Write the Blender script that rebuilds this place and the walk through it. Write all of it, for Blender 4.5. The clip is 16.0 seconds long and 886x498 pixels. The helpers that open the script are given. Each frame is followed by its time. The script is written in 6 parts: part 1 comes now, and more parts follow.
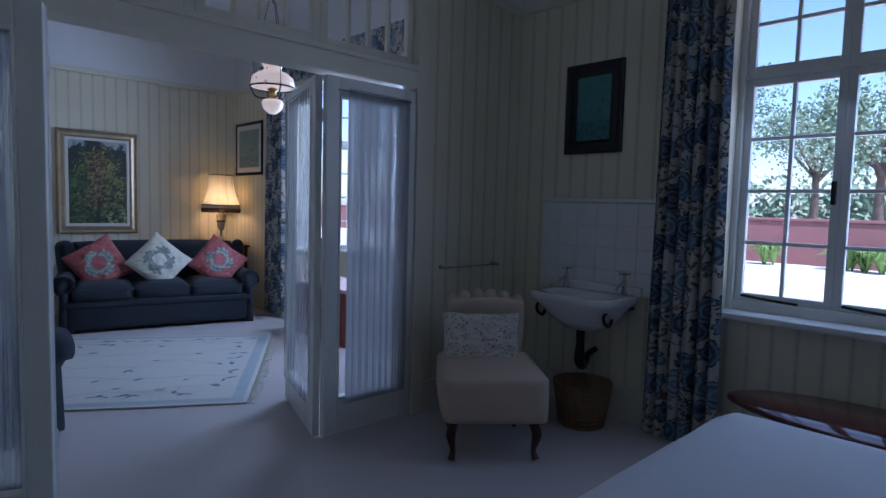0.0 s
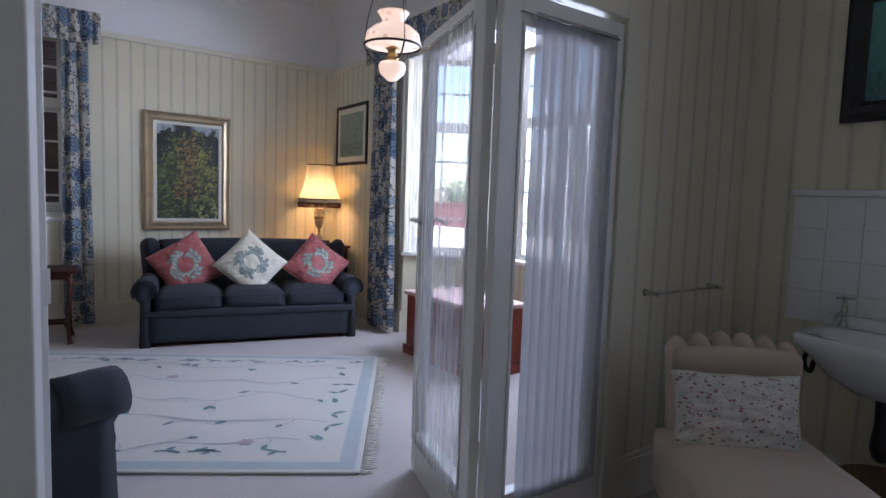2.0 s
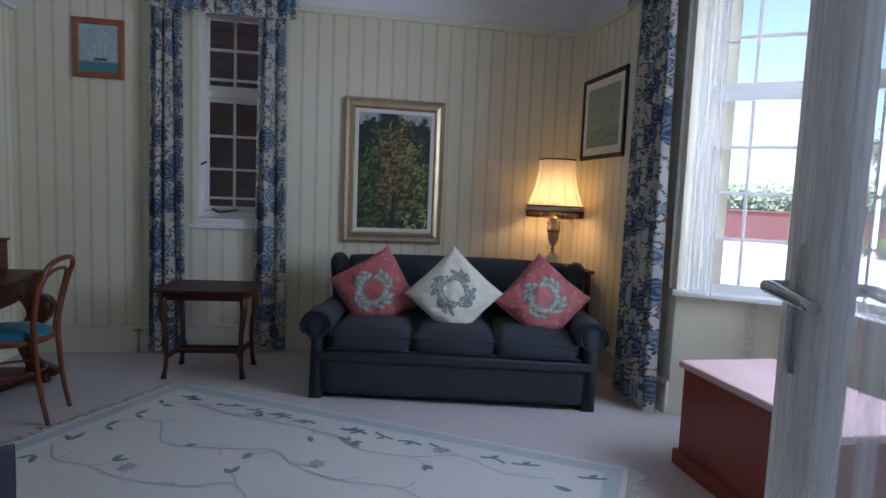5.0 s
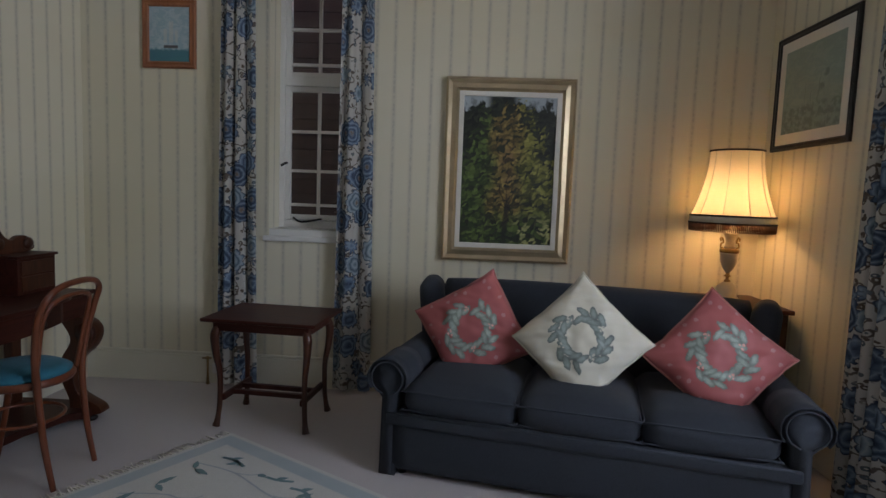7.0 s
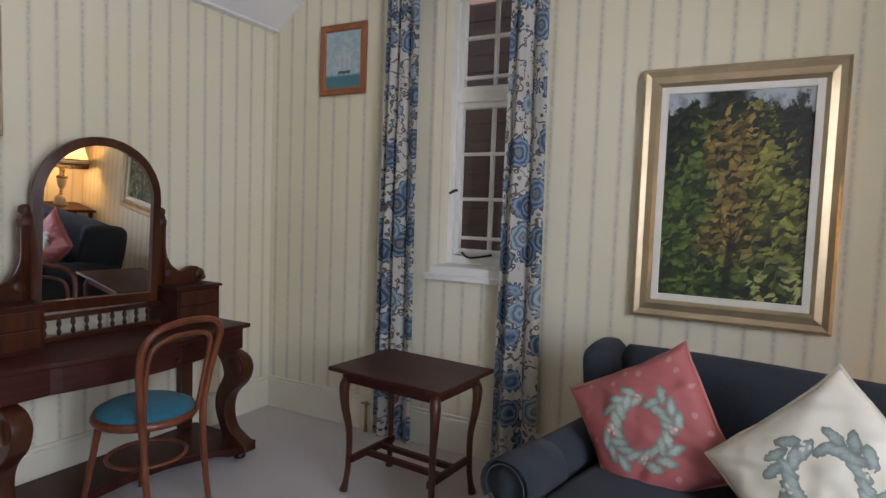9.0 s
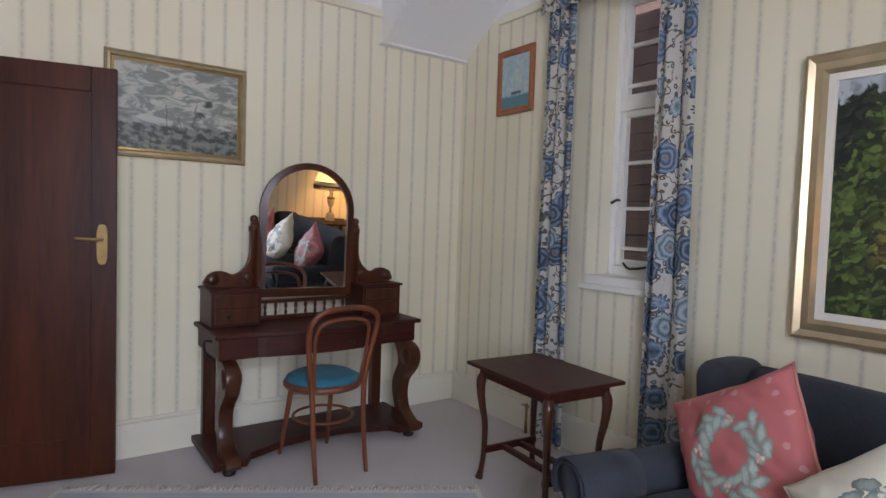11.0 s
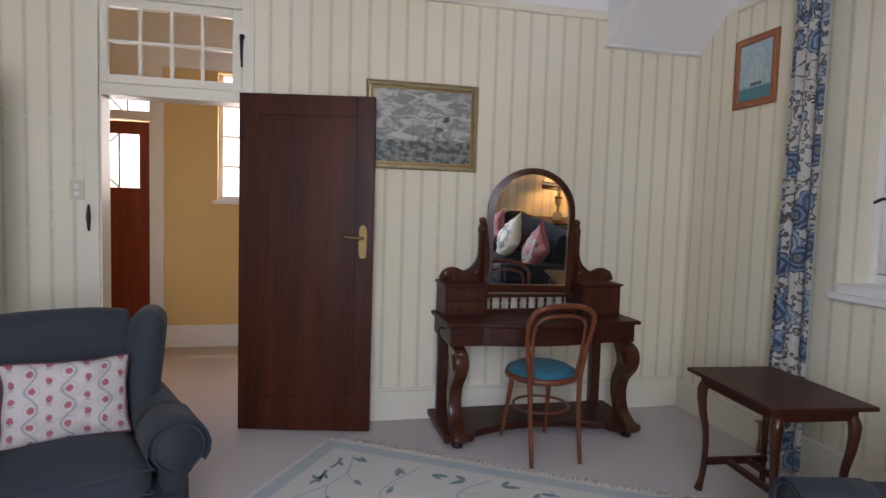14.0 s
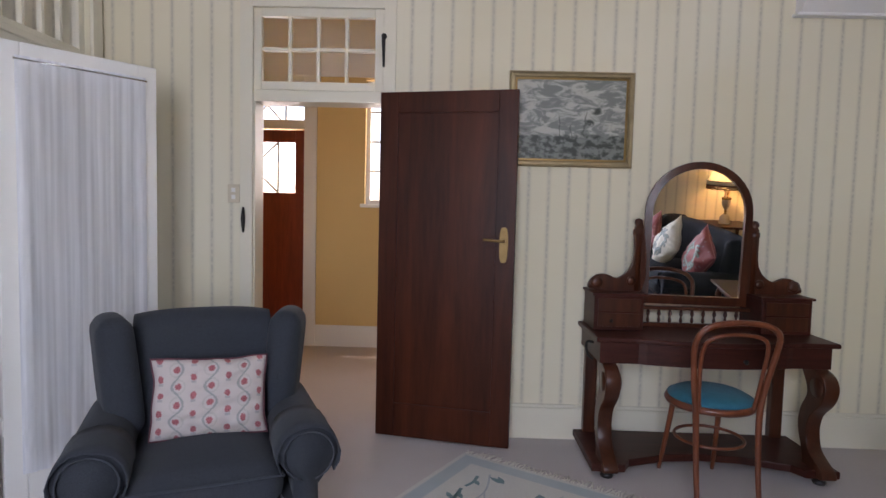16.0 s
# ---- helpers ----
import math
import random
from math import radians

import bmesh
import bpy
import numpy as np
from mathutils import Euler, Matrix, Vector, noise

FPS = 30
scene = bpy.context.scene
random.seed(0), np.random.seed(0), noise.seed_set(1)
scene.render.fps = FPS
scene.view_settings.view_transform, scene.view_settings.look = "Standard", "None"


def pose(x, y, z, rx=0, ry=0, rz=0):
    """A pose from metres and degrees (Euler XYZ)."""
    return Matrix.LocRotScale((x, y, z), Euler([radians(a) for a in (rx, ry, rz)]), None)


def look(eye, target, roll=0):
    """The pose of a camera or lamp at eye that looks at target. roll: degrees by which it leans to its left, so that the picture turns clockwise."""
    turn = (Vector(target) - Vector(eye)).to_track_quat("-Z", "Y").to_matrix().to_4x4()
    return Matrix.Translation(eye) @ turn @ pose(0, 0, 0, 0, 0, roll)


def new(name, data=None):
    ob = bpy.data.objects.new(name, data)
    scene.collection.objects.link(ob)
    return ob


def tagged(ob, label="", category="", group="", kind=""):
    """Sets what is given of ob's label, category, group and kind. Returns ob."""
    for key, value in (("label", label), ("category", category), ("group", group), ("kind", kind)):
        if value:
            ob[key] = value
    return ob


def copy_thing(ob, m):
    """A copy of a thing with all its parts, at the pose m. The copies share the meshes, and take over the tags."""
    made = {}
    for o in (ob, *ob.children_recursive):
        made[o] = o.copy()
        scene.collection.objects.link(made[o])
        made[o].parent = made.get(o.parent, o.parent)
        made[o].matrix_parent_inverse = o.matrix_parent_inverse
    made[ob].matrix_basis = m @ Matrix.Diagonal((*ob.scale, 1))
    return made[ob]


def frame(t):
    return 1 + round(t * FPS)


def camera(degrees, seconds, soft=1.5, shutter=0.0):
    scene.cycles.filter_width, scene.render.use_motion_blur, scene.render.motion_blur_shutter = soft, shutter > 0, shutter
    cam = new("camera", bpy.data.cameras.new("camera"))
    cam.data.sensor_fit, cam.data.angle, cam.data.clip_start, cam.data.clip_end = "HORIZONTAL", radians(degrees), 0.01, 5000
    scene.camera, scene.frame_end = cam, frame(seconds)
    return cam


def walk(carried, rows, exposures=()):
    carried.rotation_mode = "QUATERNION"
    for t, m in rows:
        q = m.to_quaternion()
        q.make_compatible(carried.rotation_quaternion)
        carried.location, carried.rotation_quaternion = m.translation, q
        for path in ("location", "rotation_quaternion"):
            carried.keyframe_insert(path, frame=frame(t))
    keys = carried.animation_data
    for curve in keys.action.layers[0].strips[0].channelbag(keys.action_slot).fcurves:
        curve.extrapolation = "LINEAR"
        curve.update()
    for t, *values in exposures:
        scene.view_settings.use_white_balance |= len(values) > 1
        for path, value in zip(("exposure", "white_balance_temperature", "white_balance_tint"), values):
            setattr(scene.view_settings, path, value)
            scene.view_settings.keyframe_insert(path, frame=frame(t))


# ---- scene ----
cam = camera(74.6, 16.0)
METRES, EYE, TILT, LEAN, TURN = 8.0, 1.5, 0.0, 0.0, 0.0
PATH = [
    (0, (1.051, -0.541, 1.324), (2.429, 0.901, 1.176), 1.5),
    (0.5, (1.123, -0.195, 1.311), (2.454, 1.29, 1.159), 1.9),
    (1, (1.231, 0.096, 1.299), (2.521, 1.616, 1.146), 2.0),
    (1.5, (1.345, 0.404, 1.314), (2.575, 1.973, 1.152), 2.1),
    (2, (1.465, 0.67, 1.291), (2.626, 2.291, 1.126), 2.0),
    (2.5, (1.679, 0.94, 1.3), (2.704, 2.648, 1.123), 1.9),
    (3, (1.892, 1.188, 1.296), (2.757, 2.983, 1.115), 1.8),
    (3.5, (1.989, 1.389, 1.317), (2.702, 3.247, 1.124), 2.35),
    (4, (2.088, 1.642, 1.333), (2.679, 3.542, 1.132), 2.35),
    (6.5, (2.512, 3.014, 1.26), (2.567, 5.007, 1.095), 2.3),
    (7, (2.566, 3.256, 1.321), (2.481, 5.246, 1.136), 2.1),
    (7.5, (2.657, 3.556, 1.39), (2.413, 5.532, 1.2), 2.2),
    (8, (2.661, 3.78, 1.358), (2.258, 5.733, 1.214), 2.1),
    (8.5, (2.789, 3.95, 1.368), (2.093, 5.82, 1.237), 2.1),
    (9, (2.892, 4.098, 1.375), (1.955, 5.86, 1.244), 2.0),
    (9.5, (3.102, 4.345, 1.319), (1.887, 5.929, 1.218), 1.8),
    (12, (3.631, 4.383, 1.369), (1.893, 5.363, 1.241), 1.8),
    (12.5, (3.684, 4.375, 1.376), (1.883, 5.234, 1.244), 1.7),
    (13, (3.701, 4.369, 1.377), (1.838, 5.084, 1.245), 1.7),
    (13.5, (3.702, 4.365, 1.378), (1.792, 4.945, 1.243), 1.8),
    (14, (3.703, 4.364, 1.377), (1.759, 4.817, 1.244), 1.7),
    (14.5, (3.683, 4.369, 1.376), (1.716, 4.704, 1.244), 1.6),
    (15, (3.647, 4.373, 1.371), (1.664, 4.6, 1.246), 1.5),
    (15.5, (3.579, 4.385, 1.364), (1.586, 4.479, 1.234), 1.5),
    (16, (3.462, 4.414, 1.35), (1.467, 4.372, 1.223), 1.4),
]
# seconds, stops, kelvin, tint
EXPOSURES = [(0, 0.76, 4950, 22), (1, 1.15, 5700, 25), (2, 1.5, 6000, 26), (3, 1.5, 5900, 27), (4, 1.42, 5800, 23), (6.5, 0.62, 6000, 22), (7, 0.92, 6700, 21), (8, 1.45, 7000, 22), (9.5, 1.92, 6900, 25), (12, 1.88, 6800, 26), (16, 1.75, 6900, 28)]
walk(cam, [(t, look(eye, target, roll)) for t, eye, target, roll in PATH], EXPOSURES)

# ---- world, sun and sky ----
world = bpy.data.worlds.new("sky")
scene.world = world
world.use_nodes = True
wn = world.node_tree.nodes
sky = wn.new("ShaderNodeTexSky")
sky.sky_type, sky.sun_disc = "NISHITA", False
SUN_ELEV, SUN_ROT = radians(56), radians(205)
sky.sun_elevation, sky.sun_rotation = SUN_ELEV, SUN_ROT
world.node_tree.links.new(sky.outputs[0], wn["Background"].inputs[0])
wn["Background"].inputs[1].default_value = 0.15
sun_data = bpy.data.lights.new("sun", "SUN")
sun_data.energy, sun_data.angle, sun_data.color = 5.0, radians(0.5), (1, 0.95, 0.88)
sun = new("sun", sun_data)
SD = Vector((math.sin(SUN_ROT) * math.cos(SUN_ELEV), math.cos(SUN_ROT) * math.cos(SUN_ELEV), math.sin(SUN_ELEV)))
sun.matrix_world = look(SD * 40, (0, 0, 0))


def window_light(name, centre, toward, w, h, watts, colour):
    """The sky's light through a window's opening."""
    d = bpy.data.lights.new(name, "AREA")
    d.shape, d.size, d.size_y, d.energy, d.color = "RECTANGLE", w, h, watts, colour
    ob = new(name, d)
    ob.matrix_world = look(centre, toward)
    return ob


window_light("bedroom_window_light", (4.72, -0.2, 1.6), (2.4, -0.3, 0.2), 1.7, 1.6, 5.5, (0.62, 0.79, 1.0))
window_light("bay_window_light", (5.15, 4.0, 1.7), (0, 4.3, 0.4), 1.2, 1.7, 44, (0.68, 0.83, 1.0))
window_light("hall_door_light", (-2.5, 2.4, 1.9), (0, 2.4, 1.0), 0.7, 0.9, 5, (1, 0.95, 0.88))
window_light("hall_window_light", (-2.6, 3.75, 1.9), (0, 3.6, 0.8), 0.6, 1.2, 6.5, (1, 0.95, 0.88))


# ---- materials ----
def mat(name, colour, rough=0.6, metal=0.0, noise_scale=0, noise_amt=0.0, bump=0.0, bump_scale=200, spec=0.5, trans=0, emit=None, sheen=0):
    """A plain surface with fine relief and a slight stain."""
    m = bpy.data.materials.new(name)
    m.use_nodes = True
    n, l = m.node_tree.nodes, m.node_tree.links
    b = n["Principled BSDF"]
    b.inputs["Roughness"].default_value, b.inputs["Metallic"].default_value = rough, metal
    b.inputs["Specular IOR Level"].default_value = spec
    b.inputs["Transmission Weight"].default_value = trans
    b.inputs["Sheen Weight"].default_value = sheen
    b.inputs["Base Color"].default_value = (*colour, 1)
    if emit:
        b.inputs["Emission Color"].default_value, b.inputs["Emission Strength"].default_value = (*emit[0], 1), emit[1]
    tc = n.new("ShaderNodeTexCoord")
    if noise_amt:
        t = n.new("ShaderNodeTexNoise")
        t.inputs["Scale"].default_value, t.inputs["Detail"].default_value = noise_scale, 6
        l.new(tc.outputs["Object"], t.inputs["Vector"])
        r = n.new("ShaderNodeMapRange")
        r.inputs["To Min"].default_value, r.inputs["To Max"].default_value = 1 - noise_amt, 1 + noise_amt
        l.new(t.outputs["Fac"], r.inputs["Value"])
        mul = n.new("ShaderNodeVectorMath")
        mul.operation = "SCALE"
        mul.inputs[0].default_value = colour
        l.new(r.outputs[0], mul.inputs["Scale"])
        l.new(mul.outputs[0], b.inputs["Base Color"])
    if bump:
        t2 = n.new("ShaderNodeTexNoise")
        t2.inputs["Scale"].default_value, t2.inputs["Detail"].default_value = bump_scale, 3
        l.new(tc.outputs["Object"], t2.inputs["Vector"])
        bp = n.new("ShaderNodeBump")
        bp.inputs["Strength"].default_value, bp.inputs["Distance"].default_value = bump, 0.002
        l.new(t2.outputs["Fac"], bp.inputs["Height"])
        l.new(bp.outputs[0], b.inputs["Normal"])
    return m


class G:
    """Small helper for building node graphs."""

    def __init__(self, name, rough=0.6, spec=0.4):
        self.m = bpy.data.materials.new(name)
        self.m.use_nodes = True
        self.n, self.l = self.m.node_tree.nodes, self.m.node_tree.links
        self.b = self.n["Principled BSDF"]
        self.b.inputs["Roughness"].default_value = rough
        self.b.inputs["Specular IOR Level"].default_value = spec
        self.tc = self.n.new("ShaderNodeTexCoord")

    def put(self, sock, v):
        if isinstance(v, (int, float, tuple)):
            sock.default_value = v
        else:
            self.l.new(v, sock)

    def math(self, op, a, b=0.0, c=0.0):
        k = self.n.new("ShaderNodeMath")
        k.operation = op
        for i, v in enumerate((a, b, c)):
            self.put(k.inputs[i], v)
        return k.outputs[0]

    def xyz(self, src="Object"):
        s = self.n.new("ShaderNodeSeparateXYZ")
        self.l.new(self.tc.outputs[src], s.inputs[0])
        return s.outputs

    def vec(self, x, y, z=0.0):
        c = self.n.new("ShaderNodeCombineXYZ")
        for i, v in enumerate((x, y, z)):
            self.put(c.inputs[i], v)
        return c.outputs[0]

    def noise(self, scale, detail=4, vec=None, rough=0.5, distort=0.0):
        t = self.n.new("ShaderNodeTexNoise")
        t.inputs["Scale"].default_value, t.inputs["Detail"].default_value = scale, detail
        t.inputs["Roughness"].default_value, t.inputs["Distortion"].default_value = rough, distort
        self.l.new(vec if vec is not None else self.tc.outputs["Object"], t.inputs["Vector"])
        return t.outputs["Fac"]

    def voro(self, scale, vec=None, feature="F1", rnd=1.0):
        t = self.n.new("ShaderNodeTexVoronoi")
        t.feature = feature
        t.inputs["Scale"].default_value, t.inputs["Randomness"].default_value = scale, rnd
        self.l.new(vec if vec is not None else self.tc.outputs["Object"], t.inputs["Vector"])
        return t.outputs

    def step(self, v, lo, hi):
        r = self.n.new("ShaderNodeMapRange")
        r.interpolation_type = "SMOOTHSTEP"
        self.put(r.inputs["Value"], v)
        r.inputs["From Min"].default_value, r.inputs["From Max"].default_value = lo, hi
        return r.outputs[0]

    def ramp(self, v, stops):
        r = self.n.new("ShaderNodeValToRGB")
        self.put(r.inputs[0], v)
        e = r.color_ramp.elements
        while len(e) < len(stops):
            e.new(0.5)
        for k, (p, c) in zip(e, stops):
            k.position, k.color = p, (*c, 1)
        return r.outputs[0]

    def mix(self, f, a, b):
        k = self.n.new("ShaderNodeMix")
        k.data_type = "RGBA"
        self.put(k.inputs[0], f)
        for s, v in ((k.inputs[6], a), (k.inputs[7], b)):
            self.put(s, (*v, 1) if isinstance(v, tuple) else v)
        return k.outputs[2]

    def colour(self, v):
        self.put(self.b.inputs["Base Color"], v)
        return self

    def bump(self, h, strength=0.3, dist=0.002):
        bp = self.n.new("ShaderNodeBump")
        bp.inputs["Strength"].default_value, bp.inputs["Distance"].default_value = strength, dist
        self.l.new(h, bp.inputs["Height"])
        self.l.new(bp.outputs[0], self.b.inputs["Normal"])
        return self


def wallpaper(name):
    """Cream paper with soft grey-green stripes and lace-like lines."""
    g = G(name, 0.75, 0.25)
    x, y, z = g.xyz()
    u = g.math("ADD", x, y)
    ph = g.math("PINGPONG", g.math("MULTIPLY", u, 1 / 0.118), 0.5)
    grit = g.noise(160, 2)
    fleck = g.noise(55, 3)
    core = g.math("SUBTRACT", 1.0, g.step(ph, 0.02, 0.085))
    line = g.math("MULTIPLY", core, g.step(fleck, 0.36, 0.62))
    halo = g.math("MULTIPLY", g.math("SUBTRACT", 1.0, g.step(ph, 0.02, 0.20)), 0.31)
    f = g.math("MINIMUM", g.math("ADD", g.math("MULTIPLY", line, 0.42), halo), 1.0)
    big = g.noise(1.1, 4)
    base = g.mix(g.step(big, 0.3, 0.7), (0.74, 0.68, 0.50), (0.78, 0.73, 0.57))
    c = g.mix(f, base, (0.45, 0.42, 0.33))
    g.colour(c)
    g.bump(grit, 0.12, 0.001)
    return g.m


def carpet_mat():
    g = G("carpet", 0.95, 0.1)
    a, b = g.noise(380, 3), g.noise(1.7, 4)
    c = g.mix(g.step(a, 0.3, 0.75), (0.50, 0.455, 0.435), (0.66, 0.61, 0.585))
    g.colour(g.mix(g.math("MULTIPLY", g.step(b, 0.35, 0.75), 0.22), c, (0.45, 0.39, 0.36)))
    g.bump(a, 0.6, 0.004)
    return g.m


def wood(name, dark, light, rough=0.3, axis=2, scale=1.0):
    g = G(name, rough, 0.5)
    s = g.xyz()
    k = [9.0, 9.0, 9.0]
    k[axis] = 0.9
    v = g.vec(*[g.math("MULTIPLY", s[i], k[i] * scale) for i in range(3)])
    n1 = g.noise(2.2, 6, v, 0.6, 0.8)
    n2 = g.noise(14, 3, v)
    f = g.math("ADD", g.math("MULTIPLY", n1, 0.75), g.math("MULTIPLY", n2, 0.25))
    g.colour(g.ramp(f, [(0.3, dark), (0.72, light)]))
    g.bump(n2, 0.08, 0.0008)
    return g.m


def chintz():
    """White cotton printed with ruffled blue peonies, brown florets and thin vines."""
    g = G("floral_chintz", 0.8, 0.2)
    uv = g.tc.outputs["UV"]
    w = g.n.new("ShaderNodeVectorMath")
    w.operation = "ADD"
    g.l.new(uv, w.inputs[0])
    nz = g.n.new("ShaderNodeTexNoise")
    nz.inputs["Scale"].default_value = 19
    g.l.new(uv, nz.inputs["Vector"])
    sc = g.n.new("ShaderNodeVectorMath")
    sc.operation = "SCALE"
    sc.inputs["Scale"].default_value = 0.034
    g.l.new(nz.outputs["Color"], sc.inputs[0])
    g.l.new(sc.outputs[0], w.inputs[1])
    wv = w.outputs[0]
    v1 = g.voro(6.6, wv, "F1", 0.75)
    off = g.n.new("ShaderNodeVectorMath")
    off.operation = "SUBTRACT"
    g.l.new(wv, off.inputs[0]), g.l.new(v1[2], off.inputs[1])
    so = g.n.new("ShaderNodeSeparateXYZ")
    g.l.new(off.outputs[0], so.inputs[0])
    ang = g.math("ARCTAN2", so.outputs[1], so.outputs[0])
    scallop = g.math("ABSOLUTE", g.math("SINE", g.math("MULTIPLY", ang, 4.5)))
    lobed = g.math("SUBTRACT", v1[0], g.math("MULTIPLY", scallop, 0.09))
    flower = g.math("SUBTRACT", 1.0, g.step(lobed, 0.455, 0.475))
    rows = g.math("PINGPONG", g.math("MULTIPLY", g.math("ADD", lobed, g.math("MULTIPLY", scallop, 0.08)), 5.8), 0.5)
    ruffle = g.math("SUBTRACT", 1.0, g.step(rows, 0.03, 0.11))
    heart = g.math("SUBTRACT", 1.0, g.step(lobed, 0.03, 0.07))
    pick = g.n.new("ShaderNodeSeparateColor")
    g.l.new(v1[1], pick.inputs[0])
    blue = g.ramp(rows, [(0.0, (0.06, 0.085, 0.13)), (0.3, (0.13, 0.19, 0.27)), (0.5, (0.24, 0.31, 0.37))])
    pale = g.ramp(rows, [(0.0, (0.11, 0.15, 0.18)), (0.25, (0.20, 0.27, 0.31)), (0.5, (0.34, 0.39, 0.41))])
    slate = g.ramp(rows, [(0.0, (0.03, 0.045, 0.075)), (0.3, (0.08, 0.12, 0.17)), (0.5, (0.20, 0.26, 0.31))])
    petals = g.mix(g.step(pick.outputs[0], 0.36, 0.38), blue, g.mix(g.step(pick.outputs[0], 0.66, 0.68), pale, slate))
    petals = g.mix(g.math("MULTIPLY", ruffle, 0.32), petals, (0.035, 0.045, 0.075))
    petals = g.mix(g.math("MULTIPLY", g.step(lobed, 0.42, 0.445), 0.8), petals, (0.04, 0.05, 0.08))
    petals = g.mix(g.math("MULTIPLY", heart, 0.85), petals, (0.19, 0.13, 0.09))
    vine = g.math("ABSOLUTE", g.math("SUBTRACT", g.noise(7.5, 2, wv), 0.5))
    ground = g.mix(g.math("MULTIPLY", g.math("SUBTRACT", 1.0, g.step(vine, 0.010, 0.018)), 0.9), (0.47, 0.45, 0.40), (0.08, 0.06, 0.045))
    v3 = g.voro(27, wv, "F1", 0.9)
    pick3 = g.n.new("ShaderNodeSeparateColor")
    g.l.new(v3[1], pick3.inputs[0])
    near_vine = g.math("SUBTRACT", 1.0, g.step(vine, 0.10, 0.16))
    dot = g.math("MULTIPLY", g.math("SUBTRACT", 1.0, g.step(v3[0], 0.30, 0.36)), near_vine)
    hollow = g.math("SUBTRACT", 1.0, g.step(v3[0], 0.08, 0.14))
    floret = g.mix(g.step(pick3.outputs[0], 0.5, 0.52), (0.11, 0.085, 0.065), (0.10, 0.12, 0.13))
    floret = g.mix(hollow, floret, (0.50, 0.48, 0.42))
    ground = g.mix(dot, ground, floret)
    g.colour(g.mix(flower, ground, petals))
    g.bump(g.noise(500, 2), 0.2, 0.001)
    return g.m


def voile(name, lo, hi, white=0.8, sx=7):
    m = bpy.data.materials.new(name)
    m.use_nodes = True
    n, l = m.node_tree.nodes, m.node_tree.links
    n.remove(n["Principled BSDF"])
    d, t, tr = n.new("ShaderNodeBsdfDiffuse"), n.new("ShaderNodeBsdfTranslucent"), n.new("ShaderNodeBsdfTransparent")
    d.inputs[0].default_value = (white, white * 1.02, white * 1.05, 1)
    t.inputs[0].default_value = (white, white * 1.02, white * 1.05, 1)
    a, b = n.new("ShaderNodeMixShader"), n.new("ShaderNodeMixShader")
    a.inputs[0].default_value = 0.5
    l.new(d.outputs[0], a.inputs[1]), l.new(t.outputs[0], a.inputs[2])
    uv = n.new("ShaderNodeTexCoord")
    w = n.new("ShaderNodeTexNoise")
    w.inputs["Scale"].default_value = 3
    mp = n.new("ShaderNodeMapping")
    mp.inputs["Scale"].default_value = (sx, 0.3, 1)
    l.new(uv.outputs["UV"], mp.inputs[0]), l.new(mp.outputs[0], w.inputs["Vector"])
    r = n.new("ShaderNodeMapRange")
    r.inputs["From Min"].default_value, r.inputs["From Max"].default_value = 0.35, 0.65
    r.inputs["To Min"].default_value, r.inputs["To Max"].default_value = lo, hi
    l.new(w.outputs["Fac"], r.inputs["Value"]), l.new(r.outputs[0], b.inputs[0])
    l.new(tr.outputs[0], b.inputs[1]), l.new(a.outputs[0], b.inputs[2])
    l.new(b.outputs[0], n["Material Output"].inputs[0])
    return m


def glass_mat():
    m = bpy.data.materials.new("window_glass")
    m.use_nodes = True
    n, l = m.node_tree.nodes, m.node_tree.links
    n.remove(n["Principled BSDF"])
    tr, gl, fr, mx = n.new("ShaderNodeBsdfTransparent"), n.new("ShaderNodeBsdfGlossy"), n.new("ShaderNodeLayerWeight"), n.new("ShaderNodeMixShader")
    gl.inputs["Roughness"].default_value = 0.02
    pw = n.new("ShaderNodeMath")
    pw.operation = "POWER"
    pw.inputs[1].default_value = 4.0
    ml = n.new("ShaderNodeMath")
    ml.operation = "MULTIPLY_ADD"
    ml.inputs[1].default_value, ml.inputs[2].default_value = 0.5, 0.02
    l.new(fr.outputs["Facing"], pw.inputs[0]), l.new(pw.outputs[0], ml.inputs[0])
    l.new(ml.outputs[0], mx.inputs[0]), l.new(tr.outputs[0], mx.inputs[1]), l.new(gl.outputs[0], mx.inputs[2])
    l.new(mx.outputs[0], n["Material Output"].inputs[0])
    return m


def upholstery():
    g = G("blue_grey_upholstery", 0.9, 0.2)
    a, b = g.noise(420, 2), g.noise(3, 4)
    c = g.mix(g.step(a, 0.3, 0.7), (0.024, 0.028, 0.034), (0.045, 0.051, 0.061))
    g.colour(g.mix(g.math("MULTIPLY", g.step(b, 0.4, 0.8), 0.35), c, (0.040, 0.046, 0.058)))
    g.b.inputs["Sheen Weight"].default_value = 0.06
    g.bump(a, 0.4, 0.0015)
    return g.m


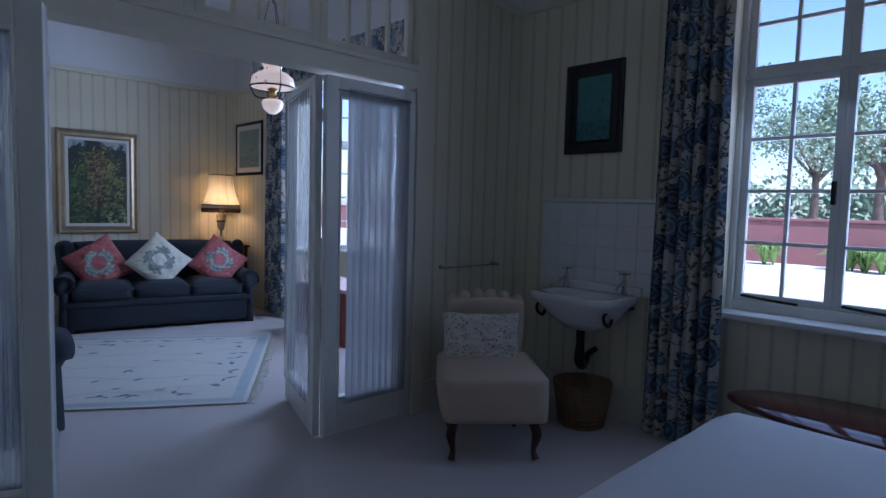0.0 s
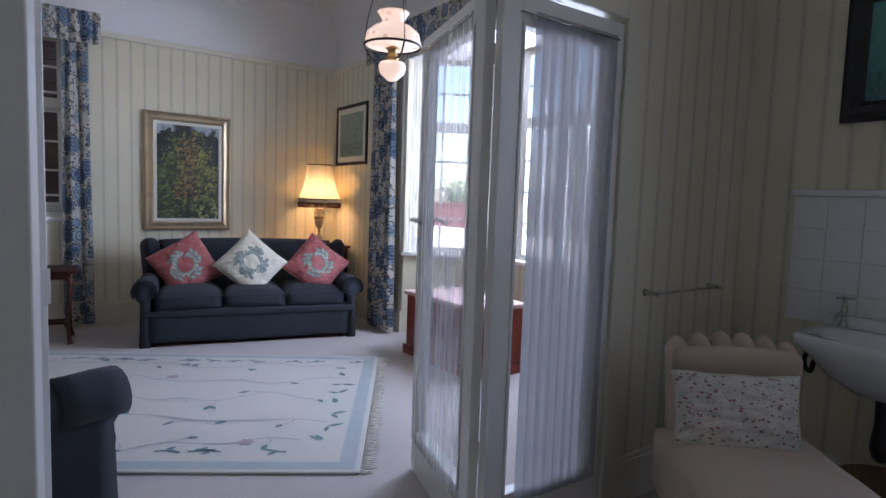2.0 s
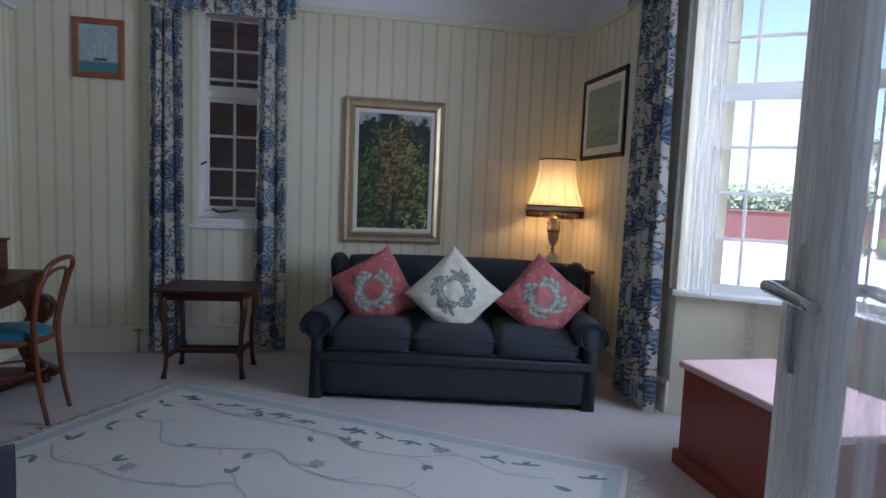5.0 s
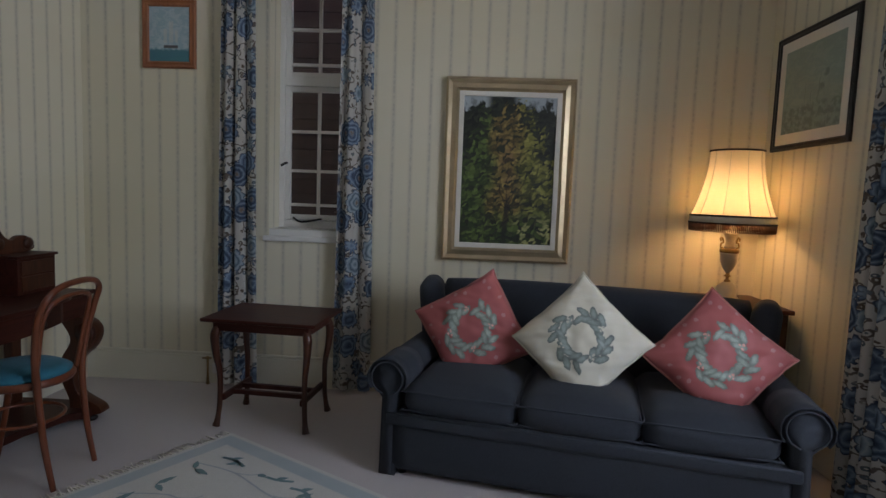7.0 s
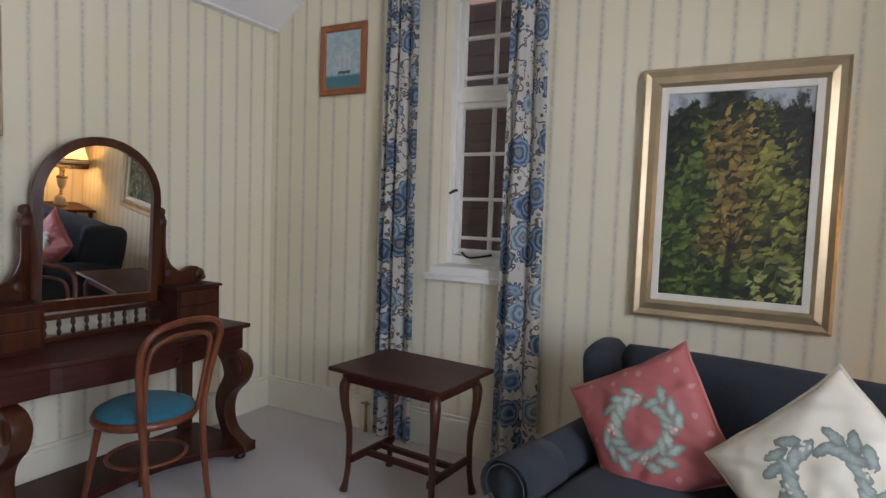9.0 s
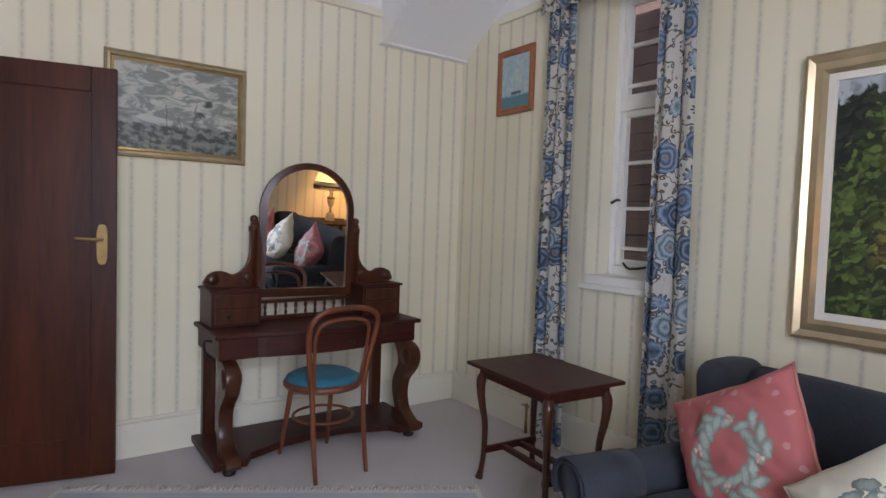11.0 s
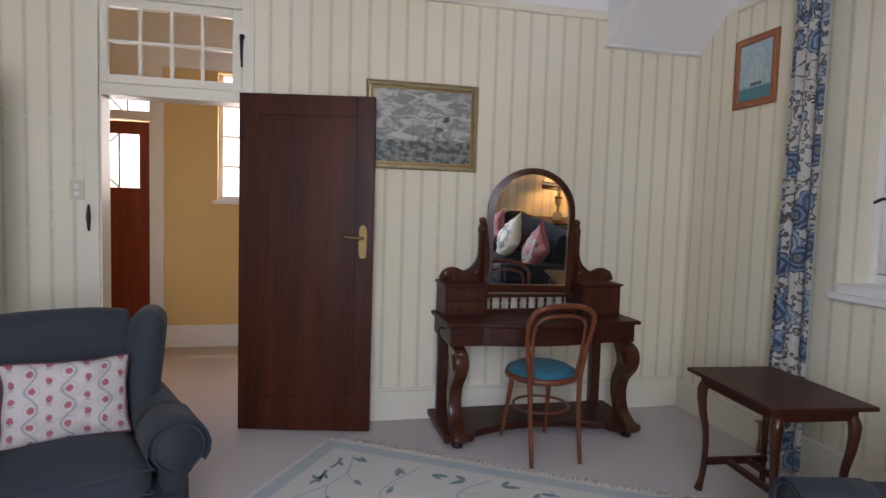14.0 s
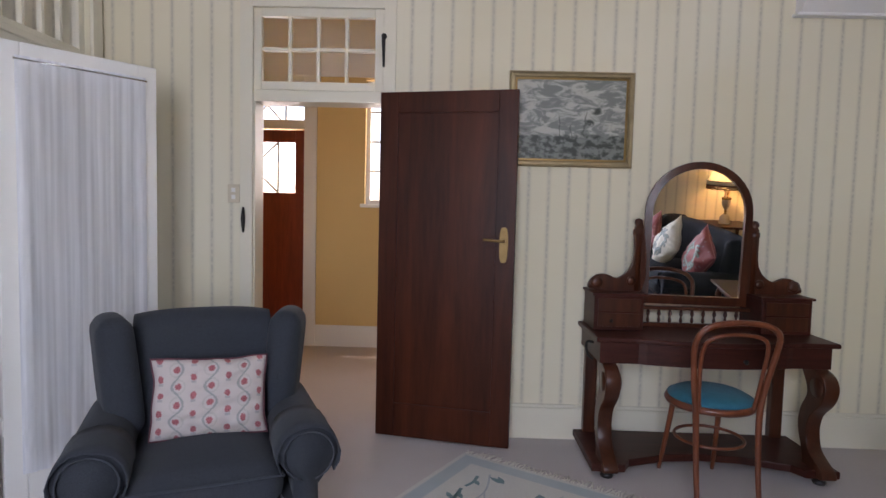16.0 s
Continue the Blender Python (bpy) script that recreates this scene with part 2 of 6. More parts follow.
def damask(name, ground, leaf, berry, seed=0):
    """Cushion cover: four sprays of oak leaves and berries in a wreath, pale blossoms beyond them."""
    g = G(name, 0.55, 0.4)
    uv = g.tc.outputs["UV"]
    wob = g.n.new("ShaderNodeTexNoise")
    wob.inputs["Scale"].default_value = 34
    g.l.new(uv, wob.inputs["Vector"])
    sc = g.n.new("ShaderNodeVectorMath")
    sc.operation = "SCALE"
    sc.inputs["Scale"].default_value = 0.034
    g.l.new(wob.outputs["Color"], sc.inputs[0])
    w = g.n.new("ShaderNodeVectorMath")
    w.operation = "ADD"
    g.l.new(uv, w.inputs[0]), g.l.new(sc.outputs[0], w.inputs[1])
    rd = random.Random(seed)

    def spots(rows):
        near = None
        for x, y, a, lx, ly in rows:
            mp = g.n.new("ShaderNodeMapping")
            mp.vector_type = "TEXTURE"
            mp.inputs["Location"].default_value = (x, y, 0)
            mp.inputs["Rotation"].default_value = (0, 0, a)
            mp.inputs["Scale"].default_value = (lx, ly, 1)
            g.l.new(w.outputs[0], mp.inputs["Vector"])
            ln = g.n.new("ShaderNodeVectorMath")
            ln.operation = "LENGTH"
            g.l.new(mp.outputs[0], ln.inputs[0])
            near = ln.outputs["Value"] if near is None else g.math("MINIMUM", near, ln.outputs["Value"])
        return near

    leaves, berries, blossoms = [], [], []
    for q in range(4):
        base = q * math.pi / 2 + 0.35 + rd.uniform(-0.1, 0.1)
        for k in range(7):
            a = base + (k - 3) * 0.185
            r = 0.235 + (0.042 if k % 2 else -0.042) + rd.uniform(-0.012, 0.012)
            leaves.append((0.517 + r * math.cos(a), 0.517 + r * math.sin(a), a + (0.9 if k % 2 else 2.2) + rd.uniform(-0.3, 0.3), 0.078, 0.034))
        for k in range(3):
            a = base - 0.70 + k * 0.09
            r = 0.21 + 0.03 * (k % 2)
            berries.append((0.517 + r * math.cos(a), 0.517 + r * math.sin(a), 0, 0.013, 0.013))
    for k in range(20):
        a = k * 2 * math.pi / 20 + rd.uniform(-0.08, 0.08)
        m_ = max(abs(math.cos(a)), abs(math.sin(a)))
        r = (0.40 if k % 2 else 0.45) / m_ * (0.95 if m_ < 0.8 else 1)
        blossoms.append((0.517 + r * math.cos(a), 0.517 + r * math.sin(a), a, 0.026, 0.022))
    lf, by, bs = spots(leaves), spots(berries), spots(blossoms)
    veins = g.step(g.voro(30, w.outputs[0], "DISTANCE_TO_EDGE")[0], 0.0, 0.10)
    tone = g.ramp(lf, [(0.0, tuple(c * 1.2 for c in leaf)), (0.5, leaf), (0.8, tuple(c * 0.66 for c in leaf)), (1.0, tuple(c * 0.5 for c in leaf))])
    tone = g.mix(g.math("MULTIPLY", g.math("SUBTRACT", 1.0, veins), 0.35), tone, tuple(c * 0.6 for c in leaf))
    c = g.mix(g.math("MULTIPLY", g.math("SUBTRACT", 1.0, g.step(bs, 0.8, 1.05)), 0.38), ground, tuple(0.5 * c + 0.35 for c in ground))
    c = g.mix(g.math("SUBTRACT", 1.0, g.step(lf, 0.97, 1.04)), c, tone)
    c = g.mix(g.math("SUBTRACT", 1.0, g.step(by, 0.8, 1.0)), c, berry)
    g.colour(c)
    g.bump(g.math("ADD", g.math("MULTIPLY", g.noise(300, 2), 0.3), g.math("SUBTRACT", 1.0, g.step(lf, 0.85, 1.05))), 0.25, 0.0015)
    return g.m


def sprig_mat(name, ground, col_a, col_b, n=14.0, vines=True):
    g = G(name, 0.85, 0.2)
    uv = g.tc.outputs["UV"]
    s = g.n.new("ShaderNodeSeparateXYZ")
    g.l.new(uv, s.inputs[0])
    if vines:
        # columns of roses, every second column wound by a leafy vine
        x = g.math("MULTIPLY", s.outputs[0], 7.0)
        col = g.math("FLOOR", x, 0.0)
        par = g.math("MODULO", col, 2.0)
        fx = g.math("SUBTRACT", g.math("SUBTRACT", x, col), 0.5)
        y = g.math("ADD", g.math("MULTIPLY", s.outputs[1], 4.6), g.math("MULTIPLY", par, 0.5))
        fy = g.math("SUBTRACT", g.math("FRACT", y, 0.0), 0.5)
        d = g.math("SQRT", g.math("ADD", g.math("MULTIPLY", fx, fx), g.math("MULTIPLY", fy, fy)))
        wob = g.math("MULTIPLY", g.math("SUBTRACT", g.noise(55, 2, uv), 0.5), 0.22)
        dd = g.math("ADD", d, wob)
        bud = g.math("SUBTRACT", 1.0, g.step(dd, 0.16, 0.22))
        heart = g.math("MULTIPLY", bud, g.step(g.noise(90, 1, uv), 0.5, 0.6))
        snake = g.math("ABSOLUTE", g.math("SUBTRACT", g.math("ADD", fx, wob), g.math("MULTIPLY", g.math("SINE", g.math("MULTIPLY", y, math.pi), 0.0), 0.36)))
        vine = g.math("MULTIPLY", par, g.math("SUBTRACT", 1.0, g.step(snake, 0.05, 0.10)))
        ring = g.math("MULTIPLY", par, g.math("SUBTRACT", 1.0, g.step(g.math("ABSOLUTE", g.math("SUBTRACT", dd, 0.40)), 0.03, 0.07)))
        leaves = g.math("MULTIPLY", g.math("SUBTRACT", 1.0, par), g.math("SUBTRACT", 1.0, g.step(g.math("ADD", g.math("ABSOLUTE", g.math("ADD", fy, 0.27)), g.math("ABSOLUTE", wob)), 0.05, 0.12)))
        c = g.mix(g.math("MULTIPLY", ring, 0.65), ground, (0.40, 0.38, 0.34))
        c = g.mix(g.math("MULTIPLY", leaves, g.math("MULTIPLY", 0.6, g.math("SUBTRACT", 1.0, g.step(g.math("ABSOLUTE", fx), 0.12, 0.2)))), c, col_b)
        c = g.mix(g.math("MULTIPLY", vine, 0.75), c, col_b)
        c = g.mix(bud, c, col_a)
        g.colour(g.mix(heart, c, tuple(v * 0.62 for v in col_a)))
    else:
        vo = g.voro(n, uv, "F1", 1.0)
        leaves = g.math("SUBTRACT", 1.0, g.step(g.voro(n * 1.6, uv)[0], 0.2, 0.3))
        c = g.mix(g.math("MULTIPLY", leaves, 0.7), ground, col_b)
        g.colour(g.mix(g.math("SUBTRACT", 1.0, g.step(vo[0], 0.22, 0.32)), c, col_a))
    g.bump(g.noise(300, 2), 0.2, 0.001)
    return g.m


M_PAPER = wallpaper("striped_wallpaper")
M_CARPET = carpet_mat()
M_WHITE = mat("white_gloss_paint", (0.78, 0.77, 0.72), 0.35, noise_scale=3, noise_amt=0.04, bump=0.1, bump_scale=40)
M_CREAM = mat("cream_gloss_paint", (0.74, 0.70, 0.56), 0.4, noise_scale=3, noise_amt=0.05, bump=0.1, bump_scale=40)
M_CEIL = mat("white_ceiling_paint", (0.80, 0.79, 0.77), 0.85, noise_scale=1.5, noise_amt=0.03, bump=0.15, bump_scale=80)
M_YELLOW = mat("ochre_wall_paint", (0.68, 0.48, 0.20), 0.8, noise_scale=1.5, noise_amt=0.06, bump=0.2, bump_scale=60)
M_MAHOG = wood("mahogany", (0.028, 0.007, 0.003), (0.095, 0.026, 0.010), 0.30)
M_DOORWOOD = wood("figured_mahogany", (0.024, 0.0048, 0.002), (0.092, 0.021, 0.007), 0.42, 2, 0.4)
M_DOORWOOD.node_tree.nodes["Principled BSDF"].inputs["Specular IOR Level"].default_value = 0.22
M_MAHOG_X = wood("dark_mahogany", (0.026, 0.006, 0.004), (0.080, 0.020, 0.012), 0.42, 0)
M_MAHOG_X.node_tree.nodes["Principled BSDF"].inputs["Specular IOR Level"].default_value = 0.25
M_BENT = wood("bentwood", (0.10, 0.025, 0.010), (0.24, 0.068, 0.028), 0.3)
M_REDWOOD = wood("red_stained_wood", (0.16, 0.022, 0.010), (0.30, 0.05, 0.02), 0.3)
M_CHINTZ = chintz()
M_VOILE = voile("white_voile", 0.18, 0.45)
M_VOILE_FINE = voile("fine_white_voile", 0.18, 0.48, 0.72, 5)
M_VOILE_WARM = voile("close_white_voile", 0.9, 0.99, 0.46, 6)
M_VOILE_DENSE = voile("dense_white_voile", 0.72, 0.95, 0.93, 5)
M_GLASS = glass_mat()
M_UPH = upholstery()
M_PIPE = mat("dark_piping", (0.03, 0.035, 0.045), 0.8)
M_PINK = damask("pink_damask", (0.42, 0.115, 0.11), (0.34, 0.40, 0.34), (0.78, 0.40, 0.33), 3)
M_IVORY = damask("ivory_damask", (0.70, 0.66, 0.53), (0.30, 0.35, 0.31), (0.62, 0.58, 0.46), 5)
M_BRASS = mat("aged_brass", (0.36, 0.24, 0.10), 0.35, 1.0, 20, 0.2)
M_DULLBRASS = mat("tarnished_brass", (0.20, 0.13, 0.055), 0.45, 1.0, 20, 0.3)
M_CHROME = mat("worn_chrome", (0.55, 0.55, 0.53), 0.2, 1.0, 20, 0.1)
M_IRON = mat("black_iron", (0.03, 0.028, 0.025), 0.5, 0.6, 20, 0.3)
M_CERAMIC = mat("white_ceramic", (0.80, 0.80, 0.78), 0.12, noise_scale=4, noise_amt=0.03)
M_TEAL = mat("teal_velvet", (0.008, 0.13, 0.19), 0.8, noise_scale=30, noise_amt=0.2, bump=0.3, sheen=0.08)
M_BLACK = mat("black_wood", (0.012, 0.010, 0.010), 0.35, noise_scale=10, noise_amt=0.2)
M_MIRROR = mat("mirror_glass", (0.9, 0.9, 0.9), 0.01, 1.0)
M_BEDCOVER = mat("white_bed_cover", (0.72, 0.72, 0.72), 0.85, noise_scale=5, noise_amt=0.04, bump=0.3, bump_scale=150)
M_BEIGE = mat("beige_chair_cloth", (0.52, 0.41, 0.31), 0.9, noise_scale=8, noise_amt=0.06, bump=0.3, bump_scale=300)
M_GILT = mat("dull_gilt", (0.42, 0.33, 0.19), 0.42, 0.7, 14, 0.3, 0.2, 60)
M_SILVERGILT = mat("champagne_gilt", (0.55, 0.44, 0.28), 0.35, 0.75, 9, 0.3, 0.2, 60)
M_MATT = mat("ivory_mount", (0.78, 0.75, 0.66), 0.8, noise_scale=5, noise_amt=0.03)
M_ORANGEWOOD = wood("orange_wood", (0.22, 0.07, 0.025), (0.42, 0.15, 0.06), 0.35)

# ---- mesh tools ----
def finish(bm, smooth=True):
    if smooth:
        for f in bm.faces:
            f.smooth = True
    return bm


def part(name, bm, material, parent=None, label=""):
    """Links a bmesh as one mesh object under a thing or part."""
    me = bpy.data.meshes.new(name)
    bm.to_mesh(me)
    bm.free()
    me.materials.append(material)
    ob = new(name, me)
    if parent is not None:
        ob.parent = parent
    if label:
        ob["label"] = label
    return ob


def thing(name, x, y, z=0.0, rz=0.0, label="", category="", group=""):
    e = new(name)
    e.matrix_basis = pose(x, y, z, 0, 0, rz)
    return tagged(e, label, category, group)


def structure(name, bm, material, label="", parent=None):
    ob = part(name, bm, material, parent, label)
    ob["kind"] = "structure"
    return ob


def add_box(bm, x0, y0, z0, x1, y1, z1, bevel=0.0, seg=2, m=None):
    tmp = bmesh.new()
    bmesh.ops.create_cube(tmp, size=1)
    for v in tmp.verts:
        v.co = Vector((x0 + (v.co.x + 0.5) * (x1 - x0), y0 + (v.co.y + 0.5) * (y1 - y0), z0 + (v.co.z + 0.5) * (z1 - z0)))
    if bevel:
        bmesh.ops.bevel(tmp, geom=tmp.edges[:], offset=bevel, segments=seg, affect="EDGES", profile=0.5)
    if m is not None:
        tmp.transform(m)
    join(bm, tmp)
    return bm


def join(bm, tmp):
    me = bpy.data.meshes.new("tmp")
    tmp.to_mesh(me)
    tmp.free()
    bm.from_mesh(me)
    bpy.data.meshes.remove(me)


def boxes(*rows, bevel=0.0, seg=2):
    bm = bmesh.new()
    for r in rows:
        add_box(bm, *r, bevel=bevel, seg=seg)
    return bm


def lathe(profile, n=24, bm=None, m=None, squash=1.0):
    """Turns (radius, height) pairs round the z axis."""
    tmp = bmesh.new()
    rings = []
    for r, z in profile:
        rings.append([tmp.verts.new((r * math.cos(2 * math.pi * k / n), squash * r * math.sin(2 * math.pi * k / n), z)) for k in range(n)])
    for a, b in zip(rings, rings[1:]):
        for k in range(n):
            tmp.faces.new((a[k], a[(k + 1) % n], b[(k + 1) % n], b[k]))
    if profile[0][0] > 1e-4:
        tmp.faces.new(rings[0][::-1])
    if profile[-1][0] > 1e-4:
        tmp.faces.new(rings[-1])
    bmesh.ops.remove_doubles(tmp, verts=tmp.verts[:], dist=1e-5)
    for f in tmp.faces:
        f.smooth = len(f.verts) < 6
    if m is not None:
        tmp.transform(m)
    if bm is None:
        return tmp
    join(bm, tmp)
    return bm


def spline(pts, k=6, closed=False):
    P = [Vector(p) for p in pts]
    out = []
    n = len(P)
    for i in range(n if closed else n - 1):
        a, b, c, d = (P[(i - 1) % n], P[i], P[(i + 1) % n], P[(i + 2) % n]) if closed else (P[max(i - 1, 0)], P[i], P[i + 1], P[min(i + 2, n - 1)])
        for j in range(k):
            t = j / k
            out.append(0.5 * (2 * b + (c - a) * t + (2 * a - 5 * b + 4 * c - d) * t * t + (3 * b - a - 3 * c + d) * t ** 3))
    if not closed:
        out.append(P[-1])
    return out


def tube(pts, r, n=8, closed=False, bm=None, k=6, flat=1.0):
    """A round bar along a smooth line; r is a radius or a list, one for each given point."""
    line = spline(pts, k, closed) if k > 1 else [Vector(p) for p in pts]
    N = len(line)
    rad = [r] * N if not isinstance(r, (list, tuple)) else list(np.interp(np.linspace(0, len(pts) - 1, N), range(len(pts)), r))
    tmp = bmesh.new()
    rings, up = [], None
    for i, p in enumerate(line):
        a, b = line[(i - 1) % N] if (closed or i) else p, line[(i + 1) % N] if (closed or i < N - 1) else p
        t = (b - a).normalized()
        if up is None:
            up = t.orthogonal().normalized()
        up = (up - t * up.dot(t)).normalized()
        s = t.cross(up)
        rings.append([tmp.verts.new(p + float(rad[i]) * (up * math.cos(2 * math.pi * q / n) + s * flat * math.sin(2 * math.pi * q / n))) for q in range(n)])
    for i in range(N if closed else N - 1):
        A, B = rings[i], rings[(i + 1) % N]
        for q in range(n):
            tmp.faces.new((A[q], A[(q + 1) % n], B[(q + 1) % n], B[q])).smooth = True
    if not closed:
        tmp.faces.new(rings[0][::-1]), tmp.faces.new(rings[-1])
    bmesh.ops.recalc_face_normals(tmp, faces=tmp.faces[:])
    if bm is None:
        return tmp
    join(bm, tmp)
    return bm


def extrude_outline(pts, depth, axis="y", bevel=0.0, smooth=False):
    """A flat outline of (a, z) pairs given thickness along axis, centred."""
    bm = bmesh.new()
    mk = (lambda a, z, d: (a, d, z)) if axis == "y" else (lambda a, z, d: (d, a, z)) if axis == "x" else (lambda a, z, d: (a, z, d))
    f = [bm.verts.new(mk(a, z, -depth / 2)) for a, z in pts]
    b = [bm.verts.new(mk(a, z, depth / 2)) for a, z in pts]
    bm.faces.new(f), bm.faces.new(b[::-1])
    n = len(pts)
    for i in range(n):
        q = bm.faces.new((f[i], b[i], b[(i + 1) % n], f[(i + 1) % n]))
        q.smooth = smooth
    bmesh.ops.recalc_face_normals(bm, faces=bm.faces[:])
    if bevel:
        es = [e for e in bm.edges if len(e.link_faces) == 2 and any(len(q.verts) > 4 or n == 4 for q in e.link_faces)]
        bmesh.ops.bevel(bm, geom=es, offset=bevel, segments=2, affect="EDGES", profile=0.5)
    return bm


def soft_box(w, d, h, puff=0.03, r=0.04, nx=14, ny=10, m=None, seed=0):
    """A padded block from z 0 to h, centred in plan, its faces swelling outwards."""
    bm = bmesh.new()
    bmesh.ops.create_cube(bm, size=1)
    bmesh.ops.subdivide_edges(bm, edges=bm.edges[:], cuts=nx, use_grid_fill=True)
    rr = min(r, w / 2 - 0.001, d / 2 - 0.001, h / 2 - 0.001)
    for v in bm.verts:
        x, y, z = v.co * 2
        p = Vector((x * w / 2, y * d / 2, z * h / 2))
        q = Vector((max(-w / 2 + rr, min(w / 2 - rr, p.x)), max(-d / 2 + rr, min(d / 2 - rr, p.y)), max(-h / 2 + rr, min(h / 2 - rr, p.z))))
        off = p - q
        if off.length > 1e-6:
            p = q + off.normalized() * rr
        bx, by, bz = 1 - x * x, 1 - y * y, 1 - z * z
        if abs(x) > 0.99:
            p.x += math.copysign(puff * 0.5 * by * bz, x)
        if abs(y) > 0.99:
            p.y += math.copysign(puff * 0.5 * bx * bz, y)
        if abs(z) > 0.99:
            p.z += math.copysign(puff * bx * by, z)
        p += Vector(noise.noise_vector(p * 5 + Vector((seed, 0, 0)))) * 0.004
        v.co = p + Vector((0, 0, h / 2))
    if m is not None:
        bm.transform(m)
    return finish(bm)


def cushion(size, thick, n=20, w=None, seed=1, crease=0.012):
    """A square scatter cushion standing in the x-z plane, with pinched corners, and UVs."""
    bm = bmesh.new()
    uv = bm.loops.layers.uv.new("UVMap")
    w = w or size
    sides = []
    for sgn in (1, -1):
        grid = []
        for i in range(n + 1):
            row = []
            for j in range(n + 1):
                a, b = 2 * i / n - 1, 2 * j / n - 1
                edge = (1 - a * a) * (1 - b * b)
                pull = 1 - 0.03 * ((1 - a * a) * abs(b) ** 3 + (1 - b * b) * abs(a) ** 3)
                x, z = a * w / 2 * (1 - 0.035 * (1 - b * b) * abs(a) ** 2), b * size / 2 * (1 - 0.035 * (1 - a * a) * abs(b) ** 2)
                y = -sgn * thick / 2 * edge ** 0.42
                nz = noise.noise(Vector((a * 2.2 + seed * 7, b * 2.2, sgn)))
                nz2 = noise.noise(Vector((a * 5 + seed * 3, b * 5, sgn * 3)))
                fold = noise.noise(Vector((a * 1.3 + seed, (b - a) * 6.5, seed))) * (abs(a) + abs(b)) * 0.5
                y -= sgn * crease * (nz + 0.5 * nz2 + 0.9 * fold) * edge ** 0.3
                row.append(bm.verts.new((x * pull, y, z * pull)))
            grid.append(row)
        for i in range(n):
            for j in range(n):
                vs = (grid[i][j], grid[i + 1][j], grid[i + 1][j + 1], grid[i][j + 1])
                vs = vs if sgn == 1 else vs[::-1]
                f = bm.faces.new(vs)
                f.smooth = True
                ij = [(i, j), (i + 1, j), (i + 1, j + 1), (i, j + 1)]
                ij = ij if sgn == 1 else ij[::-1]
                for lp, (p, q) in zip(f.loops, ij):
                    lp[uv].uv = (p / n, q / n)
        sides.append(grid)
    bmesh.ops.remove_doubles(bm, verts=bm.verts[:], dist=1e-5)
    return bm


def cushion_edge(size, r=0.005, w=None):
    w = w or size
    pts = []
    for a, b, da, db in ((-1, -1, 1, 0), (1, -1, 0, 1), (1, 1, -1, 0), (-1, 1, 0, -1)):
        for k in range(8):
            t = k / 8 * 2
            p, q = a + da * t, b + db * t
            pull = 1 - 0.03 * ((1 - p * p) * abs(q) ** 3 + (1 - q * q) * abs(p) ** 3)
            pts.append((p * w / 2 * (1 - 0.035 * (1 - q * q) * abs(p) ** 2) * pull, 0, q * size / 2 * (1 - 0.035 * (1 - p * p) * abs(q) ** 2) * pull))
    return tube(pts, r, 6, True, k=1)


def drape(width, z0, z1, folds, depth, seed=0, nx=90, nz=26, top_tight=0.8, flare=0.0, sag=0.0, cloth=1.5, bulge=None):
    """A hanging cloth across x at y 0, with pleats; UVs run in metres of cloth."""
    bm = bmesh.new()
    uv = bm.loops.layers.uv.new("UVMap")
    grid = []
    for j in range(nz + 1):
        t = j / nz
        row = []
        for i in range(nx + 1):
            s = i / nx
            z = z1 + (z0 - z1) * t
            ph = s * folds * 2 * math.pi + 1.1 * noise.noise(Vector((s * 3 + seed, t * 0.7, 0)))
            amp = depth * (0.55 + 0.45 * t) * (0.75 + 0.5 * noise.noise(Vector((s * 4 + seed * 5, t * 1.2, 3))))
            y = amp * math.sin(ph) + 0.25 * amp * math.sin(2.3 * ph + seed)
            x = (s - 0.5) * width * (top_tight + (1 - top_tight) * t + flare * t * t) + 0.35 * amp * math.cos(ph)
            if bulge:
                x += bulge(s, t)
            row.append(bm.verts.new((x, y, z - sag * 4 * s * (1 - s) * (1 if t > 0.5 else 0))))
        grid.append(row)
    for j in range(nz):
        for i in range(nx):
            f = bm.faces.new((grid[j][i], grid[j + 1][i], grid[j + 1][i + 1], grid[j][i + 1]))
            f.smooth = True
            for lp, (a, b) in zip(f.loops, ((i, j), (i, j + 1), (i + 1, j + 1), (i + 1, j))):
                lp[uv].uv = (a / nx * width * cloth, (1 - b / nz) * (z1 - z0))
    return bm


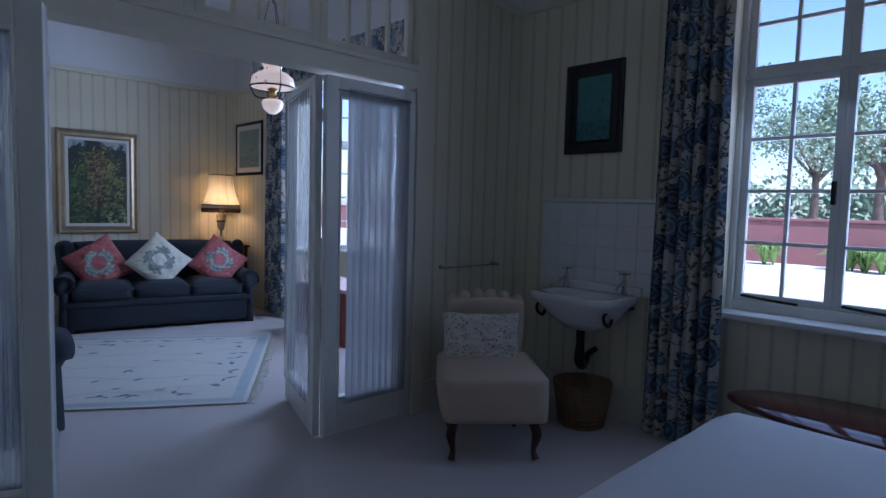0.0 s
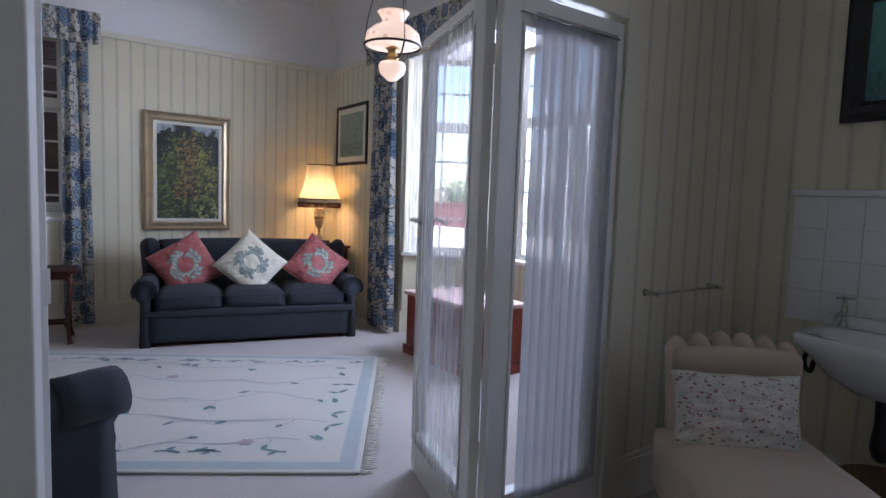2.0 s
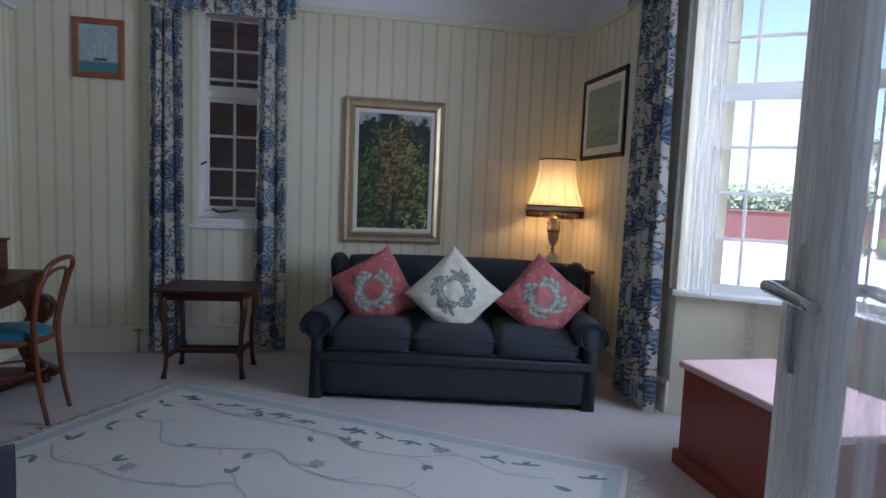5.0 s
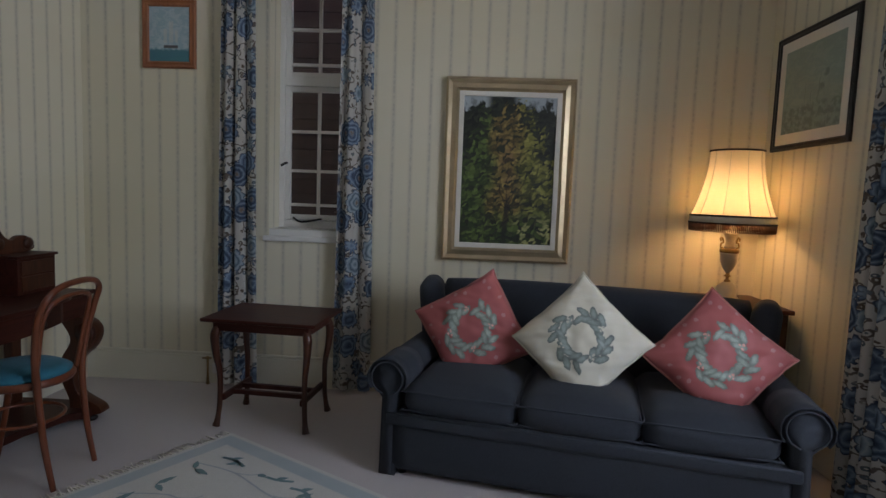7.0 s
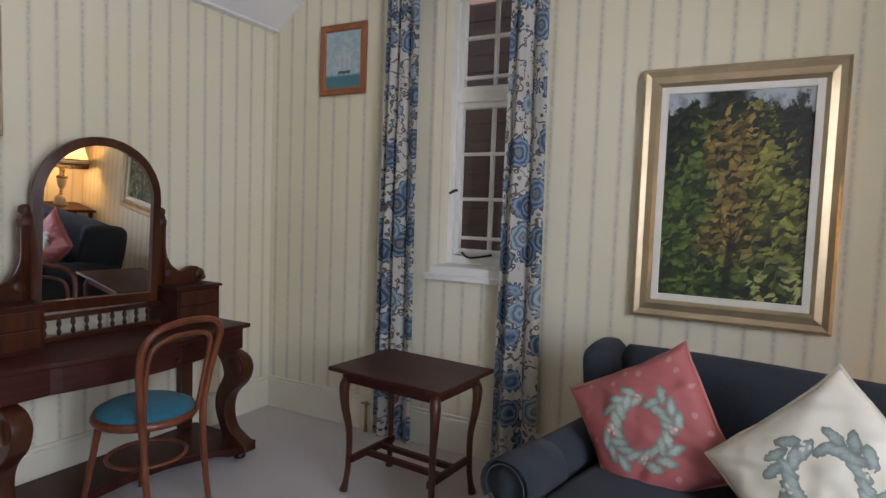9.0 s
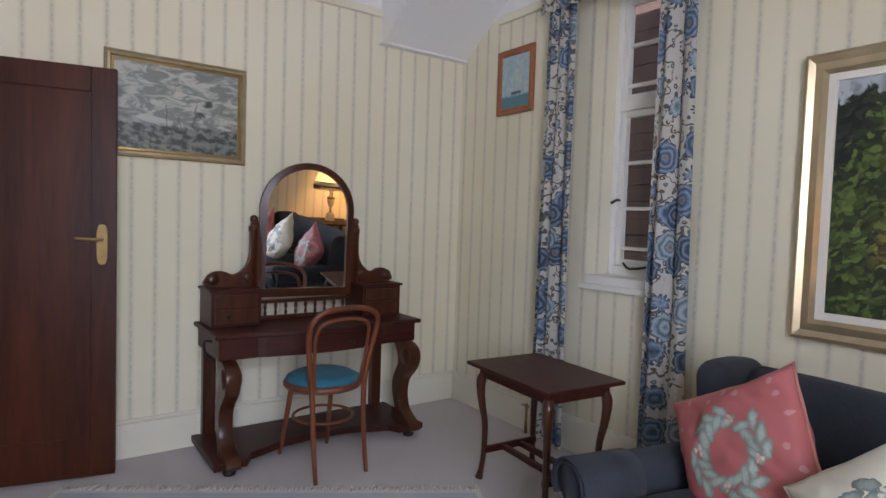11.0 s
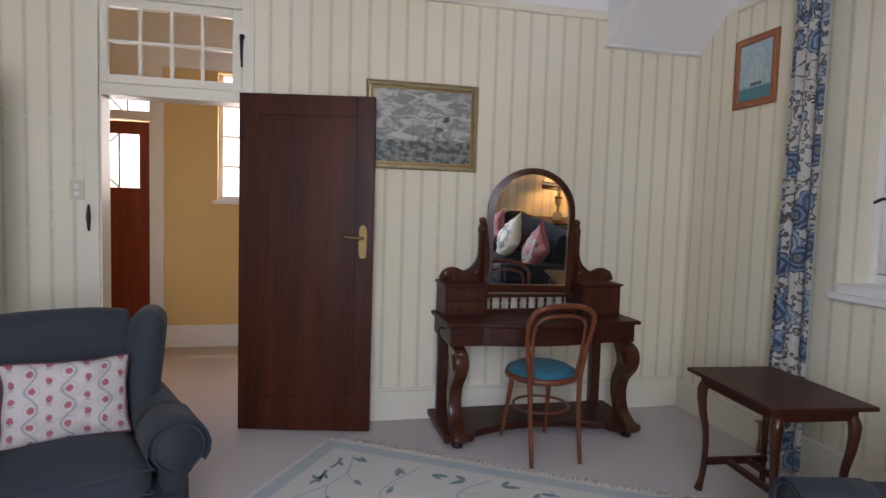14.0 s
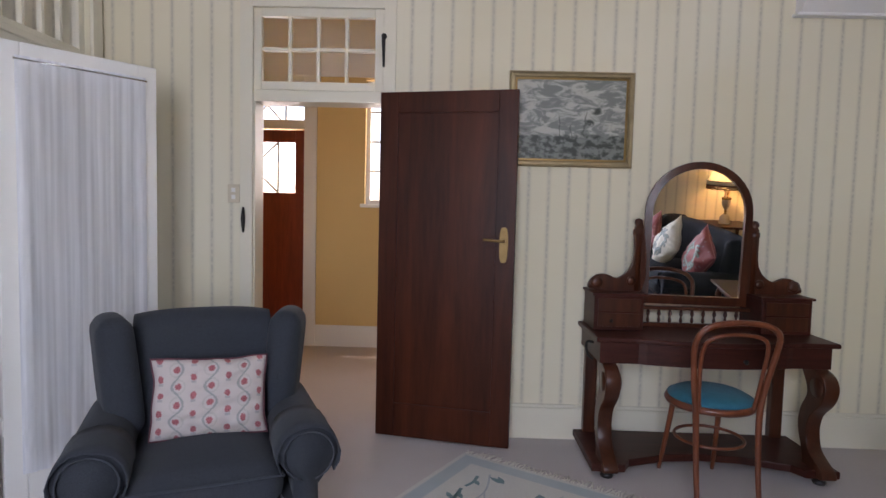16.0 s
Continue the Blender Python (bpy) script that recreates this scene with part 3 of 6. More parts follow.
def wall_bm(axis, a0, a1, z0, z1, d0, d1, holes=()):
    """A wall along axis from a0 to a1 between the depths d0 and d1, with holes (a0, a1, z0, z1)."""
    A = sorted({a0, a1, *[h[0] for h in holes], *[h[1] for h in holes]})
    Z = sorted({z0, z1, *[h[2] for h in holes], *[h[3] for h in holes]})
    A, Z = [a for a in A if a0 <= a <= a1], [z for z in Z if z0 <= z <= z1]
    solid = {(i, j): not any(h[0] <= (A[i] + A[i + 1]) / 2 <= h[1] and h[2] <= (Z[j] + Z[j + 1]) / 2 <= h[3] for h in holes) for i in range(len(A) - 1) for j in range(len(Z) - 1)}
    bm = bmesh.new()
    mk = (lambda a, d, z: (a, d, z)) if axis == "x" else (lambda a, d, z: (d, a, z))
    def quad(*p):
        bm.faces.new([bm.verts.new(mk(*q)) for q in p])
    for (i, j), s in solid.items():
        if not s:
            continue
        p, q, r, t = A[i], A[i + 1], Z[j], Z[j + 1]
        quad((p, d0, r), (q, d0, r), (q, d0, t), (p, d0, t))
        quad((p, d1, r), (p, d1, t), (q, d1, t), (q, d1, r))
        if not solid.get((i - 1, j)):
            quad((p, d0, r), (p, d0, t), (p, d1, t), (p, d1, r))
        if not solid.get((i + 1, j)):
            quad((q, d0, r), (q, d1, r), (q, d1, t), (q, d0, t))
        if not solid.get((i, j - 1)):
            quad((p, d0, r), (p, d1, r), (q, d1, r), (q, d0, r))
        if not solid.get((i, j + 1)):
            quad((p, d0, t), (q, d0, t), (q, d1, t), (p, d1, t))
    bmesh.ops.remove_doubles(bm, verts=bm.verts[:], dist=1e-5)
    bmesh.ops.recalc_face_normals(bm, faces=bm.faces[:])
    return bm


# ---- the plan, metres ----
W, E, N, S = 0.0, 4.4, 7.03, -2.4     # faces of the outer walls
P0, P1 = 2.2, 2.3                      # faces of the partition
RAIL, CEIL = 2.735, 3.35
HX = -2.2                              # face of the hall's far wall
NW_A, NW_B, NZ_A, NZ_B = 1.25, 1.77, 1.01, 2.7      # north window
BAY_A, BAY_B = 3.1, 5.42                             # bay opening
BW_A, BW_B, BWZ_A, BWZ_B = -1.25, 0.72, 0.78, 2.85   # bedroom window
OP_A, OP_B, OP_Z, TR_Z = 0.12, 3.41, 2.03, 3.0      # folding door opening and the lights above

structure("floor", boxes((HX - 0.3, S - 0.3, -0.2, 5.3, N + 0.3, 0.0)), M_CARPET, "pale beige fitted carpet")
structure("ceiling", boxes((HX - 0.3, S - 0.3, CEIL, 5.3, N + 0.3, CEIL + 0.15)), M_CEIL, "smooth white painted ceiling")


def papered(name, axis, a0, a1, d0, d1, holes, label, top=RAIL):
    structure(name, wall_bm(axis, a0, a1, 0, top, d0, d1, [h for h in holes if h[2] < top]), M_PAPER, label)
    structure(name + "_frieze", wall_bm(axis, a0, a1, top, CEIL, d0, d1, [h for h in holes if h[3] > top]), M_CEIL, "white painted upper wall")


LB = "cream wallpaper with soft grey stripes"
papered("wall_north", "x", W - 0.15, E + 0.3, N, N + 0.32, [(NW_A, NW_B, NZ_A, NZ_B)], LB)
papered("wall_east", "y", S, N, E, E + 0.3, [(BAY_A, BAY_B, 0.0, 2.62), (BW_A, BW_B, BWZ_A, BWZ_B)], LB)
papered("wall_west", "y", S, N, W - 0.15, W, [(3.20, 3.97, 0.0, 2.52)], LB)
papered("wall_partition", "x", W, E, P0, P1, [(OP_A, OP_B, 0.0, TR_Z)], LB)
papered("wall_south", "x", W - 0.15, E + 0.3, S - 0.3, S, [], LB)

# picture rails, skirtings and corner soffit
def skirting(name, rows):
    bm = bmesh.new()
    for x0, y0, x1, y1 in rows:
        add_box(bm, x0, y0, 0, x1, y1, 0.19, bevel=0.004)
        if abs(x1 - x0) > abs(y1 - y0):
            add_box(bm, x0, y0 + 0.003, 0.19, x1, y1 - 0.003 , 0.212, bevel=0.006)
        else:
            add_box(bm, x0 + 0.003, y0, 0.19, x1 - 0.003, y1, 0.212, bevel=0.006)
    structure(name, bm, M_CREAM, "cream painted tall skirting board")


T = 0.022
skirting("baseboard_north", [(W, N - T, E, N)])
skirting("baseboard_west", [(W, 4.08, W + T, N - T), (W, P1, W + T, 3.09), (W, S, W + T, P0)])
skirting("baseboard_east", [(E - T, BAY_B, E, N - T), (E - T, P1, E, BAY_A), (E - T, S, E, P0)])
skirting("baseboard_partition", [(OP_B + 0.08, P0 - T, E - T, P0), (OP_B + 0.08, P1, E - T, P1 + T)])


def rail_run(name, rows):
    bm = bmesh.new()
    for r in rows:
        add_box(bm, *r[:2], RAIL - 0.045, *r[2:], RAIL + 0.01, bevel=0.008)
    structure(name, bm, M_CREAM, "cream painted picture rail")


rail_run("picture_rail_north", [(0.42, N - 0.03, E, N)])
rail_run("picture_rail_west", [(W, P1, W + 0.03, 6.328), (W, S, W + 0.03, P0)])
rail_run("picture_rail_east", [(E - 0.03, P1, E, N - 0.03), (E - 0.03, S, E, P0)])
rail_run("picture_rail_partition", [(OP_B + 0.1, P0 - 0.03, E - 0.03, P0), (OP_B + 0.1, P1, E - 0.03, P1 + 0.03)])

bm = bmesh.new()
pr = [(0.001, 2.525), (0.05, 2.525), (1.15, CEIL), (0.001, CEIL)]
a = [bm.verts.new((x, 6.33, z)) for x, z in pr]
b = [bm.verts.new((x, N - 0.001, z)) for x, z in pr]
bm.faces.new(a), bm.faces.new(b[::-1])
for i in range(4):
    bm.faces.new((a[i], b[i], b[(i + 1) % 4], a[(i + 1) % 4]))
bmesh.ops.recalc_face_normals(bm, faces=bm.faces[:])
structure("corner_soffit", bm, M_CEIL, "white sloping soffit in the room corner")
bm = boxes((0.001, 6.31, 2.51, 0.06, N - 0.001, 2.527), bevel=0.004)
structure("soffit_trim", bm, M_CEIL, "white trim under the soffit")
# coved edge between wall and ceiling
bm = bmesh.new()
for (ax, ay), (bx, by), nrm in (((W, N), (E, N), (0, -1)), ((E, N), (E, P1), (-1, 0)), ((E, P1), (W, P1), (0, 1)), ((W, P1), (W, N), (1, 0)), ((W, P0), (E, P0), (0, -1)), ((E, P0), (E, S), (-1, 0)), ((W, S), (W, P0), (1, 0))):
    R, k = 0.16, 6
    prev = None
    for i in range(k + 1):
        th = math.pi / 2 * i / k
        o, z = R - R * math.cos(th) + 0.001, CEIL - R + R * math.sin(th) - 0.001
        cur = [bm.verts.new((ax + nrm[0] * o, ay + nrm[1] * o, z)), bm.verts.new((bx + nrm[0] * o, by + nrm[1] * o, z))]
        if prev:
            bm.faces.new((prev[0], prev[1], cur[1], cur[0])).smooth = True
        prev = cur
structure("ceiling_cove", bm, M_CEIL, "white plaster cove")


# ---- glazed frames ----
def sash(name, parent, w, h, cols, rows, t=0.04, stile=0.045, bar=0.02, m=None, rail_b=None, material=None, pane_list=None):
    """A glazed sash in the x-z plane from (0, 0) to (w, h), with glazing bars and panes of glass."""
    material = material or M_WHITE
    rb = rail_b or stile
    bm = boxes((0, -t / 2, 0, stile, t / 2, h), (w - stile, -t / 2, 0, w, t / 2, h), (stile, -t / 2, 0, w - stile, t / 2, rb), (stile, -t / 2, h - stile, w - stile, t / 2, h), bevel=0.004)
    iw, ih = w - 2 * stile, h - stile - rb
    xs = [stile + iw * k / cols for k in range(cols + 1)]
    zs = [rb + ih * k / rows for k in range(rows + 1)] if isinstance(rows, int) else [rb + ih * k for k in rows]
    for x in xs[1:-1]:
        add_box(bm, x - bar / 2, -t * 0.38, rb, x + bar / 2, t * 0.38, h - stile, bevel=0.003)
    for z in zs[1:-1]:
        add_box(bm, stile, -t * 0.35, z - bar / 2, w - stile, t * 0.35, z + bar / 2, bevel=0.003)
    fr = part(name, bm, material, parent)
    if m is not None:
        fr.matrix_basis = m
    for a, b in zip(xs, xs[1:]):
        for c, d in zip(zs, zs[1:]):
            g = part("pane", boxes((a + 0.002, -0.002, c + 0.002, b - 0.002, 0.002, d - 0.002)), M_GLASS, fr)
            g.visible_shadow = False
    return fr


def struct_thing(name, x, y, z, rz, label):
    e = thing(name, x, y, z, rz, label)
    e["kind"] = "structure"
    return e


# north window
w1 = struct_thing("window_1", NW_A, N, 0, 0, "white wooden casement window with small panes and an open fastener")
y = 0.25
part("window_frame", boxes((0, y - 0.05, NZ_A + 0.05, 0.035, y + 0.05, NZ_B), (NW_B - NW_A - 0.035, y - 0.05, NZ_A + 0.05, NW_B - NW_A, y + 0.05, NZ_B), (0.035, y - 0.05, 2.02, NW_B - NW_A - 0.035, y + 0.05, 2.08), (0.035, y - 0.05, NZ_B - 0.035, NW_B - NW_A - 0.035, y + 0.05, NZ_B), (0.035, y - 0.05, NZ_A + 0.05, NW_B - NW_A - 0.035, y + 0.05, NZ_A + 0.1), bevel=0.004), M_WHITE, w1)
sash("lower_sash", w1, 0.46, 0.905, 2, (0, 0.08, 0.36, 0.68, 1.0), m=pose(0.035, y - 0.01, 1.115), stile=0.035)
sash("upper_sash", w1, 0.46, 0.585, 2, (0, 0.1, 0.55, 1.0), m=pose(0.035, y - 0.01, 2.08), stile=0.035)
part("window_sill", boxes((-0.03, -0.03, NZ_A - 0.03, NW_B - NW_A + 0.03, 0.0, NZ_A + 0.004), (0.001, 0.0, NZ_A, NW_B - NW_A - 0.001, y + 0.05, NZ_A + 0.05), bevel=0.006), M_WHITE, w1)
part("fastener", tube([(0.05, y - 0.035, 1.5), (0.05, y - 0.06, 1.5), (0.02, y - 0.075, 1.48)], 0.008, 6, k=3), M_IRON, w1, "black iron window fastener")
part("stay", tube([(0.1, y - 0.04, 1.13), (0.16, y - 0.055, 1.1), (0.3, y - 0.05, 1.125)], 0.007, 6, k=3), M_IRON, w1, "black iron casement stay")
# timber screen outside the north window
M_SCREEN = wood("brown_screen_wood", (0.022, 0.010, 0.008), (0.060, 0.028, 0.020), 0.7, 0)
scr = thing("timber_screen", 1.5, N + 0.75, 0, 0, "dark brown horizontal timber slats outside the window", "screen")
for k in range(24):
    part("slat", boxes((-0.9, -0.012, 0.6 + k * 0.115, 0.9, 0.012, 0.712 + k * 0.115), bevel=0.003), M_SCREEN, scr)
part("backing", boxes((-0.9, 0.014, 0.55, 0.9, 0.024, 3.4)), M_SCREEN, scr)
part("post", boxes((-0.94, -0.03, 0.0, -0.9, 0.03, 3.4)), M_SCREEN, scr)
part("post", boxes((0.9, -0.03, 0.0, 0.94, 0.03, 3.4)), M_SCREEN, scr)

# bay window
bay = [(E, BAY_B), (4.95, 5.02), (4.95, 3.5), (E, BAY_A)]
w2 = struct_thing("window_2", 0, 0, 0, 0, "white wooden bay window with small panes")
bmw = bmesh.new()
bms = bmesh.new()
for (ax, ay), (bx, by) in zip(bay, bay[1:]):
    L = math.hypot(bx - ax, by - ay)
    rot = Matrix.Translation((ax, ay, 0)) @ Matrix.Rotation(math.atan2(by - ay, bx - ax), 4, "Z")
    add_box(bmw, 0, 0, 0, L, 0.2, 0.78, m=rot)
    add_box(bmw, 0, 0, 2.62, L, 0.2, 2.9, m=rot)
    add_box(bms, -0.02, -0.06, 0.76, L + 0.02, 0.08, 0.79, bevel=0.006, m=rot)
    n = 1 if L < 1 else 3
    wl = (L - 0.1) / n
    for k in range(n):
        m = rot @ pose(0.05 + k * wl, 0.1, 0.79)
        sash("lower_sash", w2, wl, 1.2, 2, 4, m=m, stile=0.05)
        sash("upper_sash", w2, wl, 0.63, 2, 2, m=rot @ pose(0.05 + k * wl, 0.1, 1.99), stile=0.05)
    part("mullion", boxes((-0.05, 0.04, 0.79, 0.055, 0.16, 2.62), bevel=0.006), M_WHITE, w2).matrix_basis = rot
structure("wall_bay", bmw, M_PAPER, LB)
part("window_sill", bms, M_WHITE, w2)
structure("bay_soffit", extrude_outline([(E - 0.0, BAY_A), (4.95, 3.5), (4.95, 5.02), (E, BAY_B)], 0.02, "z"), M_CEIL, "white bay soffit").matrix_basis = pose(0, 0, 2.615)

# bedroom window
w3 = struct_thing("window_3", E + 0.15, BW_B, 0, -90, "white wooden window with small panes and a deep sill")
BWW = BW_B - BW_A
n3 = 4
for k in range(n3):
    wl = (BWW - 0.06) / n3
    sash("lower_sash", w3, wl, 1.22, 2, 4, m=pose(0.03 + k * wl, 0.0, BWZ_A + 0.06), stile=0.04)
    sash("upper_sash", w3, wl, 0.76, 2, 3, m=pose(0.03 + k * wl, 0.0, BWZ_A + 1.31), stile=0.04)
    part("fastener", boxes((0.03 + (k + 1) * wl - 0.035, -0.05, 1.38, 0.03 + (k + 1) * wl - 0.015, -0.02, 1.5), bevel=0.004), M_IRON, w3, "black iron fastener")
    part("stay", tube([(0.08 + k * wl, -0.05, BWZ_A + 0.09), (0.22 + k * wl, -0.06, BWZ_A + 0.08), (0.36 + k * wl, -0.04, BWZ_A + 0.07)], 0.008, 6, k=3), M_IRON, w3, "black iron casement stay")
part("window_frame", boxes((0, -0.05, BWZ_A, 0.03, 0.05, BWZ_B), (BWW - 0.03, -0.05, BWZ_A, BWW, 0.05, BWZ_B), (0.03, -0.05, BWZ_A, BWW - 0.03, 0.05, BWZ_A + 0.06), (0.03, -0.045, BWZ_A + 1.28, BWW - 0.03, 0.045, BWZ_A + 1.31), bevel=0.003), M_WHITE, w3)
part("window_sill", boxes((-0.03, -0.22, BWZ_A - 0.03, BWW + 0.03, -0.05, BWZ_A + 0.006), bevel=0.008), M_WHITE, w3)

# ---- partition: beam, lights above, folding doors ----
bt = struct_thing("window_4", OP_A, (P0 + P1) / 2, OP_Z, 0, "cream painted beam with small-paned lights above the folding doors")
part("beam", boxes((0, -0.07, 0, OP_B - OP_A, 0.07, 0.12), (0, -0.085, 0.1, OP_B - OP_A, 0.085, 0.135), bevel=0.006), M_CREAM, bt)
nseg = 5
wl = (OP_B - OP_A) / nseg
for k in range(nseg):
    sash("light", bt, wl, TR_Z - OP_Z - 0.14, 4, 2, m=pose(k * wl, 0, 0.137), stile=0.05, material=M_CREAM)
for nm, x0 in (("jamb", OP_A - 0.09), ("jamb", OP_B)):
    structure("door_trim", boxes((x0, P0 - 0.02, 0, x0 + 0.09, P0, TR_Z + 0.09), (x0, P1, 0, x0 + 0.09, P1 + 0.02, TR_Z + 0.09), bevel=0.004), M_CREAM, "cream painted architrave")


def fold_leaf(x, y, ang, w, curtain_side=1, handle=False, free=0, cloth=None):
    """One glazed leaf with a gathered net, hinged at (x, y) and running w along ang."""
    t = struct_thing("door_1", x, y, 0.012, ang, "white glazed folding door leaf hung with gathered white net")
    hh, st = 2.0, 0.085
    part("leaf_frame", boxes((0, -0.02, 0, st, 0.02, hh), (w - st, -0.02, 0, w, 0.02, hh), (st, -0.02, 0, w - st, 0.02, 0.2), (st, -0.02, hh - 0.1, w - st, 0.02, hh), bevel=0.004), M_WHITE, t)
    part("beading", boxes((st, -0.026, 0.2, st + 0.012, 0.026, hh - 0.1), (w - st - 0.012, -0.026, 0.2, w - st, 0.026, hh - 0.1), (st + 0.012, -0.026, 0.2, w - st - 0.012, 0.026, 0.212), (st + 0.012, -0.026, hh - 0.112, w - st - 0.012, 0.026, hh - 0.1), bevel=0.003), M_WHITE, t)
    g = part("pane", boxes((st + 0.012, -0.002, 0.212, w - st - 0.012, 0.002, hh - 0.112)), M_GLASS, t)
    g.visible_shadow = False
    gap = 0.07 if cloth == M_VOILE_WARM else 0
    net = part("net_curtain", drape(w - 2 * st + 0.05 - gap, 0.17, hh - 0.06, 9, 0.0008 if cloth == M_VOILE_FINE else 0.004, seed=int(x * 10), nx=100, nz=10, top_tight=1, cloth=2), cloth or M_VOILE, t, "gathered white net curtain")
    net.matrix_basis = pose(w / 2 - gap / 2, 0.04 * curtain_side, 0)
    rod = part("rod", tube([(st - 0.03, 0.042 * curtain_side, hh - 0.075), (w - st + 0.03, 0.042 * curtain_side, hh - 0.075)], 0.004, 6, k=1), M_CHROME, t)
    if handle:
        hx = 0.045 if not free else w - 0.045
        for sgn in (1, -1):
            part("handle", tube([(hx, sgn * 0.02, 1.19), (hx, sgn * 0.06, 1.19), (hx + (0.03 if not free else -0.03), sgn * 0.065, 1.19), (hx + (0.12 if not free else -0.12), sgn * 0.06, 1.18)], 0.009, 8, k=4), M_CHROME, t, "dull metal lever handle")
            part("lock_plate", boxes((hx - 0.015, sgn * 0.022 - 0.002, 1.07, hx + 0.015, sgn * 0.022 + 0.002, 1.25), bevel=0.001), M_CHROME, t)
    for z in (0.35, 1.05, 1.75):
        part("hinge", boxes((-0.004, -0.0215, z, 0.001, 0.0215, z + 0.07), bevel=0.001), M_WHITE, t)
    return t


fold_leaf(3.405, 2.215, 180.0, 0.63, 1, cloth=M_VOILE_WARM)
fold_leaf(2.755, 2.24, 73.5, 0.72, 1, True, 1, M_VOILE_FINE)
fold_leaf(0.14, 2.25, 0, 0.64, 1)
fold_leaf(0.80, 2.25, -20.0, 0.72, 1)
fold_leaf(1.48, 2.03, 128.4, 0.60, 1)
fold_leaf(1.10, 2.52, 141, 0.64, -1, cloth=M_VOILE_DENSE)

# ---- hall beyond the west door ----
structure("wall_hall_far", wall_bm("y", 1.2, 5.5, 0, CEIL, HX - 0.2, HX, [(2.11, 2.93, 0, 2.12), (2.11, 2.93, 2.2, 2.5), (3.52, 4.3, 1.41, 2.6)]), M_YELLOW, "ochre painted hall wall")
structure("wall_hall_side", boxes((HX, 5.3, 0, W - 0.15, 5.5, CEIL), (HX, 1.2, 0, W - 0.15, 1.4, CEIL)), M_YELLOW, "ochre painted hall wall")
structure("wall_hall_near", boxes((W - 0.165, 4.06, 0, W - 0.151, 5.3, CEIL), (W - 0.165, 1.4, 0, W - 0.151, 3.1, CEIL), (W - 0.165, 3.1, 2.6, W - 0.151, 4.06, CEIL)), M_YELLOW, "ochre painted hall wall")
structure("hall_frieze", boxes((HX + 0.001, 1.41, 2.62, HX + 0.02, 5.29, CEIL - 0.002)), M_CEIL, "white upper wall of the hall")
structure("baseboard_hall", boxes((HX, 3.05, 0, HX + 0.02, 5.3, 0.21), bevel=0.004), M_WHITE, "white hall skirting")
structure("hall_door_trim", boxes((HX, 2.93, 0, HX + 0.03, 3.05, 2.62), (HX, 1.99, 0, HX + 0.03, 2.11, 2.62), (HX, 2.11, 2.5, HX + 0.03, 2.93, 2.62), (HX, 2.11, 2.12, HX + 0.03, 2.93, 2.2), bevel=0.004), M_WHITE, "white painted door surround")
fd = struct_thing("door_2", HX - 0.05, 2.11, 0, 90, "red-stained wooden entrance door with crossed glazing bars")
part("door_panel", boxes((0, -0.02, 0, 0.82, 0.02, 1.5), (0, -0.02, 1.5, 0.14, 0.02, 2.11), (0.72, -0.02, 1.5, 0.82, 0.02, 2.11), (0.14, -0.02, 1.99, 0.72, 0.02, 2.11), bevel=0.004), M_REDWOOD, fd)
g = part("pane", boxes((0.14, -0.003, 1.5, 0.72, 0.003, 1.99)), M_GLASS, fd)
g.visible_shadow = False
bm = bmesh.new()
for za in (1.5, 1.99):
    tube([(0.30, -0.01, 1.745), (0.55, -0.01, za)], 0.011, 4, k=1, bm=bm)
tube([(0.55, -0.01, 1.5), (0.55, -0.01, 1.99)], 0.011, 4, k=1, bm=bm)
part("glazing_bar", bm, M_WHITE, fd)
bm = bmesh.new()
tube([(0.3, 0, 2.2), (0.58, 0, 2.5)], 0.011, 4, k=1, bm=bm)
tube([(0.58, 0, 2.2), (0.3, 0, 2.5)], 0.011, 4, k=1, bm=bm)
tube([(0.62, 0, 2.2), (0.62, 0, 2.5)], 0.011, 4, k=1, bm=bm)
part("fanlight_bar", bm, M_WHITE, fd)
hw = struct_thing("window_5", HX - 0.1, 3.52, 1.41, 90, "white hall window with small panes")
sash("hall_sash", hw, 0.78, 1.22, 3, 4, stile=0.04)
part("window_sill", boxes((-0.04, -0.14, -0.035, 0.82, -0.02, 0.0), bevel=0.004), M_WHITE, hw)

# west doorway: frame, light above, open mahogany door
dt = struct_thing("window_6", W, 3.17, 0, 90, "white painted door frame with an eight-pane light above")
part("door_frame", boxes((-0.045, -0.02, 0, 0.03, 0.0, 2.6), (0.80, -0.02, 0, 0.87, 0.0, 2.6), (0.03, -0.02, 2.52, 0.80, 0.0, 2.6), (0.0, 0.0, 0, 0.04, 0.15, 2.52), (0.79, 0.0, 0, 0.8, 0.15, 2.52), (0.04, -0.02, 1.975, 0.79, 0.15, 2.04), bevel=0.003), M_CREAM, dt)
sash("light", dt, 0.77, 0.475, 4, 2, m=pose(0.025, 0.02, 2.045), stile=0.05, material=M_CREAM)
part("latch", tube([(0.80, -0.022, 2.36), (0.80, -0.05, 2.34), (0.802, -0.045, 2.18)], [0.018, 0.012, 0.006], 6, k=3), M_IRON, dt, "black iron fanlight stay")
part("bolt", tube([(-0.02, -0.03, 1.35), (-0.02, -0.035, 1.28), (-0.02, -0.03, 1.2)], [0.006, 0.014, 0.006], 6, k=3), M_IRON, dt, "black iron door keep")

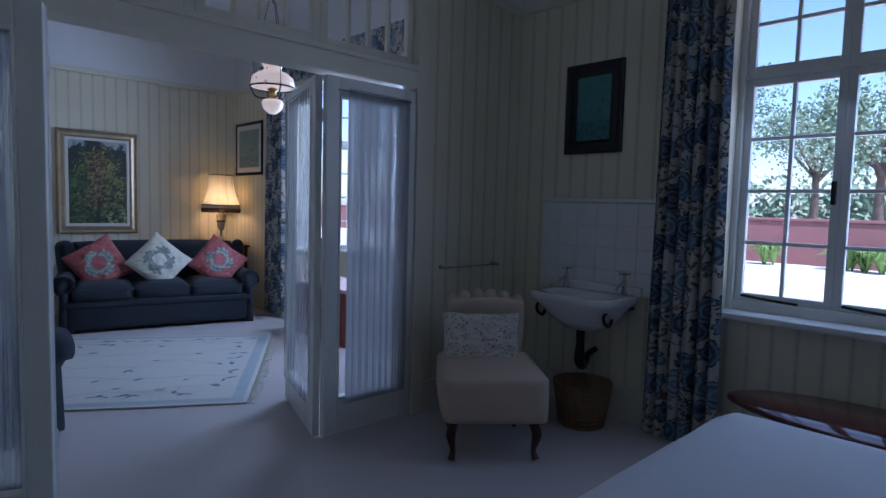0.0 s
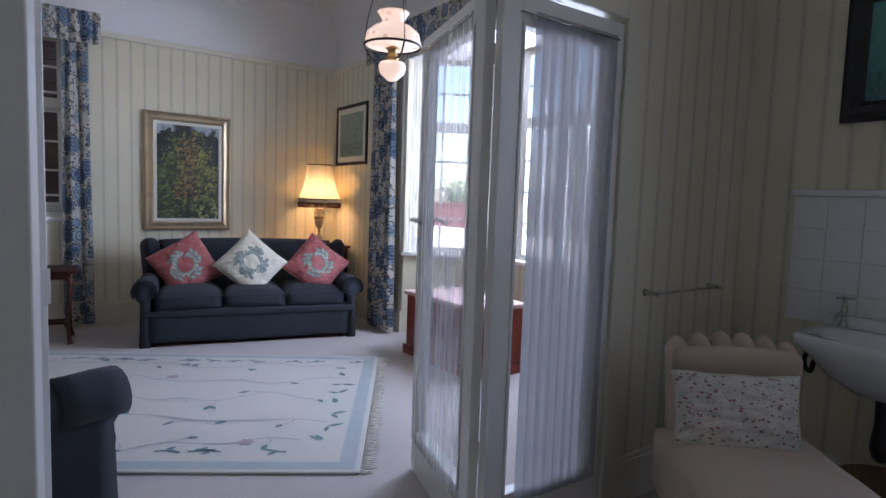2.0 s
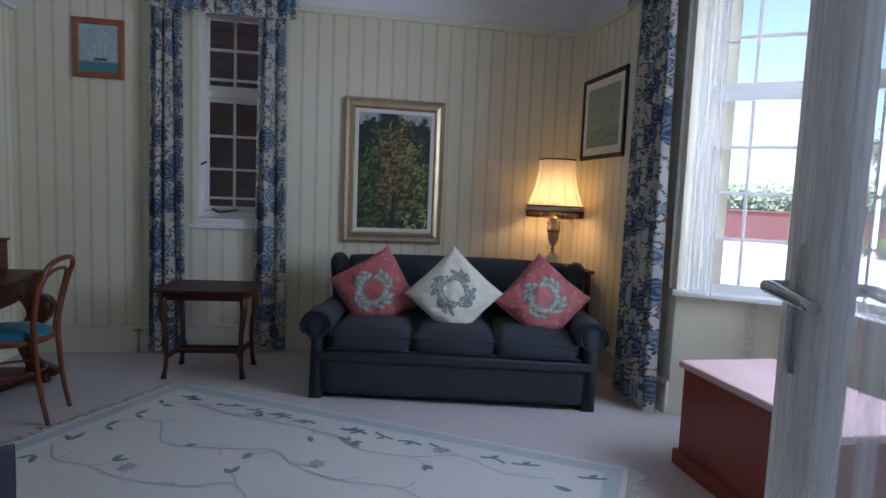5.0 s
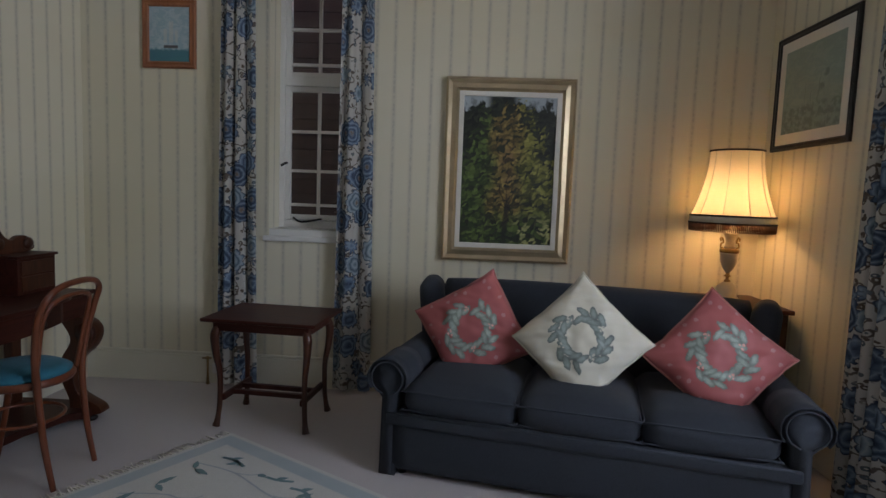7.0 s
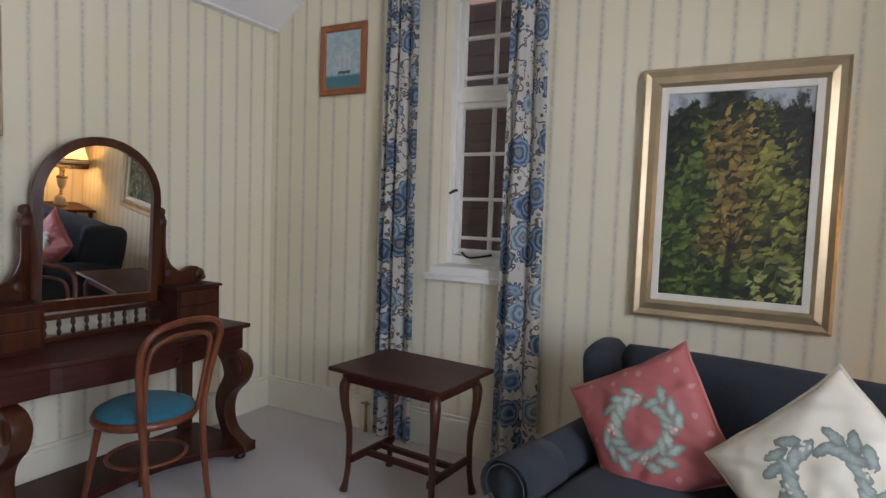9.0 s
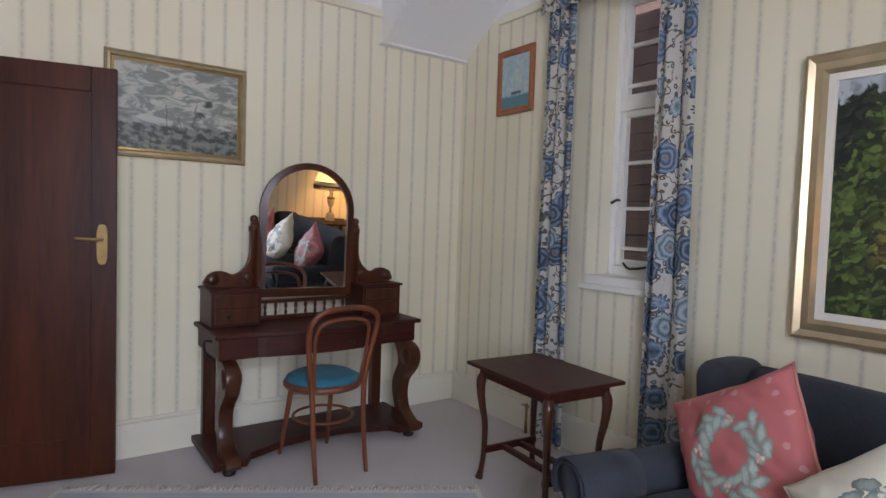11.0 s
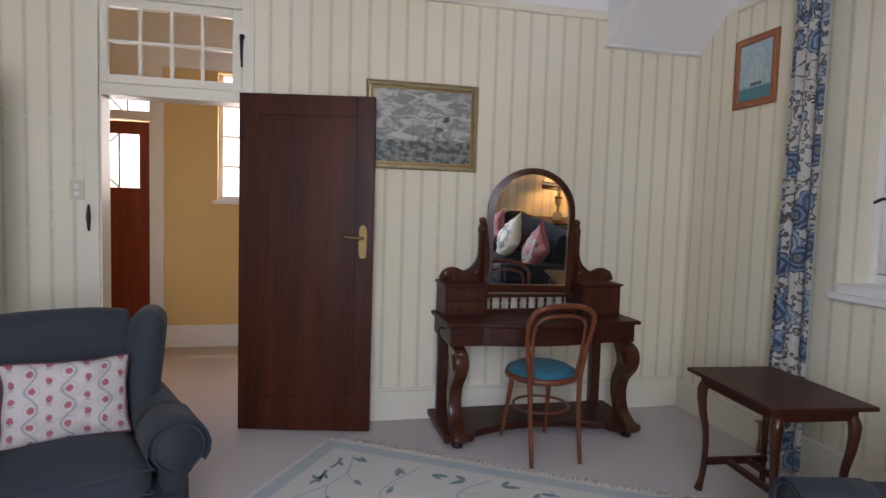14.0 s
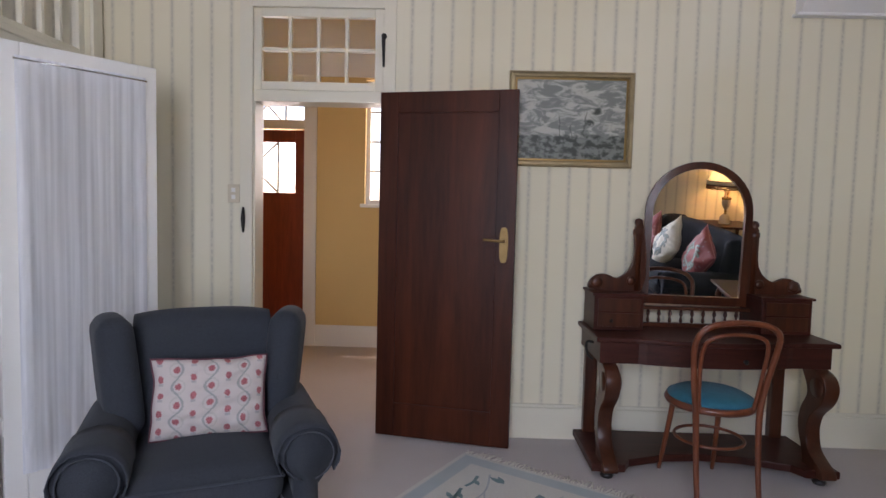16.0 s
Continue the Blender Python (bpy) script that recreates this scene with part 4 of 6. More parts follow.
md = struct_thing("door_3", 0.035, 3.965, 0.012, 78, "open dark mahogany door with one sunk panel")
dw, dh = 0.80, 2.02
part("door_leaf", boxes((0, -0.02, 0, 0.11, 0.02, dh), (dw - 0.11, -0.02, 0, dw, 0.02, dh), (0.11, -0.02, 0, dw - 0.11, 0.02, 0.2), (0.11, -0.02, dh - 0.12, dw - 0.11, 0.02, dh), bevel=0.003), M_DOORWOOD, md)
part("door_panel", boxes((0.11, -0.011, 0.2, dw - 0.11, 0.011, dh - 0.12)), M_DOORWOOD, md)
for sgn in (-1, 1):
    oval = [(0.025 * (1 if math.cos(a) > 0 else -1) * abs(math.cos(a)) ** 0.6, 0.1 * (1 if math.sin(a) > 0 else -1) * abs(math.sin(a)) ** 0.6) for a in (2 * math.pi * k / 28 for k in range(28))]
    part("lock_plate", extrude_outline(oval, 0.006, "y", 0.002), M_DULLBRASS, md, "brass lock plate").matrix_basis = pose(dw - 0.06, sgn * 0.0235, 1.16)
    part("door_handle", tube([(dw - 0.06, sgn * 0.025, 1.185), (dw - 0.06, sgn * 0.065, 1.185), (dw - 0.09, sgn * 0.07, 1.185), (dw - 0.17, sgn * 0.065, 1.19)], 0.008, 8, k=4), M_BRASS, md, "brass lever handle")
    part("thumb_turn", lathe([(0.0, 0), (0.01, 0.0), (0.012, 0.01), (0.0, 0.012)], 10), M_BRASS, md).matrix_basis = pose(dw - 0.06, sgn * 0.026, 1.10, 90 * sgn)
M_SWITCH = mat("aged_cream_plastic", (0.62, 0.55, 0.40), 0.4)
sw = thing("light_switch", W + 0.005, 3.085, 1.43, 90, "cream plastic double light switch on the wallpaper", "switch")
part("plate", boxes((-0.036, -0.006, -0.055, 0.036, 0.004, 0.055), bevel=0.003), M_SWITCH, sw)
part("rocker", boxes((-0.012, -0.011, 0.008, 0.012, -0.006, 0.034), bevel=0.002), M_WHITE, sw)
part("rocker", boxes((-0.012, -0.011, -0.034, 0.012, -0.006, -0.008), bevel=0.002), M_WHITE, sw)

# ---- furniture ----
def leg_s(h, r, bm=None, m=None, turn=0.0):
    """A short cabriole leg, its knee bending outwards along +x."""
    return tube([(0, 0, h), (0.03, 0, h * 0.85), (0.022, 0, h * 0.55), (0.0, 0, h * 0.22), (0.012, 0, h * 0.06), (0.03, 0, 0.012)], [r * 1.25, r * 1.35, r * 0.9, r * 0.6, r * 0.75, r * 0.9], 8, bm=bm)


def rolled_arm(L, h, r, flip=1):
    """A scrolled arm running along y, front at -L/2."""
    bm = bmesh.new()
    prof = []
    for k in range(19):
        a = math.radians(-60 + 300 * k / 18)
        prof.append((r * math.cos(a) * 1.02, h - r + r * math.sin(a)))
    prof = [(-r * 0.45, 0.0), (r * 0.42, 0.0), (r * 0.36, h - 2.2 * r)] + prof[2:16] + [(-r * 0.45, h - 2.0 * r)]
    ys = np.linspace(-L / 2, L / 2, 9)
    rings = []
    for y in ys:
        f = 1.0 + 0.06 * (1 - (y + L / 2) / L)
        rings.append([bm.verts.new((flip * px * f, y + 0.012 * math.sin(pz * 6), pz)) for px, pz in prof])
    n = len(prof)
    for a, b in zip(rings, rings[1:]):
        for i in range(n):
            bm.faces.new((a[i], a[(i + 1) % n], b[(i + 1) % n], b[i])).smooth = True
    bm.faces.new(rings[0]), bm.faces.new(rings[-1])
    bmesh.ops.recalc_face_normals(bm, faces=bm.faces[:])
    es = [e for e in bm.edges if any(len(q.verts) > 4 for q in e.link_faces)]
    bmesh.ops.bevel(bm, geom=es, offset=0.012, segments=2, affect="EDGES")
    return finish(bm)


def arm_ring(L, h, r, flip):
    pts = []
    for k in range(13):
        a = math.radians(-75 + 330 * k / 12)
        pts.append((flip * r * 0.9 * math.cos(a), -L / 2 - 0.004, h - r + 0.9 * r * math.sin(a)))
    return tube(pts, 0.004, 6, k=2)


def arm_cover(h, r, flip):
    """A loose cloth cap folded over the front of a scrolled arm."""
    bm = bmesh.new()
    rows = []
    for lay in (1.05, 1.09):
        for y in (-0.012, 0.07, 0.16, 0.24):
            row = []
            for k in range(13):
                a = math.radians(-38 + 250 * k / 12)
                q = lay + 0.015 * math.sin(k * 1.7 + y * 30)
                row.append(bm.verts.new((flip * 1.06 * r * q * math.cos(a), y, h - r + r * q * math.sin(a))))
            rows.append(row)
    for base in (0, 4):
        for a, b in zip(rows[base:base + 3], rows[base + 1:base + 4]):
            for k in range(12):
                bm.faces.new((a[k], a[k + 1], b[k + 1], b[k])).smooth = True
    for j in (0, 3):
        for k in range(12):
            bm.faces.new((rows[j][k], rows[j][k + 1], rows[j + 4][k + 1], rows[j + 4][k]))
    for k in (0, 12):
        for j in range(3):
            bm.faces.new((rows[j][k], rows[j + 1][k], rows[j + 5][k], rows[j + 4][k]))
    bmesh.ops.recalc_face_normals(bm, faces=bm.faces[:])
    return bm


def wing_back(name, w, h0, h1, t, bulge=0.05):
    """Upright back, its top edge gently domed."""
    n = 24
    bm = bmesh.new()
    rings = []
    for i in range(n + 1):
        s = 2 * i / n - 1
        x = s * w / 2
        top = h1 - bulge * abs(s) ** 3
        prof = []
        for k in range(9):
            a = math.pi * k / 8
            prof.append((-t / 2 * math.cos(a), top - t / 2 + t / 2 * math.sin(a)))
        prof = [(-t / 2 - 0.02, h0)] + [(-t / 2 - 0.015, (h0 + top) / 2)] + prof + [(t / 2, (h0 + top) / 2), (t / 2, h0)]
        rings.append([bm.verts.new((x, y + 0.1 * (z - h0), z)) for y, z in prof])
    m = len(rings[0])
    for a, b in zip(rings, rings[1:]):
        for k in range(m):
            bm.faces.new((a[k], b[k], b[(k + 1) % m], a[(k + 1) % m]))
    bm.faces.new(rings[0]), bm.faces.new(rings[-1][::-1])
    bmesh.ops.recalc_face_normals(bm, faces=bm.faces[:])
    return finish(bm)


def seat(kind, x, y, rz, w, label, seats, back_h, arm_h, d=0.82, ar=0.085):
    """A wing sofa or chair: loose seat cushions, scrolled arms, winged back; front towards -y."""
    t = thing(kind, x, y, 0, rz, label, kind.replace("_", " "))
    iw = w - 4 * ar * 0.95
    part("base", soft_box(w - 1.9 * ar, d - 0.05, 0.285, 0.02, 0.035, m=pose(0, 0.0, 0.025)), M_UPH, t)
    part("border", soft_box(w - 2.1 * ar, 0.03, 0.06, 0.008, 0.014, 12, m=pose(0, -d / 2 + 0.022, 0.25)), M_UPH, t)
    part("piping", tube([(-w / 2 + 1.5 * ar, -d / 2 + 0.012, 0.305), (w / 2 - 1.5 * ar, -d / 2 + 0.012, 0.305)], 0.006, 6, k=1), M_PIPE, t)
    cw = iw / seats
    for k in range(seats):
        cx = -iw / 2 + cw * (k + 0.5)
        cu = part("seat_cushion", soft_box(cw - 0.006, d - 0.22, 0.15, 0.045, 0.06, m=pose(cx, -0.09, 0.295), seed=k), M_UPH, t)
        bm = bmesh.new()
        for z in (0.33, 0.418):
            a, b = cw / 2 - 0.02, -d / 2 + 0.018
            tube([(cx - a - 0.012, b + 0.5, z), (cx - a - 0.012, b + 0.04, z), (cx - a + 0.02, b + 0.003, z), (cx + a - 0.02, b + 0.003, z), (cx + a + 0.012, b + 0.04, z), (cx + a + 0.012, b + 0.5, z)], 0.0045, 6, bm=bm, k=3)
        part("seat_piping", bm, M_PIPE, cu)
    bx = part("backrest", wing_back("b", iw + 0.02, 0.28, back_h, 0.17, 0.02), M_UPH, t)
    bx.matrix_basis = pose(0, d / 2 - 0.18, 0)
    for s in (-1, 1):
        part("arm", rolled_arm(d - 0.10, arm_h, ar, s), M_UPH, t).matrix_basis = pose(s * (w / 2 - ar * 1.05), -0.03, 0.03 - 0.03)
        part("arm_piping", arm_ring(d - 0.10, arm_h, ar, s), M_PIPE, t).matrix_basis = pose(s * (w / 2 - ar * 1.05), -0.035, 0)
        part("arm_cover", arm_cover(arm_h, ar, s), M_UPH, t, "loose cloth arm cap").matrix_basis = pose(s * (w / 2 - ar * 1.05), -0.03 - (d - 0.10) / 2, 0)
        wg = part("wing", soft_box(0.13, 0.34, back_h - arm_h + 0.11, 0.012, 0.055, m=pose(0, 0, 0)), M_UPH, t)
        wg.matrix_basis = pose(s * (iw / 2 + 0.045), d / 2 - 0.21, arm_h - 0.12, -4, s * 5, -s * 14)
        for yy in (-d / 2 + 0.09, d / 2 - 0.09):
            part("leg", lathe([(0.022, 0), (0.03, 0.05)], 10), M_BLACK, t).matrix_basis = pose(s * (w / 2 - 0.15), yy, 0)
    return t


def scatter(name, x, y, z, rz, lean, roll, size, thick, material, pipe, label, w=None, seed=1):
    t = new(name)
    t.matrix_basis = pose(x, y, z, lean, 0, rz) @ pose(0, 0, 0, 0, roll, 0)
    tagged(t, label, "cushion", "scatter cushions")
    cover, edge = cushion(size, thick, n=40, w=w, seed=seed, crease=0.018), cushion_edge(size, 0.005, w)
    for bm in (cover, edge):
        for v in bm.verts:
            q = noise.noise_vector(v.co * 11 + Vector((seed * 3.0, 0, 0))) * 0.009
            v.co += Vector((q.x, q.y * 0.6, q.z))
    if abs(roll) > 20:
        # the lowest corner is crushed where it rests on the seat
        ca, sa = math.cos(radians(roll)), math.sin(radians(roll))
        floor_z = -size * 0.43
        for bm in (cover, edge):
            for v in bm.verts:
                x, z_ = v.co.x * ca + v.co.z * sa, -v.co.x * sa + v.co.z * ca
                if z_ < floor_z:
                    k = floor_z - z_
                    z_ = floor_z - 0.4 * k
                    v.co.y += 0.10 * k * math.sin(x * 75 + seed) + 0.2 * k * math.copysign(1, v.co.y if abs(v.co.y) > 1e-4 else 1)
                    x *= 1 + 1.6 * k
                v.co.x, v.co.z = x * ca - z_ * sa, x * sa + z_ * ca
    part("cover", cover, material, t)
    part("piping", edge, pipe, t)
    return t


M_PINKPIPE = mat("rose_piping", (0.5, 0.2, 0.17), 0.8)
M_IVPIPE = mat("ivory_piping", (0.6, 0.56, 0.44), 0.8)
M_ROPE = mat("maroon_rope", (0.12, 0.04, 0.05), 0.8, noise_scale=120, noise_amt=0.9)
M_SPRIG = sprig_mat("rosebud_cotton", (0.50, 0.45, 0.42), (0.40, 0.13, 0.14), (0.24, 0.26, 0.26), 9.0)
M_MEADOW = sprig_mat("meadow_cotton", (0.62, 0.58, 0.50), (0.33, 0.16, 0.16), (0.25, 0.27, 0.27), 17.0, False)

SX, SY, SR = 3.16, 6.11, -13
seat("sofa", SX, SY, SR, 1.90, "blue-grey three-seat wing sofa with scrolled arms and piped cushions", 3, 0.86, 0.555, 0.94)
sm = pose(SX, SY, 0, 0, 0, SR)
for lx, ly, lz, ll, rr, sz, mt_, pp, lb, sd in ((-0.56, -0.01, 0.63, -17, 58, 0.47, M_PINK, M_PINKPIPE, "rose pink damask cushion with a grey leaf wreath", 1),
                                               (-0.01, -0.12, 0.655, -22, 43, 0.47, M_IVORY, M_IVPIPE, "ivory damask cushion with a grey leaf wreath, leaning on the sofa", 2),
                                               (0.585, -0.12, 0.64, -22, 41, 0.455, M_PINK, M_PINKPIPE, "rose pink damask cushion tilted against the sofa arm", 3)):
    q = sm @ Vector((lx, ly, lz))
    scatter("cushion", q.x, q.y, q.z, SR, ll, rr, sz, 0.17, mt_, pp, lb, seed=sd)

AX, AY, AR = 1.26, 3.455, 113.8
seat("armchair", AX, AY, AR, 0.885, "dark blue-grey wing armchair with scrolled arms", 1, 0.92, 0.575, 0.77, 0.098)
q = pose(AX, AY, 0, 0, 0, AR) @ Vector((0.02, -0.02, 0.615))
scatter("cushion", q.x, q.y, q.z, AR, -16, 1, 0.30, 0.13, M_SPRIG, M_ROPE, "oblong cream cushion printed with rosebuds and edged with rope", w=0.42, seed=5)

# dressing table, standing against the west wall
dr = thing("dressing_table", 0.02, 5.775, 0, 90, "dark mahogany dressing table with scrolled front legs and an arched mirror", "dressing table")
# local x runs along the wall, local -y into the room
def top_outline(w, d, bow, n=16):
    pts = [(-w / 2, 0), (-w / 2, -d + 0.06)]
    pts += [(-w / 2 + 0.2, -d + 0.06)]
    for k in range(n + 1):
        s = k / n
        x = -w / 2 + 0.24 + s * (w - 0.48)
        pts.append((x, -d + 0.045 - bow * math.sin(math.pi * s)))
    pts += [(w / 2 - 0.2, -d + 0.06), (w / 2, -d + 0.06), (w / 2, 0)]
    return pts


def plate(pts, z0, z1, bevel=0.004):
    bm = extrude_outline(pts, z1 - z0, "z", bevel)
    bm.transform(Matrix.Translation((0, 0, (z0 + z1) / 2)))
    return bm


DW, DD = 1.24, 0.53
part("tabletop", plate(top_outline(DW, DD, 0.05), 0.70, 0.725, 0.006), M_MAHOG_X, dr)
part("apron", plate(top_outline(DW - 0.05, DD - 0.03, 0.045), 0.585, 0.70, 0.003), M_MAHOG_X, dr)
part("drawer_knob", lathe([(0.0, 0), (0.008, 0), (0.006, 0.012), (0.013, 0.02), (0.0, 0.028)], 10), M_IRON, dr).matrix_basis = pose(0.1, -DD - 0.015, 0.64, 90)
for s in (-1, 1):
    x = s * (DW / 2 - 0.075)
    lg = [(-DD + 0.10, 0.585), (-DD + 0.02, 0.56), (-DD - 0.01, 0.50), (-DD + 0.02, 0.42), (-DD + 0.10, 0.34), (-DD + 0.125, 0.25), (-DD + 0.10, 0.16), (-DD + 0.04, 0.12), (-DD - 0.02, 0.085), (-DD - 0.02, 0.045),
          (-DD + 0.14, 0.045), (-DD + 0.15, 0.12), (-DD + 0.2, 0.25), (-DD + 0.19, 0.35), (-DD + 0.14, 0.44), (-DD + 0.15, 0.50), (-DD + 0.2, 0.585)]
    pts = [tuple(p) for p in [(q.x, q.y) for q in spline([(a, b, 0) for a, b in lg], 3, True)]]
    part("front_leg", extrude_outline(pts, 0.075, "x", 0.004, True), M_MAHOG, dr).matrix_basis = pose(x, 0, 0)
    bm = lathe([(0.0, -0.045), (0.05, -0.045), (0.058, -0.02), (0.058, 0.02), (0.05, 0.045), (0.0, 0.045)], 16, m=pose(0, 0, 0, 0, 90, 0))
    part("scroll", bm, M_MAHOG, dr).matrix_basis = pose(x, -DD + 0.055, 0.5)
    part("foot", lathe([(0.0, 0), (0.03, 0.0), (0.035, 0.012), (0.02, 0.03), (0.0, 0.03)], 12), M_BLACK, dr).matrix_basis = pose(x, -DD + 0.05, 0)
    part("back_leg", boxes((x - 0.035, -0.06, 0.07, x + 0.035, -0.01, 0.585), bevel=0.005), M_MAHOG, dr)
    part("back_foot", boxes((x - 0.045, -0.07, 0.0, x + 0.045, 0.0, 0.035), bevel=0.004), M_MAHOG, dr)
    bx0, bx1 = sorted((s * (DW / 2 - 0.03), s * (DW / 2 - 0.30)))
    dbx = part("drawer_box", boxes((bx0, -0.26, 0.725, bx1, -0.01, 0.915), bevel=0.004), M_MAHOG_X, dr)
    part("box_lid", boxes((bx0 - 0.012, -0.272, 0.915, bx1 + 0.012, -0.005, 0.93), bevel=0.004), M_MAHOG_X, dbx)
    part("drawer_front", boxes((bx0 + 0.02, -0.267, 0.745, bx1 - 0.02, -0.26, 0.82), (bx0 + 0.02, -0.267, 0.83, bx1 - 0.02, -0.26, 0.9), bevel=0.002), M_MAHOG, dbx)
    # carved scroll bracket climbing to the mirror post
    px = s * 0.325
    br = [(px - s * 0.028, 1.29), (px + s * 0.02, 1.29), (px + s * 0.024, 1.12), (px + s * 0.05, 1.045), (px + s * 0.11, 1.0), (px + s * 0.17, 1.02), (px + s * 0.225, 1.015), (px + s * 0.265, 0.98), (px + s * 0.25, 0.935), (px - s * 0.028, 0.935)]
    pts = [(q.x, q.y) for q in spline([(a, b, 0) for a, b in br], 4, True)]
    part("scroll_bracket", extrude_outline(pts, 0.03, "y", 0.003, True), M_MAHOG, dr).matrix_basis = pose(0, -0.12, 0)
    part("rosette", lathe([(0.0, 0.0), (0.026, 0.0), (0.026, 0.008), (0.012, 0.014), (0.0, 0.014)], 14), M_MAHOG, dr).matrix_basis = pose(px + s * 0.035, -0.135, 0.985, 90)
    part("rosette", lathe([(0.0, 0.0), (0.033, 0.0), (0.033, 0.01), (0.016, 0.018), (0.0, 0.018)], 14), M_MAHOG, dr).matrix_basis = pose(px + s * 0.228, -0.134, 0.975, 90)
    part("mirror_post", lathe([(0.022, 0.93), (0.022, 1.24), (0.03, 1.25), (0.03, 1.275), (0.014, 1.285), (0.014, 1.295), (0.024, 1.312), (0.022, 1.33), (0.01, 1.34), (0.0, 1.342)], 14), M_MAHOG, dr).matrix_basis = pose(px, -0.12, 0)
part("stretcher", plate([(-DW / 2 - 0.01, -0.02), (-DW / 2 - 0.01, -DD + 0.02), (-DW / 2 + 0.16, -DD + 0.02), (-DW / 2 + 0.2, -DD + 0.09), (-0.2, -DD + 0.17), (0.0, -DD + 0.19), (0.2, -DD + 0.17), (DW / 2 - 0.2, -DD + 0.09), (DW / 2 - 0.16, -DD + 0.02), (DW / 2 + 0.01, -DD + 0.02), (DW / 2 + 0.01, -0.02)], 0.035, 0.075, 0.005), M_MAHOG_X, dr)
bm = boxes((-0.32, -0.135, 0.727, 0.32, -0.105, 0.75), (-0.32, -0.135, 0.825, 0.32, -0.105, 0.845), bevel=0.003)
part("gallery_rail", bm, M_MAHOG, dr)
for k in range(9):
    part("spindle", lathe([(0.006, 0.75), (0.011, 0.765), (0.005, 0.785), (0.012, 0.8), (0.006, 0.825)], 8), M_MAHOG, dr).matrix_basis = pose(-0.25 + k * 0.0625, -0.12, 0)
part("towel_hook", tube([(-DW / 2 - 0.005, -0.42, 0.69), (-DW / 2 - 0.04, -0.42, 0.69), (-DW / 2 - 0.035, -0.42, 0.63), (-DW / 2 - 0.005, -0.42, 0.60)], 0.007, 6), M_IRON, dr, "black metal side handle")
part("drawer_knob", lathe([(0.0, 0), (0.007, 0), (0.005, 0.01), (0.011, 0.017), (0.0, 0.022)], 10), M_IRON, dr).matrix_basis = pose(-0.5, -0.266, 0.78, 90)
# arched mirror, tilted on its posts
mr = part("mirror", bmesh.new(), M_MIRROR, dr, "arched swing mirror")
mr.matrix_basis = pose(0, -0.12, 1.14, 4.0, 0, -6.4)
def arch(w, z0, z1, n=20):
    r = w / 2
    return [(-r, z0), (r, z0)] + [(r * math.cos(math.pi * k / n), z1 - r + r * math.sin(math.pi * k / n)) for k in range(n + 1)]


outer, inner = arch(0.575, -0.285, 0.525), arch(0.495, -0.235, 0.485)
bm = bmesh.new()
rows = []
for pts, y in ((outer, 0.014), (outer, -0.014), (inner, -0.02), (inner, 0.0)):
    rows.append([bm.verts.new((x, y, z)) for x, z in pts])
n = len(outer)
for a, b in zip(rows, rows[1:]):
    for i in range(n):
        bm.faces.new((a[i], a[(i + 1) % n], b[(i + 1) % n], b[i]))
bmesh.ops.recalc_face_normals(bm, faces=bm.faces[:])
part("mirror_frame", bm, M_MAHOG, mr)
bm = bmesh.new()
bm.faces.new([bm.verts.new((x, -0.004, z)) for x, z in arch(0.51, -0.245, 0.49)])
bm.normal_update()
part("mirror_glass", bm, M_MIRROR, mr)
bm = bmesh.new()
bm.faces.new([bm.verts.new((x, 0.012, z)) for x, z in outer])
part("backing", bm, M_MAHOG, mr)

# bentwood chair with a teal seat, its back to the room
bc = thing("dining_chair", 0.60, 5.695, 0, 92, "bentwood side chair with a round teal velvet seat", "chair")
# local -y is the front of the chair turned towards the wall when rotated; build facing +y
R = 0.205
part("seat_frame", lathe([(R - 0.03, 0.435), (R, 0.435), (R + 0.008, 0.45), (R, 0.468), (R - 0.03, 0.468)], 28), M_BENT, bc)
part("seat_pad", lathe([(0.0, 0.455), (R - 0.012, 0.458), (R - 0.006, 0.48), (R - 0.05, 0.503), (0.08, 0.512), (0.0, 0.513)], 28), M_TEAL, bc, "teal velvet seat pad")
for s in (-1, 1):
    part("front_leg", tube([(s * 0.12, 0.13, 0.44), (s * 0.13, 0.17, 0.25), (s * 0.145, 0.23, 0.0)], [0.016, 0.014, 0.011], 8), M_BENT, bc)
part("back_loop", tube([(-0.145, -0.235, 0.0), (-0.145, -0.2, 0.2), (-0.15, -0.18, 0.45), (-0.17, -0.19, 0.6), (-0.19, -0.22, 0.75), (-0.18, -0.25, 0.83), (-0.12, -0.265, 0.875), (0, -0.275, 0.89), (0.12, -0.265, 0.875), (0.18, -0.25, 0.83), (0.19, -0.22, 0.75), (0.17, -0.19, 0.6), (0.15, -0.18, 0.45), (0.145, -0.2, 0.2), (0.145, -0.235, 0.0)], [0.012, 0.014, 0.016, 0.015, 0.014, 0.014, 0.014, 0.014, 0.014, 0.014, 0.014, 0.015, 0.016, 0.014, 0.012], 8), M_BENT, bc)
part("inner_loop", tube([(-0.13, -0.165, 0.46), (-0.145, -0.19, 0.62), (-0.15, -0.215, 0.74), (-0.13, -0.235, 0.80), (-0.07, -0.245, 0.825), (0, -0.248, 0.83), (0.07, -0.245, 0.825), (0.13, -0.235, 0.80), (0.15, -0.215, 0.74), (0.145, -0.19, 0.62), (0.13, -0.165, 0.46)], 0.010, 8), M_BENT, bc)
part("hoop", tube([(0.16 * math.cos(2 * math.pi * k / 12), 0.155 * math.sin(2 * math.pi * k / 12) - 0.01, 0.27) for k in range(12)], 0.008, 8, True), M_BENT, bc)

